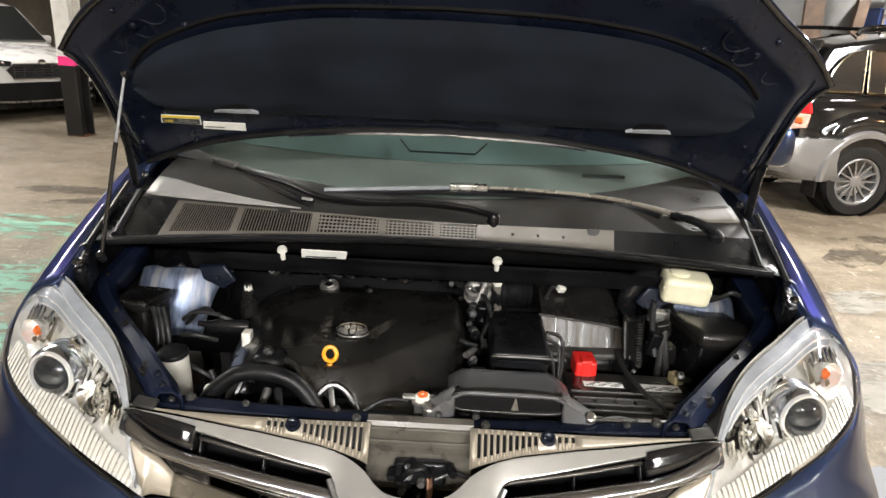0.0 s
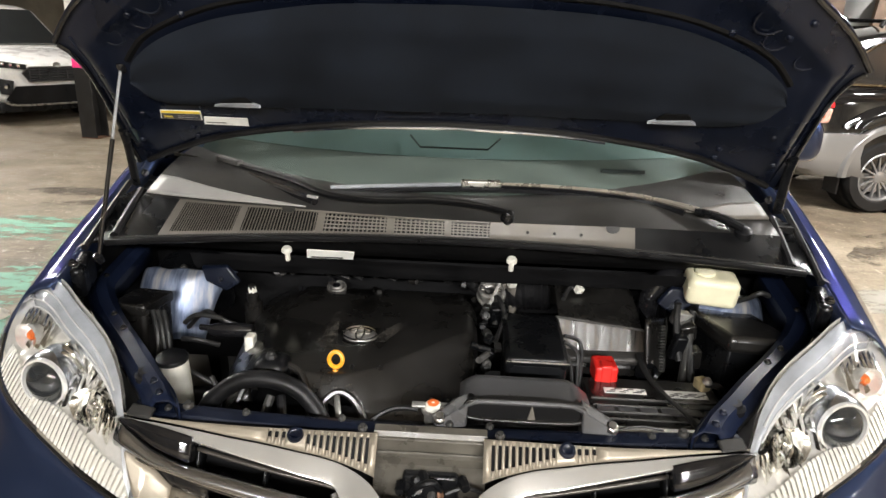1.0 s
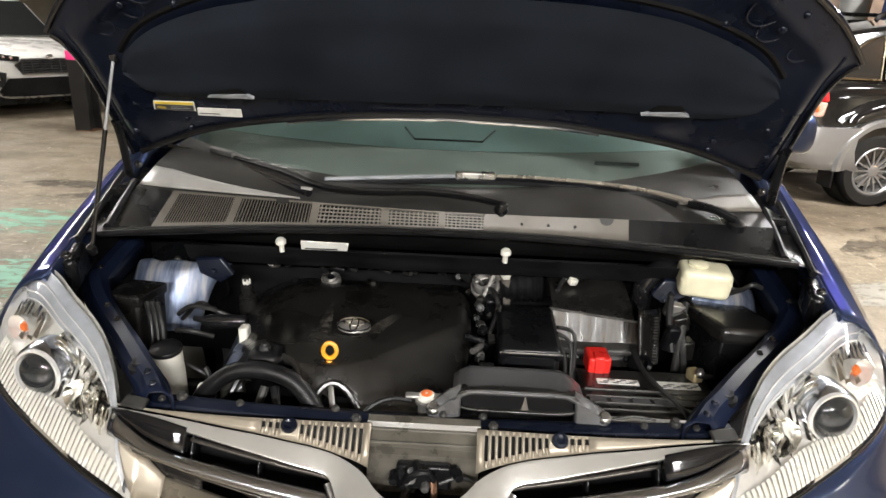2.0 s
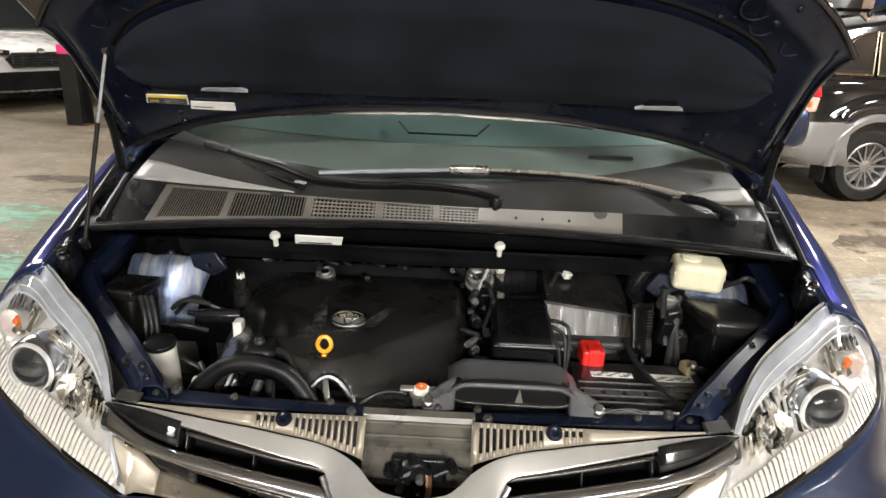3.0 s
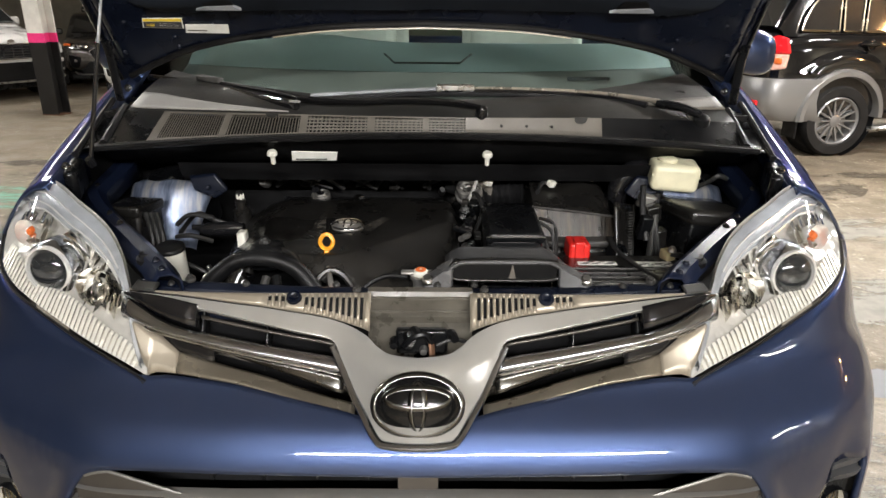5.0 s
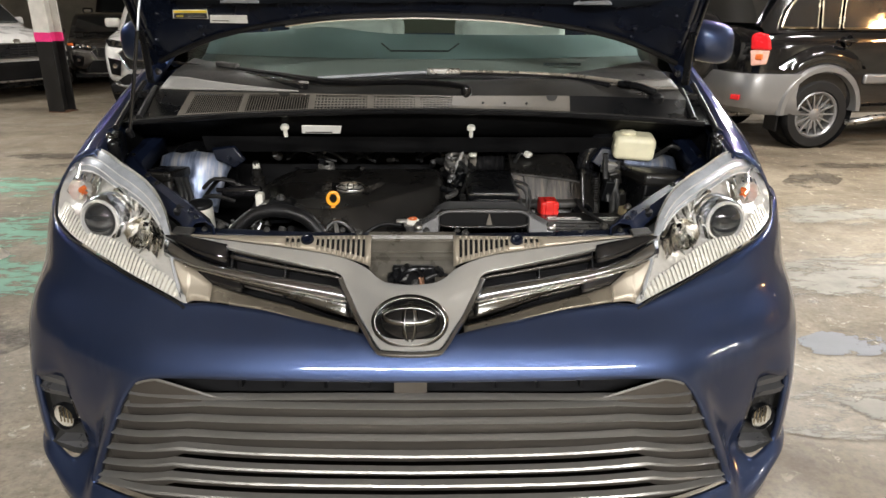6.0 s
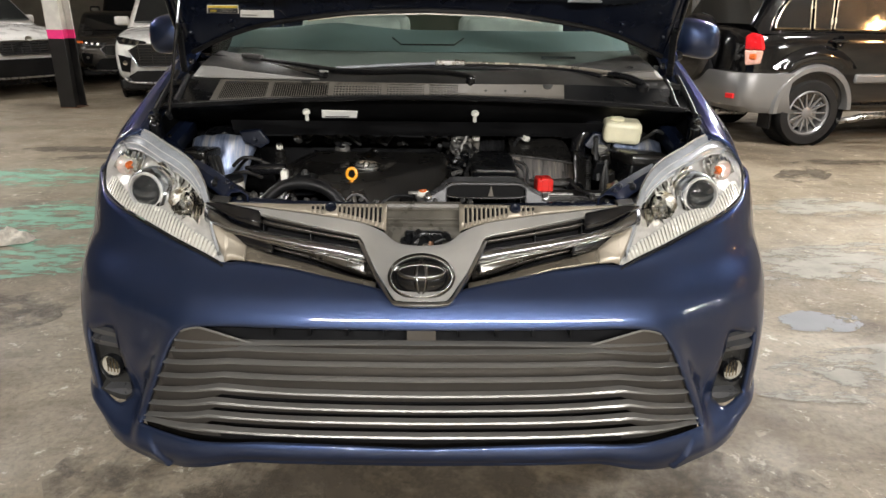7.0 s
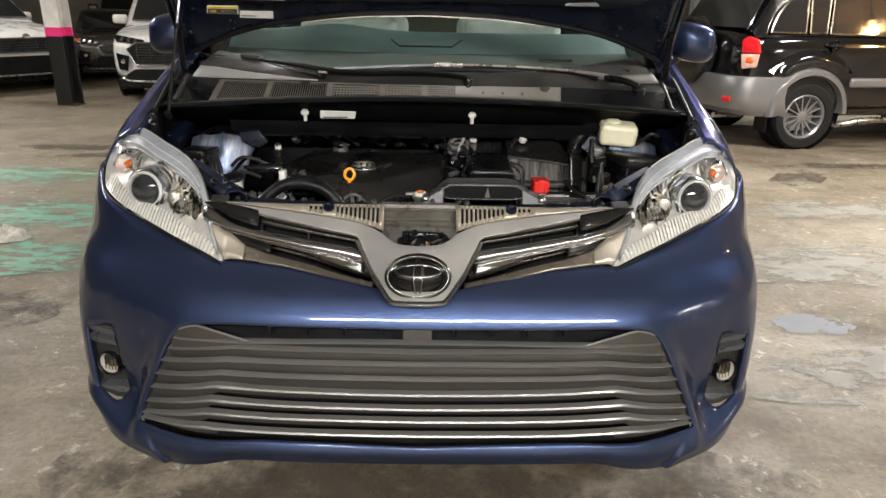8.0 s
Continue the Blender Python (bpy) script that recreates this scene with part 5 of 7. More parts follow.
for a, b in zip(xs, xs[1:]):
    vent = any(abs(a - v0) < 1e-6 for v0, _, _ in VENTS)
    bands = ((0, .1), (.93, 1)) if vent else ((0, 1),)
    for lo, hi in bands:
        sheet(bm, lambda u, w: face_lo(u) + (face_hi(u) - face_lo(u)) * w, span(a, b, 4), span(lo, hi, 3))
    sheet(bm, lambda u, w: Vector((u, c_y(u) + .012 + .02 * w, c_z(u) - .004 + .002 * w)), span(a, b, 4), (0, 1))
bmesh.ops.remove_doubles(bm, verts=bm.verts, dist=1e-5)
bmesh.ops.recalc_face_normals(bm, faces=bm.faces)
bm.to_mesh(cowl.data)
bm.free()
for p in cowl.data.polygons:
    p.use_smooth = True
for a, b in ((-.76, -.655), (.42, .76)):
    bm = sheet(bmesh.new(), lambda u, w: face_lo(u) + (face_hi(u) - face_lo(u)) * w, span(a, b, 10), span(0, 1, 4))
    part("cowl_end", bm, M["black"], cowl, "black plastic cowl end")
# ramp from the vents to the windshield
def ramp_at(x, v):
    a, b = face_hi(x), glass_at(x, .02) + Vector((0, 0, .002))
    return a + (b - a) * v + Vector((0, 0, .012 * math.sin(math.pi * v)))


bm = sheet(bmesh.new(), ramp_at, span(-.76, .76, 34), span(0, 1, 8))
part("cowl_ramp", bm, M["cowl_dk"], cowl, "dark grey cowl top")
bm = sheet(bmesh.new(), lambda x, v: ramp_at(x, .02 + v * .26 * min(1, (-.33 - x) / .36)) + Vector((0, -.002, .006)), span(-.752, -.335, 14), span(0, 1, 5))
thick(part("cowl_corner", bm, M["pale_plastic"], cowl, "pale grey corner strip"), .004)
bm = sheet(bmesh.new(), lambda x, v: ramp_at(x, .26 + (v - .5) * .20 * min(1, (x - .55) / .12)) + Vector((0, -.002, .006)), span(.555, .757, 12), span(0, 1, 5))
thick(part("cowl_corner", bm, M["cowl"], cowl, "grey corner strip"), .004)
for s in (-1, 1):
    # black panel filling the area beside the hinge
    bm = sheet(bmesh.new(), lambda u, v: Vector((s * (.735 + .10 * u), .60 + .36 * v, 1.0 + .085 * v + .012 * math.sin(9 * v + 4 * u))), span(0, 1, 5), span(0, 1, 12))
    part("hinge_filler", bm, M["black"], cowl, "black filler panel beside the hinge")
    part("well_rib", tube(bmesh.new(), [(s * .752, .62, 1.018), (s * .765, .72, 1.05), (s * .78, .82, 1.075)], .010, 8, 4), M["rubber"], cowl)
    part("well_rib", tube(bmesh.new(), [(s * .80, .58, 1.0), (s * .812, .70, 1.04), (s * .82, .84, 1.09)], .008, 8, 4), M["rubber"], cowl)
# vent louvres
for i, (a, b, kind) in enumerate(VENTS):
    bm = bmesh.new()
    n = 24 if i < 2 else int((b - a) / .0095)
    for k in range(n):
        x = a + (b - a) * (k + .5) / n
        w = (b - a) / n * (.13 if kind == "v" else .15)
        p = [face_lo(x) + (face_hi(x) - face_lo(x)) * f for f in (.08, .95)]
        prism(bm, [p[0] + Vector((-w, 0, 0)), p[0] + Vector((w, 0, 0)), p[1] + Vector((w, 0, 0)), p[1] + Vector((-w, 0, 0))], (0, .003, -.001))
    if kind == "g":
        for f in (.25, .42, .59, .76):
            pts = [face_lo(x) + (face_hi(x) - face_lo(x)) * f for x in (a, b)]
            d = Vector((0, .4, .9)) * .0017
            prism(bm, [pts[0] - d, pts[1] - d, pts[1] + d, pts[0] + d], (0, .003, -.001))
    part("vent_grid", bm, M["cowl"], cowl)
# near-black sheet for the shade behind the vents
bm = sheet(bmesh.new(), lambda x, w: face_lo(x) + (face_hi(x) - face_lo(x)) * w + Vector((0, .03, -.014)), span(-.655, .11, 20), (0, 1))
part("vent_backing", bm, M["void"], cowl)
for x in (-.375, .370):
    up = (face_hi(x) - face_lo(x)).normalized()
    q = face_hi(x) + Vector((0, -.003, .002))
    bm = prism(bmesh.new(), [q + Vector((.015, 0, 0))] + [q + Vector((.015 * math.cos(math.pi * k / 8), 0, 0)) - up * (.004 + .012 * math.sin(math.pi * k / 8)) for k in range(9)] + [q + Vector((-.015, 0, 0))], (0, .006, -.003))
    part("notch", bm, M["cowl_dk"], cowl)
for x in (.18, .24, .30):
    bolt("clip", cowl, face_lo(x) * .5 + face_hi(x) * .5, (0, -.8, .6), .003, "cowl_dk")
# seal along the front edge of the cowl
pts = [(x, c_y(x) + .004, c_z(x) - .006) for x in span(-.755, .775, 30)]
part("cowl_seal", tube(bmesh.new(), pts, .0095, 8, 1, .8), M["rubber"], van, "black rubber seal along the cowl")
pts = [(x, c_y(x) + .016, c_z(x) + .0) for x in span(-.745, .765, 30)]
part("seal_carrier", tube(bmesh.new(), pts, .0035, 6, 1), M["cowl_dk"], van, "dark grey seal carrier")
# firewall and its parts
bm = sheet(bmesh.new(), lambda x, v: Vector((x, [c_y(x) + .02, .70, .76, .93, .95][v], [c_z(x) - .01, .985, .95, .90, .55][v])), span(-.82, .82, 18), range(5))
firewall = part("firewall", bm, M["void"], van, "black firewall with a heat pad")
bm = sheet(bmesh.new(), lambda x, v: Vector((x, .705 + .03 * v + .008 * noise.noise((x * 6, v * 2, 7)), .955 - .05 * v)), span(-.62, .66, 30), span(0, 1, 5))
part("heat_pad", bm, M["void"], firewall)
for x in (-.372, .149):
    part("clip_nut", lathe(bmesh.new(), [(0, .014), (.009, .013), (.0125, .008), (.0125, .002), (.006, 0), (.006, -.022), (0, -.022)], aim((x, .668, .982), (0, -.30, 1)), 14), M["white_plastic"], firewall, "white plastic clip nut")
bm = bmesh.new()
prism(bm, [(-.325, .668, .970), (-.218, .670, .970), (-.212, .655, .992), (-.322, .653, .994)], (0, .002, .002))
plate = part("plate_label", bm, M["label_w"], firewall, "metal plate label")
bm = bmesh.new()
prism(bm, [(-.315, .668, .973), (-.24, .669, .973), (-.24, .667, .976), (-.315, .666, .976)], (0, -.003, -.001))
part("print", bm, M["ink"], plate, smooth=False)

# inner fender rails, strut towers, walls of the bay
rail = curve_at([.21, .25, .292, .37, .47, .55, .62, .82], [.482, .508, .548, .615, .705, .768, .805, .815])
rail_z = curve_at([.22, .30, .45, .60, .80], [.852, .870, .889, .908, .940])
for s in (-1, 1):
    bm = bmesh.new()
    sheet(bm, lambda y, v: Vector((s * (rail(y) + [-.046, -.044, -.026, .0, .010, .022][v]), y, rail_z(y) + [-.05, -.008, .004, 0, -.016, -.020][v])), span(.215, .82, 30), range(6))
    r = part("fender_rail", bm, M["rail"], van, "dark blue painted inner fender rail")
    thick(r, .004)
    part("rubber_stop", lathe(bmesh.new(), [(0, .004), (.008, .006), (.012, .006), (.014, 0), (.020, -.003), (.021, -.012)], aim((s * .537, .292, .864), (0, -.2, 1)), 18), M["rubber"], r, "round rubber hood stop")
    for y in (.235, .262):
        bolt("rail_bolt", r, Vector((s * (rail(y) - .012), y, rail_z(y) + .003)), (0, -.2, 1), .006, "blue_in")
    for y in (.42, .47, .63):
        bolt("rail_bolt", r, Vector((s * (rail(y) - .018), y, rail_z(y) + .003)), (0, -.2, 1), .006, "gloss")
    # gap filler between the rail and the lamp or fender, near-black for its shade
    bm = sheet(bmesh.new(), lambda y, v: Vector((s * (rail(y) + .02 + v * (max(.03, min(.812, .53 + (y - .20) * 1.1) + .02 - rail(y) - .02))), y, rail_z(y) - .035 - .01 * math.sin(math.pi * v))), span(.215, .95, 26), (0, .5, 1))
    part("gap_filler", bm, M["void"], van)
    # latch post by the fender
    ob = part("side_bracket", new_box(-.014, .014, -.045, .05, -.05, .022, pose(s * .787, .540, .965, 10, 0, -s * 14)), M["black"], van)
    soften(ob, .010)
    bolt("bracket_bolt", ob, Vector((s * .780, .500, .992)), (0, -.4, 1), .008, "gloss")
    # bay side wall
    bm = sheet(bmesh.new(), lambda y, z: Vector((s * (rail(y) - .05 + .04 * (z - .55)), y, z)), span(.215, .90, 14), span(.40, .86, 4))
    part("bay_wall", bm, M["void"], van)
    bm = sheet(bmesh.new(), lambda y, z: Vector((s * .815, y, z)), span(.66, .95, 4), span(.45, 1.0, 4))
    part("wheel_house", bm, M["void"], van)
    # strut tower: a pressed, sloping panel with a round cup
    bm = sheet(bmesh.new(), lambda u, v: Vector((s * (.765 - .235 * u * (1 - .25 * v)), .775 - .10 * v - .05 * math.sin(math.pi * u) * (1 - .3 * v), .905 - .15 * v * v - .02 * abs(2 * u - 1) ** 3 + .006 * noise.noise((u * 5, v * 4, s)))), span(0, 1, 20), span(0, 1, 14))
    tw = part("strut_tower", bm, M["tower"], van, "streaked silver blue strut tower")
    thick(tw, .004)
    c = Vector((s * .655, .80, .885))
    part("tower_cup", lathe(bmesh.new(), [(.10, -.10), (.085, .0), (.075, .014), (.03, .016), (0, .012)], aim(c, (-s * .1, -.15, 1)), 28), M["black"], tw)
    for k in range(3):
        a = 2 * math.pi * k / 3 + .5
        bolt("tower_nut", tw, c + Vector((.055 * math.cos(a), .055 * math.sin(a), .016)), (0, -.2, 1), .008, "steel")
    bm = bmesh.new()
    prism(bm, [(s * .60, .715, .915), (s * .53, .70, .925), (s * .50, .70, .885), (s * .53, .69, .865), (s * .585, .70, .885)], (0, .012, .004))
    soften(part("tower_tab", bm, M["blue_in"], tw, "blue painted bracket tab"), .004)
    bolt("tab_bolt", tw, Vector((s * .545, .692, .895)), (0, -1, .3), .005, "blue_in")
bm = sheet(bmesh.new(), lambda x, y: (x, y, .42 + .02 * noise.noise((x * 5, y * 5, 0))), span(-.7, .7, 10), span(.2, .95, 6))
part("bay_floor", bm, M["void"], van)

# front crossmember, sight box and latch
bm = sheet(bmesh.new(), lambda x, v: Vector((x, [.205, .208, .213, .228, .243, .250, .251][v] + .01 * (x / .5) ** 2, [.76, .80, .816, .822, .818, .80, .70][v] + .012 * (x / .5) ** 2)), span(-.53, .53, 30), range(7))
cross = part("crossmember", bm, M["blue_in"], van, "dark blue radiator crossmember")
for x in (-.47, -.33, -.16, .03, .10, .38, .47):
    bolt("cross_bolt", cross, Vector((x, .232, .830)), (0, -.2, 1), .006, "cowl_dk")
bm = sheet(bmesh.new(), lambda x, v: Vector((x, [.222, .203, .199, .203, .204, .192, .188, .195][v], [.829, .828, .820, .806, .776, .770, .735, .69][v])), span(-.098, .096, 6), range(8))
part("latch_panel", bm, M["panel"], van, "dusty black panel behind the latch")
for z in (.815, .789):
    part("panel_rib", tube(bmesh.new(), [(-.094, .1985, z), (.092, .1985, z)], .0028, 6, 1), M["panel"], van)
latch = part("hood_latch", new_box(-.045, .05, .17, .19, .715, .765), M["black"], van, "black metal hood latch")
soften(latch, .006)
random.seed(4)
for k in range(13):
    x, z = random.uniform(-.06, .07), random.uniform(.70, .765)
    r = random.uniform(.005, .011)
    part("latch_piece", lathe(bmesh.new(), [(0, r), (r * .8, r * .9), (r, 0), (r, -r * 1.5)], aim((x, .166, z), (random.uniform(-.6, .6), -1, random.uniform(-.3, .8))), 8), M["black" if k % 4 else "scuff"], latch)
part("latch_hook", tube(bmesh.new(), [(-.03, .165, .735), (-.015, .155, .757), (.008, .155, .765), (.02, .16, .745)], .006, 8, 4), M["black"], latch)
part("latch_arm", tube(bmesh.new(), [(.02, .16, .745), (.022, .15, .715), (.015, .155, .69)], .008, 8, 4, .5), M["copper"], latch)
part("latch_cable", tube(bmesh.new(), [(.03, .16, .74), (.06, .165, .75), (.09, .17, .74)], .004, 8, 5), M["cable"], latch)

# engine block beneath, radiator
soften(part("engine_block", new_box(-.40, .10, .34, .84, .45, .76), M["void"], van, "near-black engine block"), .03)
part("radiator", new_box(-.48, .50, .215, .28, .30, .80), M["void"], van, "black radiator")

# engine cover
ec_x0 = curve_at([.235, .32, .50, .70, .84], [-.40, -.425, -.445, -.458, -.465])
ec_x1 = curve_at([.235, .32, .50, .84], [.072, .080, .080, .072])
ec_z = curve_at([.30, .36, .50, .60, .72, .84], [.834, .838, .846, .850, .850, .830])
ec_ridge = curve_at([-.47, -.41, -.30, -.20, -.148, -.095, -.043, .015, .085], [.43, .400, .378, .368, .387, .428, .475, .535, .59])


def ec_at(u, y):
    """The cover: a flat top, a crease that sweeps back to one side, an apron falling to the front."""
    x = ec_x0(y) + (ec_x1(y) - ec_x0(y)) * u
    r = ec_ridge(x)
    zr = ec_z(r)
    z = ec_z(y) if y >= r else zr + (.722 - zr) * ((r - y) / (r - .285)) ** 1.15
    z -= (.04 + .05 * (.84 - y)) * max(0, (.20 - u) / .20) ** 1.4 + .03 * max(0, (u - .95) / .05) ** 2
    return Vector((x, y, z))


bm = bmesh.new()
us = span(0, 1, 44)


def ec_col(u):
    r = ec_ridge(ec_x0(.42) + (ec_x1(.42) - ec_x0(.42)) * u)
    ys = span(.285, r - .004, 16) + [r] + span(r + .004, .84, 28)
    return ys


grid = [[bm.verts.new(ec_at(u, y)) for y in ec_col(u)] for u in us]
ys = ec_col(0)


NOTCH = [(-.180, .295, .052, .052), (-.325, .300, .085, .095)]


def depth_in(p, c):
    return math.hypot((p.x - c[0]) / c[2], (p.y - c[1]) / c[3])


# pull the rim of each notch onto a clean curve
for col in grid:
    for q in col:
        for c in NOTCH:
            k = depth_in(q.co, c)
            if .80 < k < 1:
                x, y = c[0] + (q.co.x - c[0]) / k, c[1] + (q.co.y - c[1]) / k
                q.co = ec_at((x - ec_x0(y)) / (ec_x1(y) - ec_x0(y)), y)


def cut_out(p):
    return any(depth_in(p, c) < .985 for c in NOTCH)



for a, b in zip(grid, grid[1:]):
    for i in range(len(ys) - 1):
        c = (a[i].co + b[i + 1].co) / 2
        if not cut_out(c):
            bm.faces.new([a[i], a[i + 1], b[i + 1], b[i]])
bmesh.ops.delete(bm, geom=[v for v in bm.verts if not v.link_faces], context="VERTS")
ecover = part("engine_cover", bm, M["black_dusty"], van, "dusty black plastic engine cover with scuffs")
thick(ecover, .016, -1)
for cx, cy, rx, ry in NOTCH:
    pts = [(cx + rx * math.cos(radians(a)), cy + ry * math.sin(radians(a))) for a in range(0, 181, 12)]
    pts = [ec_at((x - ec_x0(y)) / (ec_x1(y) - ec_x0(y)), y) for x, y in pts if y > .287]
    part("notch_rim", tube(bmesh.new(), pts, .0075, 8, 2), M["black_dusty"], ecover)
# black disc stands for the dark recess in the notch
part("notch_dark", lathe(bmesh.new(), [(0, .012), (.03, .010), (.055, 0), (.062, -.03)], aim((-.180, .312, .742), (0, -.7, .7)), 28), M["deep_black"], van, "black disc drawn as the dark recess behind the dipstick")
for x0, y0, x1, y1, w0, w1 in ((-.248, .64, -.238, .46, .004, .022), (-.085, .60, -.140, .50, .012, .020)):
    bm = bmesh.new()

    def rub(u, v):
        x, y = x0 + (x1 - x0) * v + (w0 + (w1 - w0) * v) * u, y0 + (y1 - y0) * v
        return ec_at((x - ec_x0(y)) / (ec_x1(y) - ec_x0(y)), y) + Vector((0, 0, .0012))

    sheet(bm, rub, span(-1, 1, 6), span(0, 1, 14))
    part("cover_scuff", bm, M["rubbed"], ecover, "rubbed grey patch")
em = Matrix.Translation(ec_at((-.176 - ec_x0(.520)) / (ec_x1(.520) - ec_x0(.520)), .520) + Vector((0, 0, .004))) @ Matrix.Rotation(radians(14), 4, "X")
part("cover_badge", lathe(bmesh.new(), [(0, .004), (.030, .0035), (.036, 0), (.036, -.010)], em @ Matrix.Diagonal((1, .66, 1, 1)), 28), M["alu"], ecover, "oval silver badge")
for a, b, cy in ((.036, .0235, 0), (.009, .021, 0), (.023, .008, .006)):
    pts = [em @ Vector((a * math.cos(2 * math.pi * k / 28), b * math.sin(2 * math.pi * k / 28) + cy, .006)) for k in range(29)]
    part("badge_ring", tube(bmesh.new(), pts, .0022, 6, 1, cap=False), M["chrome"], ecover)
part("filler_ring", lathe(bmesh.new(), [(.010, .006), (.014, .009), (.018, .006), (.019, 0), (.022, .004), (.025, .002), (.026, -.03)], aim((-.285, .80, .848), (0, -.35, 1)), 24), M["alu"], van, "ribbed metal filler neck")

# dipstick
loop = []
for k in range(25):
    t = 2 * math.pi * k / 24
    r = .0135 - .003 * max(0, -math.sin(t))
    loop.append(Vector((-.202 + r * math.cos(t), .388 + r * .35 * math.sin(t), .858 + r * 1.2 * math.sin(t))))
dip = part("dipstick", tube(bmesh.new(), loop, .0046, 8, 1, cap=False), M["yellow"], van, "orange yellow dipstick loop")
part("dipstick_neck", tube(bmesh.new(), [(-.202, .383, .840), (-.201, .374, .822)], .006, 8, 1), M["yellow"], dip)
part("dipstick_tube", tube(bmesh.new(), [(-.201, .372, .825), (-.190, .335, .803), (-.178, .296, .768), (-.17, .275, .69)], .006, 8, 3), M["alu"], dip)

# radiator cap and neck
neck = part("radiator_neck", lathe(bmesh.new(), [(.016, -.05), (.016, -.008), (.021, -.006), (.021, 0), (.015, .002)], aim((-.002, .278, .832), (0, -.15, 1)), 20), M["alu"], van, "metal radiator filler neck")
bm = lathe(bmesh.new(), [(0, .009), (.008, .009), (.013, .007), (.016, .003), (.017, 0)], aim((-.002, .278, .834), (0, -.15, 1)), 20)
cap = part("radiator_cap", bm, M["white_plastic"], neck, "white and orange radiator cap")
part("cap_print", lathe(bmesh.new(), [(.0105, .0082), (.007, .0095), (.004, .0095), (.003, .009)], aim((-.002, .278, .835), (0, -.15, 1)), 20), M["orange"], neck)
for s in (-1, 1):
    soften(part("cap_ear", new_box(-.014, .014, -.008, .008, -.003, .004, pose(-.002 + s * .025, .278, .836)), M["alu"], neck), .003)
part("overflow_hose", tube(bmesh.new(), [(-.03, .28, .825), (-.07, .272, .83), (-.105, .26, .815), (-.13, .25, .78)], .005, 8, 5), M["rubber"], van, "thin black overflow hose")
bolt("cross_bolt", cross, Vector((.036, .245, .833)), (0, -.3, 1), .009, "alu")

# upper radiator hose and its neighbours
part("radiator_hose", tube(bmesh.new(), [(-.445, .285, .755), (-.425, .30, .80), (-.375, .312, .842), (-.315, .315, .850), (-.255, .31, .832), (-.212, .295, .785), (-.20, .28, .74)], .0165, 14, 6), M["rubber"], van, "thick black radiator hose")
part("branch_hose", tube(bmesh.new(), [(-.32, .34, .80), (-.33, .31, .76), (-.345, .29, .70)], .009, 8, 4), M["cowl_dk"], van, "thin grey branch hose")
part("branch_hose", tube(bmesh.new(), [(-.30, .34, .80), (-.285, .30, .76), (-.26, .28, .71)], .009, 8, 4), M["rubber"], van)
ob = part("hose_bracket", new_box(-.365, -.295, .355, .425, .80, .858), M["black"], van)
soften(ob, .02, 3)
bolt("bracket_stud", ob, Vector((-.33, .385, .862)), (0, 0, 1), .010, "cable")
part("plug_cap", lathe(bmesh.new(), [(0, .010), (.008, .009), (.011, .004), (.011, -.02)], aim((-.43, .315, .805), (-.4, -.6, .8)), 14), M["white_plastic"], van, "dirty white plug")

# snorkel of the air intake
bm = bmesh.new()


def snork(k, v):
    """Flat mouth that closes to the rear and rises on top."""
    y = .244 + .10 * v
    hw = .103 - .012 * v
    t = 2 * math.pi * k
    x = .160 + hw * math.copysign(abs(math.cos(t)) ** .35, math.cos(t))
    zc, hh = .853 - .012 * v, .0175 - .006 * v
    return Vector((x, y + .0 * abs(math.sin(t)), zc + hh * math.copysign(abs(math.sin(t)) ** .45, math.sin(t))))


sheet(bm, snork, [k / 48 for k in range(49)], span(0, 1, 8))
snorkel = part("intake_snorkel", bm, M["black_dusty"], van, "dark grey air intake snorkel")
thick(snorkel, .005, 1)
bm = bmesh.new()
sheet(bm, lambda x, v: Vector((x, .242 + .11 * v, .8735 - .010 * v - .036 * max(0, (abs(x - .160) - .082) / .05) ** 1.5)), span(.045, .285, 18), span(0, 1, 8))
thick(part("snorkel_hood", bm, M["snorkel"], snorkel), .006)
part("snorkel_vane", prism(bmesh.new(), [(.166, .247, .837), (.180, .247, .837), (.173, .247, .866)], (0, .06, 0)), M["cowl"], snorkel)
# near-black box close behind the mouth, so its inside reads as shaded
part("snorkel_throat", new_box(.062, .258, .251, .256, .834, .8705), M["void"], snorkel)
for s, tip in ((-1, (.012, .226)), (1, (.312, .226))):
    bm = bmesh.new()
    root = .160 + s * .100
    prism(bm, [(root, .236, .822), (root, .240, .866), (root + s * .02, .242, .850), (tip[0], tip[1], .836), (tip[0] + s * .012, tip[1] + .012, .822), (tip[0], tip[1], .816)], (0, .035, .006))
    soften(part("snorkel_ear", bm, M["snorkel"], snorkel), .004)
    bolt("snorkel_bolt", snorkel, Vector((tip[0], tip[1] + .012, .838)), (0, -.5, 1), .010, "steel")

# relay box behind the snorkel
ob = link("relay_box", new_box(.135, .258, .430, .60, .73, .856), M["black"], van, "black relay box with a raised lid")
soften(ob, .012, 3)
bm = bmesh.new()
sheet(bm, lambda x, v: Vector((x, .415 + .20 * v, .870 + .012 * v - .012 * max(0, (abs(x - .197) - .055) / .01))), span(.130, .264, 10), span(0, 1, 6))
thick(part("relay_lid", bm, M["black"], ob, "black plastic lid"), .02, -1, .006)
# steel tube stands for the highlight on the lid's front edge
part("lid_glint", tube(bmesh.new(), [(.134, .4135, .862), (.197, .411, .864), (.260, .4135, .862)], .0022, 6, 2), M["steel"], ob)
random.seed(9)
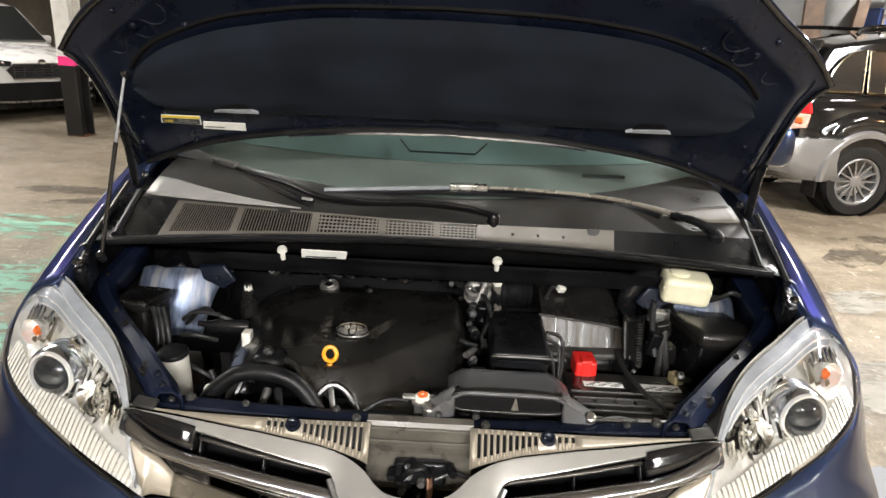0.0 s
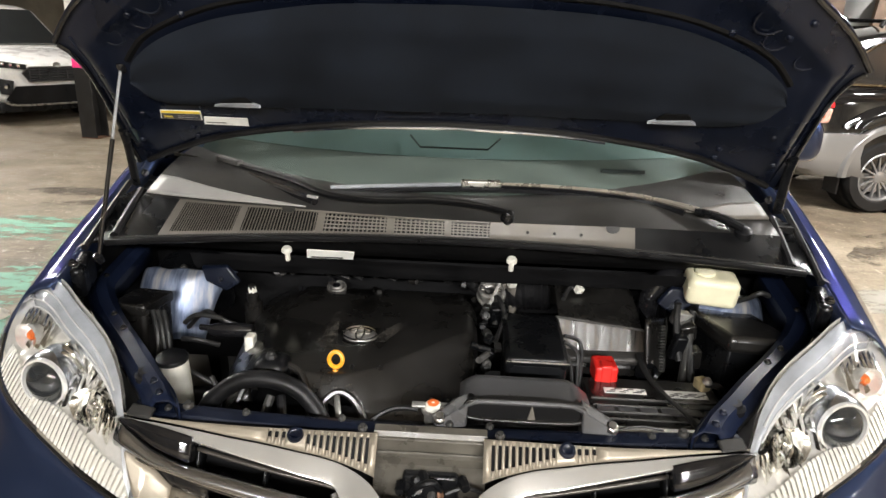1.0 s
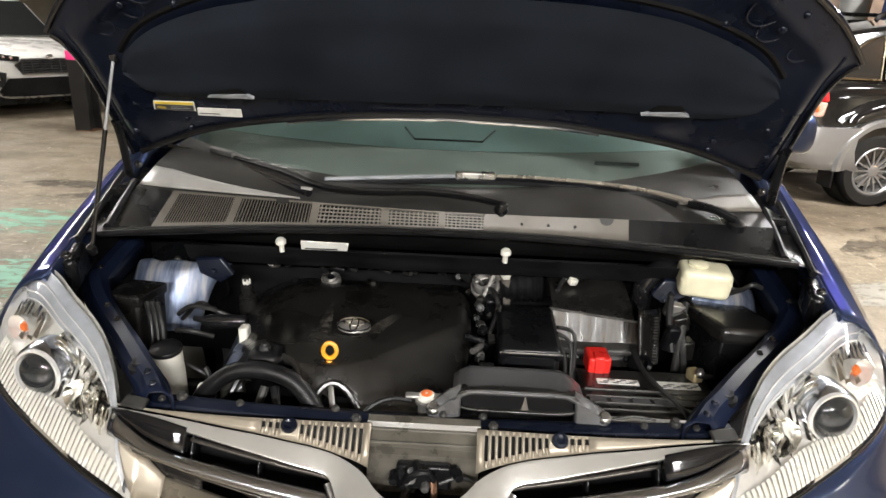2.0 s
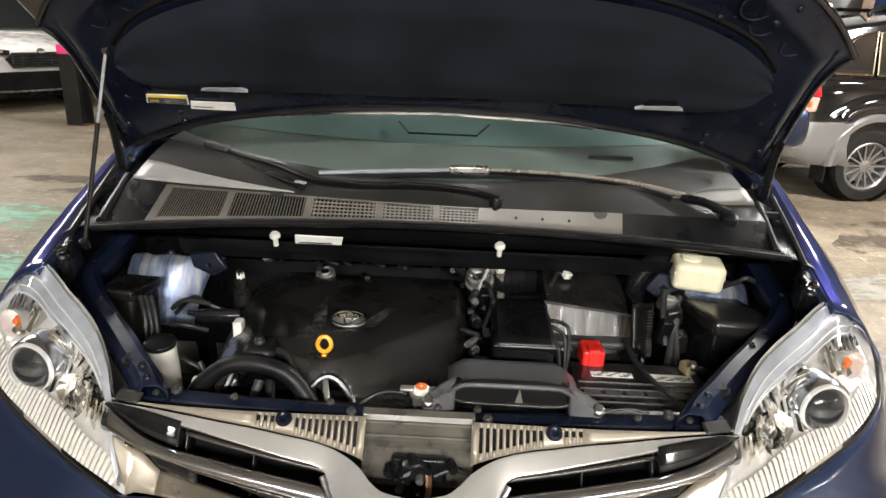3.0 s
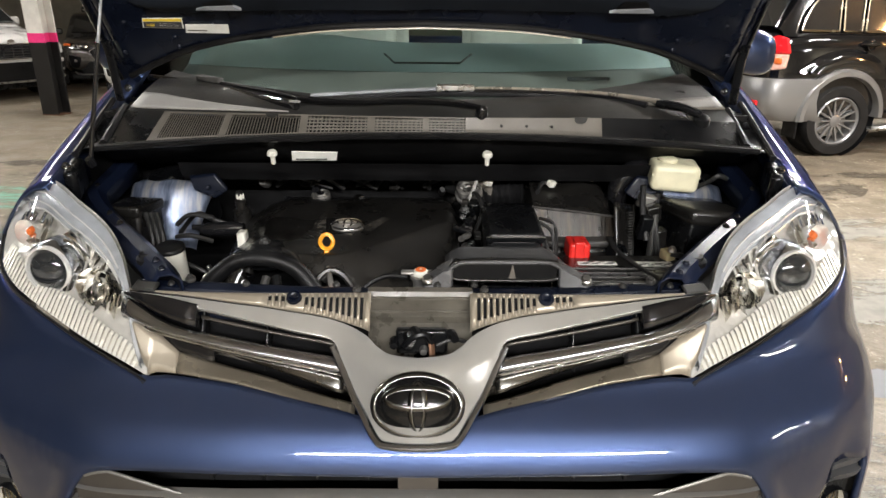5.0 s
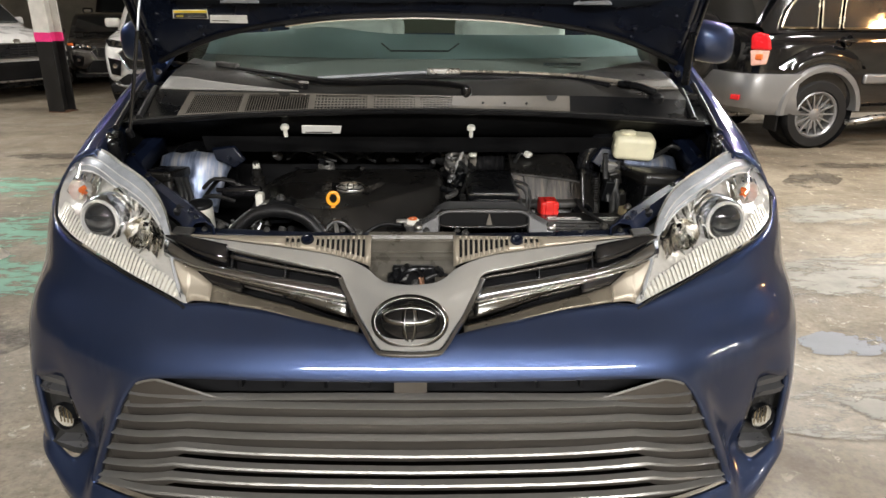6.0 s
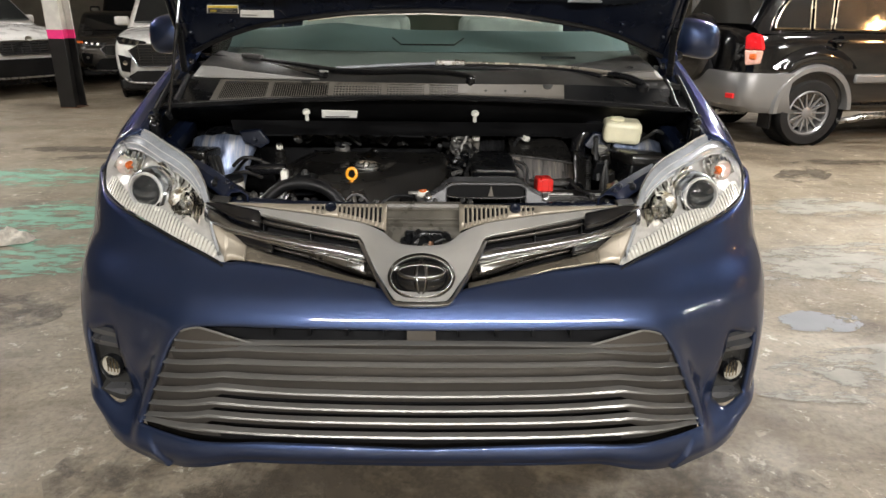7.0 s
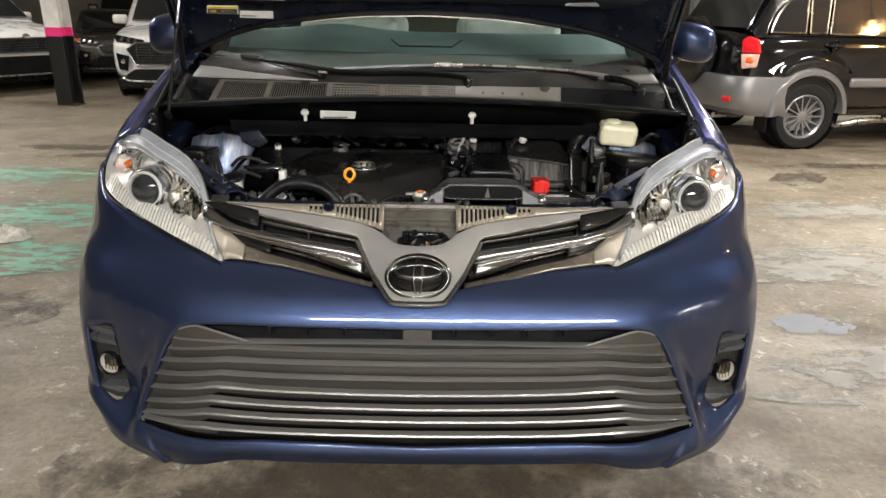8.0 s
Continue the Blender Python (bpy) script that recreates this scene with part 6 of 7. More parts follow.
for k in range(9):
    z = random.uniform(.74, .86)
    y = random.uniform(.42, .70)
    part("engine_fitting", lathe(bmesh.new(), [(0, .014), (.005, .014), (.006, .006), (.010, .005), (.010, -.02)], aim((.105 + random.uniform(-.008, .012), y, z), (random.uniform(-.4, .4), -1, random.uniform(0, 1))), 10), M[("scuff", "black", "cable", "cable")[k % 4]], van, "dull engine fitting")
random.seed(17)
for k in range(16):
    c0 = (random.uniform(.088, .128), random.uniform(.46, .82), random.uniform(.78, .875))
    mat = ("scuff", "black", "black_dusty", "cable", "cowl_dk")[k % 5]
    if k % 2:
        soften(part("engine_fitting", new_box(-.008, .008, -.010, .010, -.006, .006, pose(*c0, random.uniform(-30, 30), 0, random.uniform(-40, 40))), M[mat], van, "dull engine fitting"), .002)
    else:
        d0 = (random.uniform(-1, 1), random.uniform(-1, 0), random.uniform(-.2, .6))
        part("engine_fitting", tube(bmesh.new(), [c0, Vector(c0) + Vector(d0).normalized() * random.uniform(.02, .05)], random.uniform(.004, .008), 8, 1), M[mat], van, "dull engine fitting")
tb = part("throttle_body", lathe(bmesh.new(), [(.014, .014), (.018, .020), (.027, .020), (.030, .014), (.030, -.004), (.036, -.006), (.036, -.014), (.028, -.018), (.028, -.06)], aim((.108, .745, .875), (-.2, -.6, .8)), 22), M["alu"], van, "dull aluminium throttle body")
soften(part("throttle_motor", new_box(-.022, .022, -.018, .018, -.030, .024, pose(.128, .705, .838, 12, 0, 10)), M["black"], tb, "black motor housing"), .006)
for q in ((.088, .722, .893), (.128, .722, .893), (.108, .712, .870)):
    bolt("throttle_bolt", tb, Vector(q), (0, -.6, .8), .005, "steel")
part("throttle_rod", tube(bmesh.new(), [(.098, .690, .850), (.118, .715, .885), (.128, .73, .905)], .0045, 8, 2), M["pale_plastic"], tb, "pale plastic rod")
part("coolant_pipe", tube(bmesh.new(), [(.165, .80, .78), (.165, .80, .86), (.15, .79, .885), (.125, .775, .875)], .013, 10, 5), M["cowl"], van, "grey coolant pipe")
part("intake_bellows", tube(bmesh.new(), [(.13, .83, .83), (.19, .83, .845), (.26, .83, .85)], .045, 16, 8, 1, .06), M["rubber"], van, "ribbed black intake bellows")
for k, pts in enumerate(([(.10, .74, .86), (.125, .70, .88), (.14, .66, .85), (.12, .62, .80)], [(.28, .70, .885), (.30, .74, .90), (.33, .73, .895)], [(.255, .52, .86), (.275, .48, .82), (.28, .46, .74)], [(.258, .50, .87), (.29, .50, .84), (.285, .45, .76)], [(.262, .53, .87), (.30, .54, .85), (.30, .50, .80), (.29, .46, .73)])):
    part("wire_loom", tube(bmesh.new(), pts, .004 if k > 1 else .006, 8, 6), M["cable"], van, "black wire loom")
for p in ((.32, .73, .90), (.16, .76, .895), (.445, .86, .88)):
    soften(part("connector", new_box(-.010, .010, -.008, .008, -.008, .008, pose(*p, 20, 10, 30)), M["white_plastic"], van), .002)

# air filter box
bm = bmesh.new()
sheet(bm, lambda x, v: Vector((x, [.648, .660, .70, .78, .86, .88][v], [.862, .868, .882, .900, .894, .80][v] + [0, .002, .012, .016, .012, 0][v] * math.exp(-((x - .40) / .045) ** 2) - .022 * (x - .265) / .2 - .12 * max(0, abs(x - .36) - .06) ** 1.2)), span(.265, .458, 14), range(6))
airbox = part("air_filter_box", bm, M["black_dusty"], van, "black air filter box with a dusty front")
bm = bmesh.new()
sheet(bm, lambda x, v: Vector((x + .012 * v * (1 if x > .36 else -.5), .648 - .028 * v, .862 - .022 * (x - .265) / .2 - .062 * v)), span(.258, .466, 16), span(0, 1, 8))
part("box_front", bm, M["foil"], airbox, "dusty glossy front panel")
for k in range(4):
    x = .285 + k * .05
    soften(part("box_clip", new_box(-.006, .006, -.006, .01, -.02, .006, pose(x, .600, .782, -20)), M["black"], airbox), .002)
# paler tube drawn for the lit front edge of the lid
part("box_rim", tube(bmesh.new(), [(.258, .646, .863), (.36, .642, .853), (.470, .646, .838)], .0035, 6, 4), M["scuff"], airbox)
soften(part("box_ledge", new_box(.258, .478, .585, .640, .778, .794), M["scuff"], airbox, "grey ledge with clips"), .005)
soften(part("box_base", new_box(.26, .48, .60, .88, .60, .776), M["black_dusty"], airbox), .015)
bm = bmesh.new()
sheet(bm, lambda y, z: Vector((.47, y, z)), (.60, .86), (.78, .86))
part("box_side", bm, M["black"], airbox)

# intake hose to the right and ribbed shield
part("intake_hose", tube(bmesh.new(), [(.62, .78, .905), (.580, .765, .928), (.535, .755, .932), (.500, .75, .895), (.492, .745, .82)], .027, 16, 6), M["gloss"], van, "thick black hose")
part("hose_clamp", tube(bmesh.new(), [(.493, .746, .842), (.492, .746, .828)], .029, 16, 1), M["steel"], van)
plate = lambda u, v: Vector((.460 + .060 * u - .006 * v + .012 * u * v, .545 + .05 * v + .10 * u, .735 + .155 * v - .035 * u * v))
bm = sheet(bmesh.new(), plate, span(0, 1, 6), span(0, 1, 8))
shield2 = part("ribbed_shield", bm, M["black_dusty"], van, "dusty black ribbed shield")
thick(shield2, .008)
for k in range(16):
    q = plate(.80, .10 + .05 * k) + Vector((-.002, -.006, .002))
    part("fin", new_box(-.006, .006, -.003, .003, -.0014, .0014, Matrix.Translation(q)), M["scuff"], shield2)
part("shield_edge", tube(bmesh.new(), [plate(1, 0), plate(1, .5), plate(1, 1)], .004, 6, 4), M["cowl_dk"], shield2)
part("round_plug", lathe(bmesh.new(), [(.012, .004), (.018, .010), (.022, .004), (.023, -.02)], aim((.462, .560, .775), (.5, -1, .2)), 18), M["black"], shield2)
for p0, sx, sy, sz, tilt, mat in (((.535, .625, .885), .022, .010, .016, 10, "alu"), ((.545, .605, .862), .018, .014, .020, -12, "black_dusty"), ((.525, .59, .83), .014, .012, .030, 6, "black"), ((.565, .60, .80), .016, .014, .026, -8, "black_dusty")):
    soften(part("bracket_piece", new_box(-sx, sx, -sy, sy, -sz, sz, pose(*p0, 12, tilt, 8)), M[mat], van, "small bracket beside the fuse box"), .004)
for pts in ([(.515, .60, .93), (.52, .60, .87), (.53, .58, .80)], [(.56, .63, .90), (.55, .60, .85), (.555, .57, .78), (.56, .55, .70)]):
    part("upright_pipe", tube(bmesh.new(), pts, .008, 8, 4), M["cable"], van, "thin black pipe")
part("side_pipe", tube(bmesh.new(), [(.54, .57, .70), (.545, .585, .79), (.55, .60, .86)], .010, 10, 4), M["cowl_dk"], van, "dark upright pipe")

# battery
batt = link("battery", new_box(.305, .565, .325, .495, .56, .772), M["black"], van, "black car battery with white labels")
soften(batt, .006)
soften(part("battery_lid", new_box(.300, .570, .320, .500, .772, .792), M["black_dusty"], batt), .005)
for a, b, y0, y1 in ((.340, .425, .405, .425), (.460, .548, .398, .425)):
    lab = part("battery_label", new_box(a, b, y0 + .03, y1 + .03, .7925, .7935), M["label_w"], batt, "white and black printed label", smooth=False)
    for k in range(9):
        u, w = a + .004 + (b - a) * .105 * k, y0 + .0325 + .0058 * (k % 3)
        part("print", new_box(u, u + random.uniform(.008, .022), w, w + .0030, .7936, .7942), M["ink"], lab, smooth=False)
for y in (.338, .362, .386, .412):
    soften(part("lid_ridge", new_box(.308, .562, y - .0022, y + .0022, .791, .7955), M["scuff"], batt), .0015)
for k in range(6):
    x = .330 + .042 * k
    soften(part("lid_panel", new_box(x - .017, x + .017, .3645, .3835, .791, .7945), M["snorkel"], batt), .002)
red = link("terminal_cover", new_box(-.024, .024, -.030, .030, -.012, .030, pose(.350, .510, .795, 0, 0, 2)), M["red_plastic"], batt, "red plastic terminal cover")
soften(red, .006, 3)
soften(part("cover_ridge", new_box(-.012, .012, -.032, .0, -.012, .034, pose(.350, .510, .795)), M["red_plastic"], red), .004)
part("hold_down", tube(bmesh.new(), [(.445, .60, .80), (.440, .50, .803), (.455, .42, .803), (.485, .33, .80), (.50, .30, .76)], .007, 8, 5, .5), M["cable"], batt, "black hold-down strap")
soften(part("negative_clamp", new_box(-.012, .012, -.015, .015, 0, .024, pose(.545, .470, .793, 0, 0, 20)), M["brass"], batt, "pale tarnished brass clamp"), .004)
bolt("clamp_bolt", batt, Vector((.545, .445, .825)), (0, -.2, 1), .008, "steel")
part("battery_cable", tube(bmesh.new(), [(.545, .46, .81), (.58, .47, .80), (.60, .50, .77)], .007, 8, 5), M["cable"], batt)
soften(part("battery_tray", new_box(.295, .575, .315, .505, .54, .56), M["void"], batt), .004)
part("tray_wire", tube(bmesh.new(), [(.33, .262, .818), (.37, .268, .824), (.41, .265, .820)], .0022, 8, 5), M["cowl_dk"], van, "bent metal wire")
soften(part("white_bar", new_box(.30, .50, .264, .280, .806, .817), M["alu"], van, "dull metal bar before the battery"), .004)

# black box by the right wheel arch, brake fluid bottle
bb = link("fuse_box", new_box(-.075, .075, -.10, .11, -.14, .0, pose(.665, .62, .875, -4, 6, 8)), M["black"], van, "black fuse box")
soften(bb, .006, 2)
soften(part("box_lid", new_box(-.08, .08, -.105, .115, -.03, .008, pose(.665, .62, .875, -4, 6, 8)), M["black_dusty"], bb), .012, 3)
res = link("fluid_bottle", new_box(-.058, .058, -.040, .040, -.044, .026, pose(.618, .700, .942, 8, 3, -6)), M["cream"], van, "yellowed plastic brake fluid bottle")
soften(res, .016, 4)
part("bottle_neck", lathe(bmesh.new(), [(0, .006), (.018, .005), (.023, .002), (.024, -.02)], aim((.60, .70, .972), (0, -.1, 1)), 20), M["cream"], res)
part("bottle_seam", tube(bmesh.new(), [Matrix.LocRotScale((.618, .705, .945), Euler((radians(8), radians(3), radians(-6))), None) @ Vector(p) for p in ((-.057, -.036, -.004), (.057, -.036, -.004), (.057, .036, -.004))], .003, 6, 1), M["cream"], res)
part("bottle_foot", new_box(-.03, .03, -.025, .025, -.08, -.03, pose(.625, .715, .95)), M["tower"], res)
part("brake_pipe", tube(bmesh.new(), [(.68, .70, .90), (.70, .67, .925), (.715, .66, .94), (.74, .67, .93)], .006, 8, 5), M["cable"], van, "black brake pipe")

# left side: black box, washer bottle, pump and pipes
lb = link("control_box", new_box(-.042, .040, -.05, .06, -.15, .0, pose(-.688, .585, .880, -4, 0, -6)), M["black_dusty"], van, "black control box with cables")
soften(lb, .010, 3)
soften(part("box_lid", new_box(-.045, .043, -.055, .063, -.02, .006, pose(-.688, .585, .880, -4, 0, -6)), M["black_dusty"], lb), .006, 3)
for k in range(3):
    part("box_cable", tube(bmesh.new(), [(-.645 + .012 * k, .55, .87), (-.625 + .012 * k, .52, .83), (-.62 + .014 * k, .50, .76), (-.62 + .012 * k, .48, .68)], .006, 8, 5), M["cable"], lb)
wb = part("washer_bottle", lathe(bmesh.new(), [(.028, -.12), (.030, -.06), (.030, -.008), (.028, 0)], aim((-.532, .388, .842), (0, -.12, 1)), 24), M["white_plastic"], van, "dirty white fluid bottle with a black cap")
part("bottle_cap", lathe(bmesh.new(), [(0, .006), (.024, .006), (.030, .004), (.032, 0), (.031, -.005)], aim((-.532, .388, .844), (0, -.12, 1)), 24), M["black"], wb)
pump = part("pump_body", lathe(bmesh.new(), [(0, .05), (.012, .05), (.016, .03), (.016, -.03), (.010, -.05), (0, -.05)], aim((-.47, .545, .835), (1, 0, .05)), 18), M["gloss"], van, "gloss black pump with a bright tip")
part("pump_tip", lathe(bmesh.new(), [(0, .07), (.006, .07), (.008, .045)], aim((-.47, .545, .835), (-1, 0, .05)), 12), M["gloss"], pump)
soften(part("pump_bracket", new_box(-.428, -.408, .505, .535, .75, .838), M["white_plastic"], pump, "dirty white bracket"), .004)
for k, pts in enumerate(([(-.60, .62, .80), (-.54, .58, .86), (-.50, .56, .855), (-.46, .56, .84)], [(-.58, .56, .84), (-.54, .54, .87), (-.49, .55, .86)], [(-.56, .50, .83), (-.52, .48, .84), (-.48, .50, .82)], [(-.55, .44, .80), (-.48, .42, .78), (-.43, .45, .72)], [(-.46, .40, .80), (-.44, .38, .76), (-.45, .33, .70)])):
    part("bay_pipe", tube(bmesh.new(), pts, .0055, 8, 5), M["cable"], van, "black pipe")
mount = part("engine_mount", lathe(bmesh.new(), [(0, .05), (.008, .05), (.009, .03), (.015, .025), (.015, .005), (.022, 0), (.023, -.05), (.02, -.10)], aim((-.470, .70, .835), (0, -.1, 1)), 14), M["black_dusty"], van, "rusty engine mount")
part("mount_nut", lathe(bmesh.new(), [(0, .012), (.009, .010), (.011, 0), (.010, -.006)], aim((-.470, .697, .870), (0, -.1, 1)), 6), M["white_plastic"], mount)
random.seed(21)
for k in range(26):
    x = random.uniform(-.46, .45)
    y = random.uniform(.80, .88)
    z = random.uniform(.83, .90)
    r = random.uniform(.006, .014)
    part("rail_fitting", lathe(bmesh.new(), [(0, r * 1.3), (r * .7, r * 1.3), (r * .8, .3 * r), (r, 0), (r, -r * 2)], aim((x, y, z), (random.uniform(-.7, .7), -1, random.uniform(-.2, 1))), 10), M[("gloss", "black_dusty", "scuff", "cable")[k % 4]], van, "small engine fitting")
for k in range(10):
    x = random.uniform(-.45, .35)
    pts = [(x, .85, .86), (x + random.uniform(.02, .08), .82, .90), (x + random.uniform(.08, .14), .83, .89), (x + random.uniform(.12, .2), .86, .85)]
    part("wire_loom", tube(bmesh.new(), pts, random.uniform(.004, .008), 8, 5), M["cable"], van)

# wipers
w = part("wiper", tube(bmesh.new(), [(.133, .676, 1.098), (.06, .70, 1.106), (-.05, .718, 1.108), (-.18, .708, 1.106), (-.285, .735, 1.106), (-.395, .835, 1.112), (-.52, .92, 1.118), (-.62, .98, 1.124)], lambda t: .013 + .005 * math.sin(math.pi * t) ** .6 - .003 * t, 10, 3, .55), M["deep_black"], van, "black windshield wiper")
part("pivot_cap", lathe(bmesh.new(), [(0, .010), (.010, .008), (.014, .003), (.016, -.02)], aim((.133, .676, 1.094), (0, -.3, 1)), 18), M["black"], w)
part("arm_edge", tube(bmesh.new(), [(.09, .674, 1.112), (-.03, .700, 1.116), (-.16, .690, 1.114), (-.26, .712, 1.115)], .0016, 6, 4), M["cowl_dk"], w)
part("wiper_blade", tube(bmesh.new(), [(-.80, 1.035, 1.128), (-.63, .968, 1.114), (-.46, .835, 1.102), (-.315, .715, 1.094)], .010, 8, 5), M["gloss"], w)
soften(part("blade_clip", new_box(-.045, .045, -.010, .010, -.006, .010, pose(-.605, .965, 1.130, 0, 3, -31)), M["scuff"], w, "worn metal blade clip"), .004)
part("blade_tip", new_box(-.014, .014, -.004, .004, -.002, .003, pose(-.318, .707, 1.106, 0, 0, -25)), M["pale_plastic"], w)
w = part("wiper", tube(bmesh.new(), [(.667, .700, 1.080), (.625, .722, 1.096), (.574, .753, 1.102)], lambda t: .016 - .003 * t, 10, 4, .7), M["black"], van, "windshield wiper with a pale metal arm")
part("pivot_cap", lathe(bmesh.new(), [(0, .012), (.014, .010), (.020, .004), (.022, -.02)], aim((.670, .702, 1.070), (0, -.3, 1)), 18), M["black"], w)
part("wiper_arm", tube(bmesh.new(), [(.580, .750, 1.106), (.51, .795, 1.112), (.441, .83, 1.116), (.337, .850, 1.120), (.178, .852, 1.124), (.069, .845, 1.123)], lambda t: .0105 - .0035 * t, 8, 4, .6), M["beige_metal"], w, "beige metal wiper arm")
part("wiper_blade", tube(bmesh.new(), [(-.29, .808, 1.100), (-.09, .822, 1.112), (.07, .842, 1.113), (.20, .846, 1.113), (.34, .842, 1.109), (.47, .805, 1.103), (.55, .755, 1.094)], .011, 8, 4), M["gloss"], w)
part("blade_spine", tube(bmesh.new(), [(-.295, .798, 1.110), (-.20, .806, 1.115), (-.09, .813, 1.121), (.03, .832, 1.124)], .005, 8, 4), M["bezel"], w, "silver top of the blade")
soften(part("blade_clip", new_box(-.05, .05, -.010, .010, -.006, .012, pose(.072, .838, 1.123, 0, 0, 6)), M["steel"], w), .004)

# ---- other parked cars ----
def car_shell(parent, L, w, belt, roof, hood_y, paint, glass="window_dark", tail=None, low=.24):
    """Lower body and cabin lofted from sections; front at y = 0, looking along -y."""
    st = [(0.0, .80, .42, belt - .26), (.06, .90, .30, belt - .17), (.25, .97, low, belt - .10), (hood_y * .6, 1, low, belt - .03), (hood_y, 1, low, belt), (L * .5, 1, low, belt + .02), (L - .6, 1, low, belt + .04), (L - .12, .96, .30, belt + .03), (L, .86, .42, belt - .02)]

    def sec(i, t):
        y, k, z0, z1 = st[i]
        half = w * k
        prof = [(0, z0), (.85, z0), (.97, z0 + .08), (1.0, z0 + .3 * (z1 - z0)), (1.0, z0 + .72 * (z1 - z0)), (.965, z0 + .93 * (z1 - z0)), (.90, z1), (.55, z1 + .03), (0, z1 + .045)]
        if t < 9:
            a, b = prof[t]
            return Vector((half * a, y, b))
        a, b = prof[16 - t]
        return Vector((-half * a, y, b))

    bm = bmesh.new()
    rows = [[bm.verts.new(sec(i, t)) for t in range(16)] for i in range(len(st))]
    for a, b in zip(rows, rows[1:]):
        for t in range(16):
            bm.faces.new([a[t], a[(t + 1) % 16], b[(t + 1) % 16], b[t]])
    bm.faces.new(rows[0])
    bm.faces.new(rows[-1][::-1])
    body = part("body", bm, M[paint], parent, "painted car body")
    s2 = body.modifiers.new("round", "SUBSURF")
    s2.levels = s2.render_levels = 2
    # cabin
    yw = hood_y - .05
    cab = [(yw, .86, belt), (yw + .75, .80, roof - .08), (yw + 1.15, .76, roof), (L - .95, .76, roof), (L - .35, .78, roof - .10), (L - .10, .84, belt + .04)]
    bm = bmesh.new()
    rows = []
    for y, k, z in cab:
        b0 = belt - .02
        rows.append([bm.verts.new(p) for p in ((-w * .92, y, b0), (-w * (.92 + (k - .92) * .97), y, b0 + (z - b0) * .97), (-w * .45, y, z + .01), (w * .45, y, z + .01), (w * (.92 + (k - .92) * .97), y, b0 + (z - b0) * .97), (w * .92, y, b0))])
    for a, b in zip(rows, rows[1:]):
        for t in range(5):
            bm.faces.new([a[t], a[t + 1], b[t + 1], b[t]])
    cabin = part("cabin", bm, M[paint], parent, "painted roof and pillars")
    soften(cabin, .03, 3)
    # windscreen
    pane = lambda a, b, x0, x1, lift: [(x0, a[0], a[1]), (x1, a[0], a[1]), (x1 * .9, b[0], b[1]), (x0 * .9, b[0], b[1])]
    bm = bmesh.new()
    prism(bm, [(-w * .80, yw + .05, belt + .06), (w * .80, yw + .05, belt + .06), (w * .70, yw + .70, roof - .10), (-w * .70, yw + .70, roof - .10)], (0, -.025, .025))
    part("windscreen", bm, M[glass], parent, "dark windscreen")
    return body


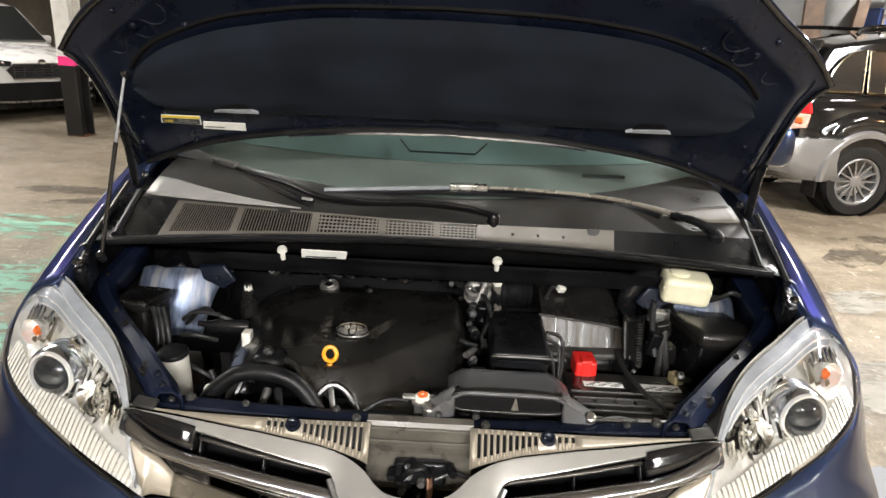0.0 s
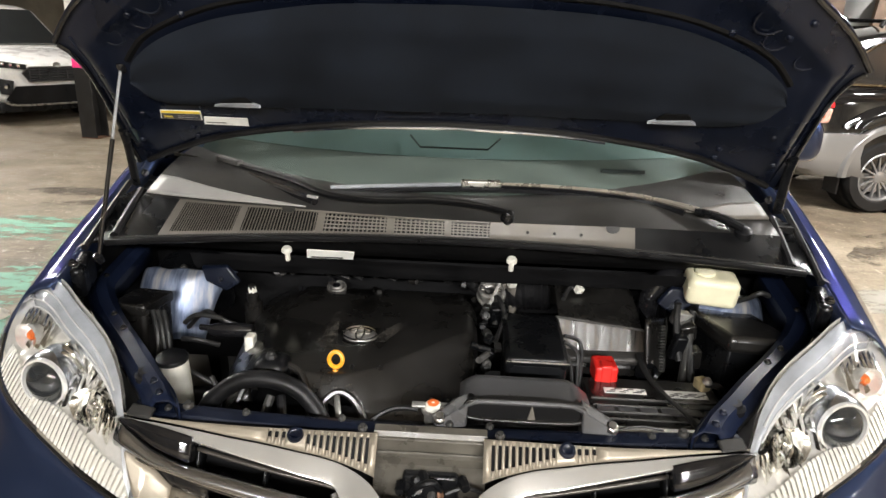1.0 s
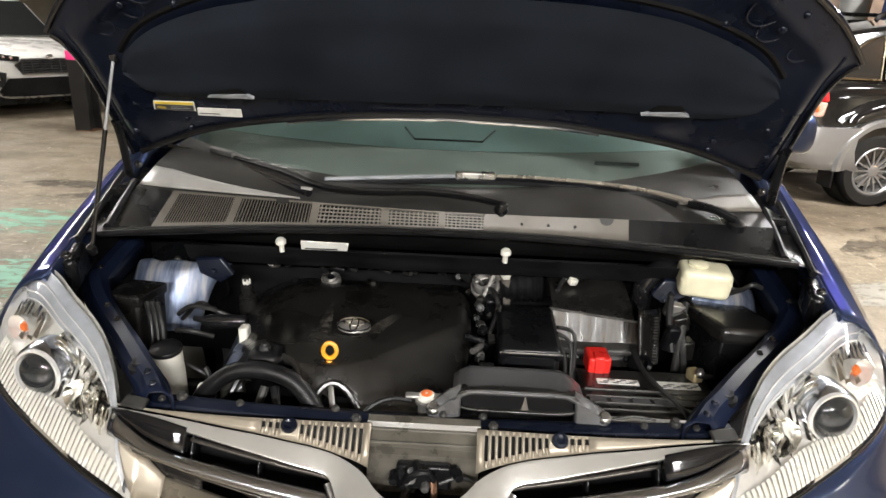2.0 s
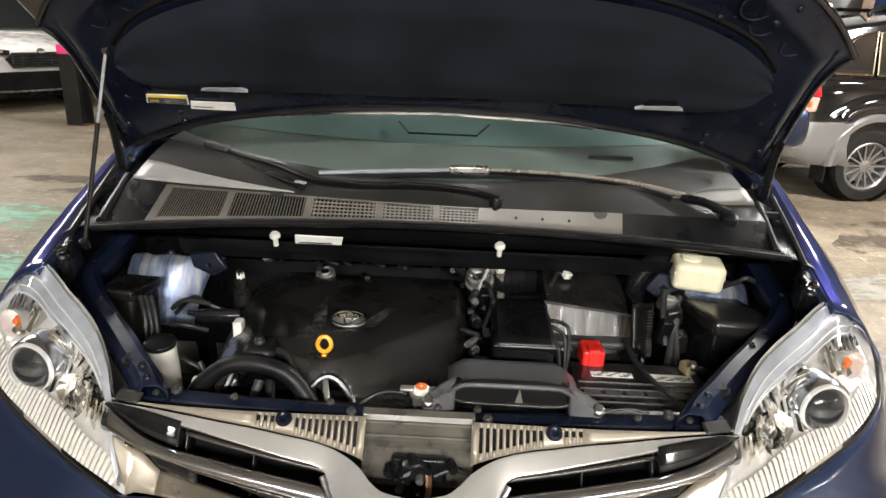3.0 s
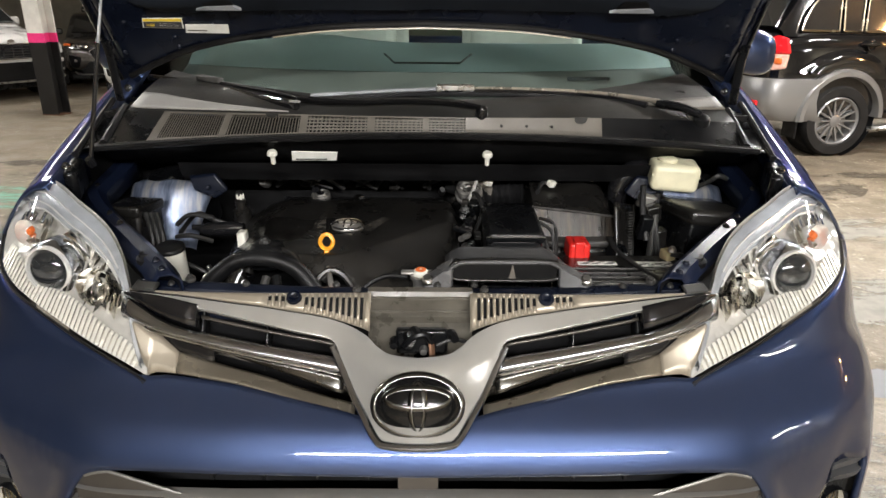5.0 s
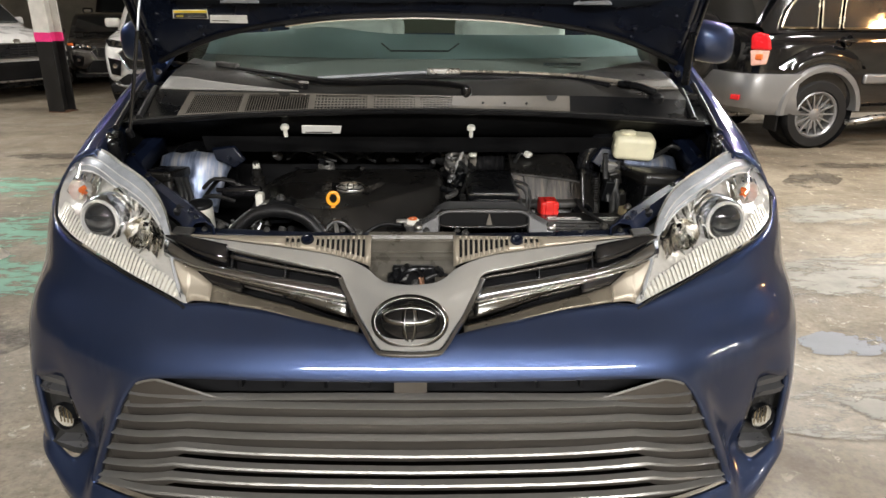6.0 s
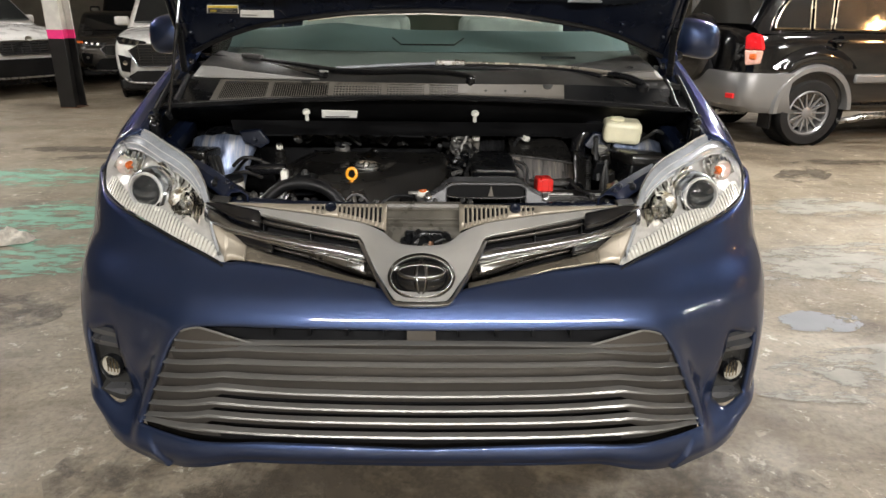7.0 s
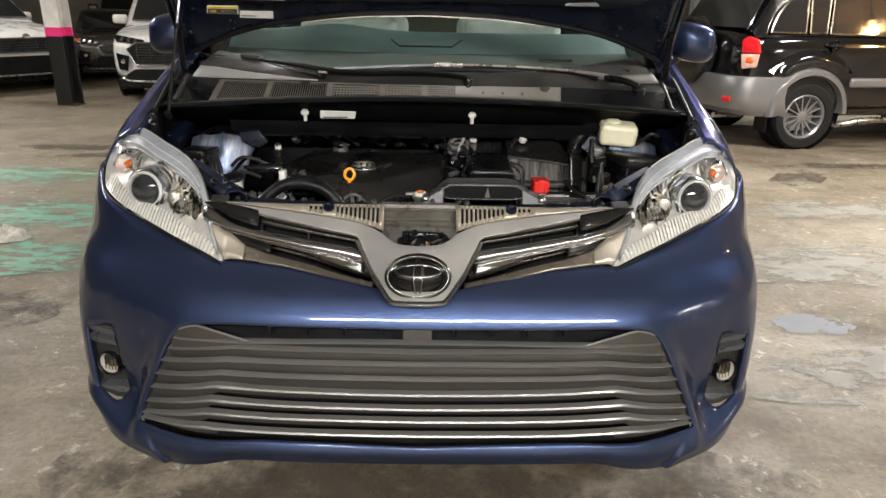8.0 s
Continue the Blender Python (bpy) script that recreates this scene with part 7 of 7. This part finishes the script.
def parked_front(name, m, paint, label, gw=.50, gz=.585, lw=.50, L=4.6, w=.92, belt=1.0, roof=1.66, hood_y=1.15, suv=True, amber=False):
    e = empty(name)
    e.matrix_world = m
    tagged(e, label, "car")
    car_shell(e, L, w, belt, roof, hood_y, paint)
    for s in (-1, 1):
        for y in (.92, L - 1.0):
            road_wheel(e, s * (w - .12), y, s, .35, .22, .22, 7, "alu")
            m2 = aim((s * (w - .02), y, .36), (s, 0, 0))
            part("wheel_arch", lathe(bmesh.new(), [(.37, -.12), (.37, .0), (.395, .034), (.43, .03), (.44, -.02)], m2, 36), M["black" if suv else paint], e)
        # headlamp
        bm = bmesh.new()
        prism(bm, [(s * .40, .0, .83), (s * .80, .14, .90), (s * .84, .24, .875), (s * .78, .09, .80), (s * .44, -.03, .765)], (0, -.03, .004))
        lamp = part("headlamp", bm, M["gloss"], e, "narrow headlamp")
        soften(lamp, .01)
        for k in range(3):
            part("lamp_cell", lathe(bmesh.new(), [(0, .02), (.022, .018), (.03, 0)], aim((s * (.52 + .09 * k), -.02 + .03 * k, .818 + .014 * k), (s * .2, -1, .1)), 12), M["chrome"], lamp)
        if amber:
            part("side_marker", new_box(-.05, .05, -.01, .02, -.02, .03, pose(s * .80, .10, .86, 0, 0, s * 35)), M["orange"], lamp)
        # corner vent with fog lamp
        bm = bmesh.new()
        prism(bm, [(s * .62, -.035, .62), (s * .80, .045, .66), (s * .78, .035, .44), (s * .66, -.02, .42)], (0, -.02, 0))
        v = part("corner_vent", bm, M["deep_black"], e)
        part("fog_lamp", lathe(bmesh.new(), [(0, .012), (.03, .01), (.036, 0)], aim((s * .71, -.03, .55), (s * .2, -1, 0)), 14), M["chrome"], v)
    bm = bmesh.new()
    prism(bm, [(-gw * .8, -.035, .80), (gw * .8, -.035, .80), (gw, -.035, .72), (gw * .84, -.04, gz), (-gw * .84, -.04, gz), (-gw, -.035, .72)], (0, -.02, 0))
    g = part("upper_grille", bm, M["deep_black"], e, "black front grille")
    rim = [(-gw * .8, -.058, .80), (gw * .8, -.058, .80), (gw, -.058, .72), (gw * .84, -.063, gz), (-gw * .84, -.063, gz), (-gw, -.058, .72), (-gw * .8, -.058, .80)]
    part("grille_rim", tube(bmesh.new(), rim, .010, 6, 1), M["dark_chrome"], g)
    n_bar = int((.78 - gz) / .036)
    for k in range(n_bar):
        z = gz + .022 + .036 * k
        part("grille_bar", new_box(-gw * .86, gw * .86, -.066, -.054, z, z + .010), M["gloss"], g)
    for k in range(7):
        x = gw * .8 * (k - 3) / 3
        part("grille_bar", new_box(x - .006, x + .006, -.064, -.054, gz + .012, .785), M["gloss"], g)
    part("badge", lathe(bmesh.new(), [(0, .012), (.04, .012), (.055, .006), (.058, 0)], aim((0, -.058, .825), (0, -1, .15)) @ Matrix.Diagonal((1, .7, 1, 1)), 20), M["chrome"], e)
    bm = bmesh.new()
    prism(bm, [(-lw, -.04, gz - .055), (lw, -.04, gz - .055), (lw + .14, .0, .36), (.60, -.03, .28), (-.60, -.03, .28), (-lw - .14, .0, .36)], (0, -.02, 0))
    lg = part("lower_grille", bm, M["deep_black"], e, "gloss black lower grille")
    part("skid_trim", tube(bmesh.new(), [(-.74, .02, .335), (-.62, -.05, .285), (0, -.065, .275), (.62, -.05, .285), (.74, .02, .335)], .014, 8, 5), M["steel"], lg)
    soften(part("under_bumper", new_box(-w + .1, w - .1, .03, .5, .17, .32), M["black"], e), .03)
    for s in (-1, 1):
        soften(part("door_mirror", new_box(-.11, .11, -.06, .06, -.07, .07, pose(s * (w + .10), hood_y + .55, belt + .08)), M[paint], e), .04, 3)
    return e


parked_front("crossover", pose(-6.15, 9.0, 0, 0, 0, 60), "white_paint", "white crossover parked facing out, black grille", gz=.60, lw=.60, L=4.6)
parked_front("crossover", pose(-3.66, 8.36, 0, 0, 0, 13), "white_paint", "white crossover parked behind the minivan, facing out", gw=.64, gz=.50, lw=.56, L=4.6)
parked_front("sedan", pose(-5.45, 10.9, 0, 0, 0, 26) @ Matrix.Diagonal((1, 1, .82, 1)), "grey_paint", "dark grey sedan parked with amber side markers", L=4.8, belt=.98, roof=1.46, hood_y=1.35, suv=False, amber=True)
parked_front("suv", pose(-6.6, 14.2, 0, 0, 0, 22), "black_paint", "black utility vehicle parked at the back", L=4.7, belt=1.15, roof=1.80)
parked_front("sedan", pose(-4.0, 13.6, 0, 0, 0, 12), "black_paint", "black sedan parked at the back", L=4.8, belt=1.0, roof=1.48, suv=False)


def utility_rear(m):
    """Black sport utility vehicle seen from its rear quarter, silver cladding."""
    L, w, belt, roof = 4.36, .87, 1.12, 1.66
    e = empty("suv")
    e.matrix_world = m
    tagged(e, "black utility vehicle with silver bumper, arches and side steps", "car")
    wy = 3.62
    car_shell(e, L, w, belt, roof, 1.2, "black_paint", low=.30)
    for s in (-1, 1):
        for y in (.92, wy):
            road_wheel(e, s * (w - .09), y, s, .335, .22, .222, 14, "silver_paint")
            m2 = aim((s * (w + .005), y, .37), (s, 0, 0))
            bm = bmesh.new()
            prof = [(.375, -.16), (.375, .02), (.385, .05), (.425, .050), (.448, .025), (.452, -.03)]
            sheet(bm, lambda a, k: m2 @ Vector((prof[k][0] * math.cos(a), prof[k][0] * math.sin(a), prof[k][1])), [radians(d) for d in range(0, 360, 8)], range(6))
            bmesh.ops.delete(bm, geom=[v for v in bm.verts if v.co.z < .33], context="VERTS")
            part("arch_trim", bm, M["silver_paint"], e, "silver wheel arch trim")
            bm = bmesh.new()
            swell = [(.450, .010), (.470, .030), (.505, .036), (.545, .030), (.590, .010), (.625, -.02)]
            sheet(bm, lambda a, k: m2 @ Vector((swell[k][0] * math.cos(a), swell[k][0] * math.sin(a), swell[k][1])), [radians(d) for d in range(0, 360, 3)], range(6))
            bmesh.ops.delete(bm, geom=[v for v in bm.verts if v.co.z < .76], context="VERTS")
            part("fender_swell", bm, M["black_paint"], e, "black fender swelling above the arch")
            part("arch_liner", lathe(bmesh.new(), [(.39, .0), (.39, -.25), (0, -.25)], m2, 30), M["void"], e)
        # door cladding, step, handles, windows
        ob = part("door_cladding", new_box(-.02, .028, -.60, .60, -.048, .048, pose(s * (w + .005), 2.58, .675)), M["silver_paint"], e, "silver door cladding")
        soften(ob, .03, 3)
        part("side_step", tube(bmesh.new(), [(s * (w - .04), wy - .38, .245), (s * (w + .06), wy - .48, .280), (s * (w + .09), wy - .70, .315), (s * (w + .09), 1.6, .330), (s * (w - .02), 1.42, .31)], .040, 10, 5, .8), M["steel"], e, "bright tubular side step")
        for y in (3.42, 2.45):
            hd = part("door_handle", tube(bmesh.new(), [(s * (w - .02), y - .085, 1.035), (s * (w + .03), y - .05, 1.04), (s * (w + .03), y + .05, 1.04), (s * (w - .02), y + .085, 1.035)], .017, 10, 4), M["black_paint"], e, "gloss black door handle")
            part("handle_cup", lathe(bmesh.new(), [(.060, -.004), (.060, .004), (.054, .006), (.050, .002), (.03, -.002), (0, -.004)], aim((s * (w + .004), y, 1.035), (s, 0, .05)) @ Matrix.Diagonal((.75, 1, 1, 1)), 24), M["black_paint"], hd)
        for pts in ([(4.10, 1.155), (3.73, 1.15), (3.71, 1.52), (3.84, 1.49), (3.94, 1.43), (4.02, 1.34), (4.075, 1.24)], [(3.68, 1.15), (3.50, 1.145), (3.47, 1.52), (3.68, 1.51)], [(3.46, 1.145), (2.62, 1.13), (2.62, 1.55), (3.43, 1.53)], [(2.54, 1.13), (1.45, 1.11), (1.80, 1.50), (2.54, 1.55)]):
            sx = lambda z: s * (w * (.92 - .13 * (z - 1.1) / .54) + .016)
            bm = bmesh.new()
            prism(bm, [(sx(z), y, z) for y, z in pts], (-s * .012, 0, 0))
            wn = part("side_window", bm, M["window_dark"], e, "dark side window")
            loop = [Vector((sx(z) + s * .002, y, z)) for y, z in pts]
            # bronze colour carries the reflection of the amber lamps
            part("window_trim", tube(bmesh.new(), loop + loop[:1], .012, 6, 1), M["bronze"], wn, "bright window trim")
        part("roof_rail", tube(bmesh.new(), [(s * .60, 1.75, roof + .0), (s * .61, 1.95, roof + .07), (s * .61, 3.5, roof + .07), (s * .60, 3.75, roof - .01)], .022, 8, 5), M["black"], e)
        # tail lamp
        bm = bmesh.new()
        prism(bm, [(s * .69, L - .045, 1.08), (s * .76, L - .07, 1.115), (s * .84, L - .13, 1.09), (s * .855, L - .17, .95), (s * .72, L - .04, .95)], (s * .03, .035, 0))
        tl = part("tail_lamp", bm, M["red_lamp"], e, "red tail lamp with an amber lower half")
        soften(tl, .034, 4)
        bm = bmesh.new()
        prism(bm, [(s * .72, L - .04, .945), (s * .845, L - .16, .945), (s * .835, L - .15, .82), (s * .75, L - .05, .80)], (s * .03, .035, 0))
        soften(part("lower_lens", bm, M["tail_clear"], tl), .012, 3)
        soften(part("amber_lens", new_box(-.035, .035, -.02, .02, -.03, .03, pose(s * .812, L - .072, .885, 0, 0, s * -40)), M["orange"], tl), .014)
        soften(part("reflector", new_box(-.05, .05, -.012, .012, -.025, .025, pose(s * .72, L + .06, .50, 0, 0, s * -18)), M["red_lamp"], e), .006)
        soften(part("mud_flap", new_box(-.10, .10, -.01, .01, -.16, .14, pose(s * (w - .08), wy + .42, .34)), M["rubber"], e), .005)
    # rear bumper
    bm = bmesh.new()
    rp = curve_at([0, .5, .75, .86, .90], [L + .10, L + .085, L + .02, L - .14, L - .47])
    zz = [.72, .73, .70, .52, .40, .34]
    of = [-.10, -.02, .0, .012, -.02, -.10]
    for s in (-1, 1):
        sheet(bm, lambda x, k: Vector((s * (x + .02 * (of[k] > -.03)), rp(x) + of[k], zz[k])), span(0, .90, 22), range(6))
    part("rear_bumper", bm, M["silver_paint"], e, "silver rear bumper")
    # spare wheel and its cover on the tailgate
    road_wheel_m = aim((.02, L + .10, .93), (0, 1, 0))
    part("spare_cover", lathe(bmesh.new(), [(0, .10), (.20, .10), (.33, .085), (.355, .05), (.36, -.05), (.34, -.09), (0, -.09)], road_wheel_m, 40), M["gloss"], e, "black spare wheel cover")
    bm = bmesh.new()
    prism(bm, [(-.66, L - .10, 1.18), (.66, L - .10, 1.18), (.58, L - .32, 1.58), (-.58, L - .32, 1.58)], (0, .02, .01))
    part("rear_window", bm, M["window_dark"], e)
    part("exhaust", tube(bmesh.new(), [(-.45, L - .3, .30), (-.45, L + .02, .30)], .03, 12, 2), M["steel"], e)
    return e


# placed so that its near rear wheel stands at (3.77, 5.37)
TH = 98
R = Matrix.Rotation(radians(TH), 4, "Z")
near = R @ Vector((-.85, 3.62, 0))
utility_rear(Matrix.Translation(Vector((3.80, 5.42, 0)) - near) @ R)
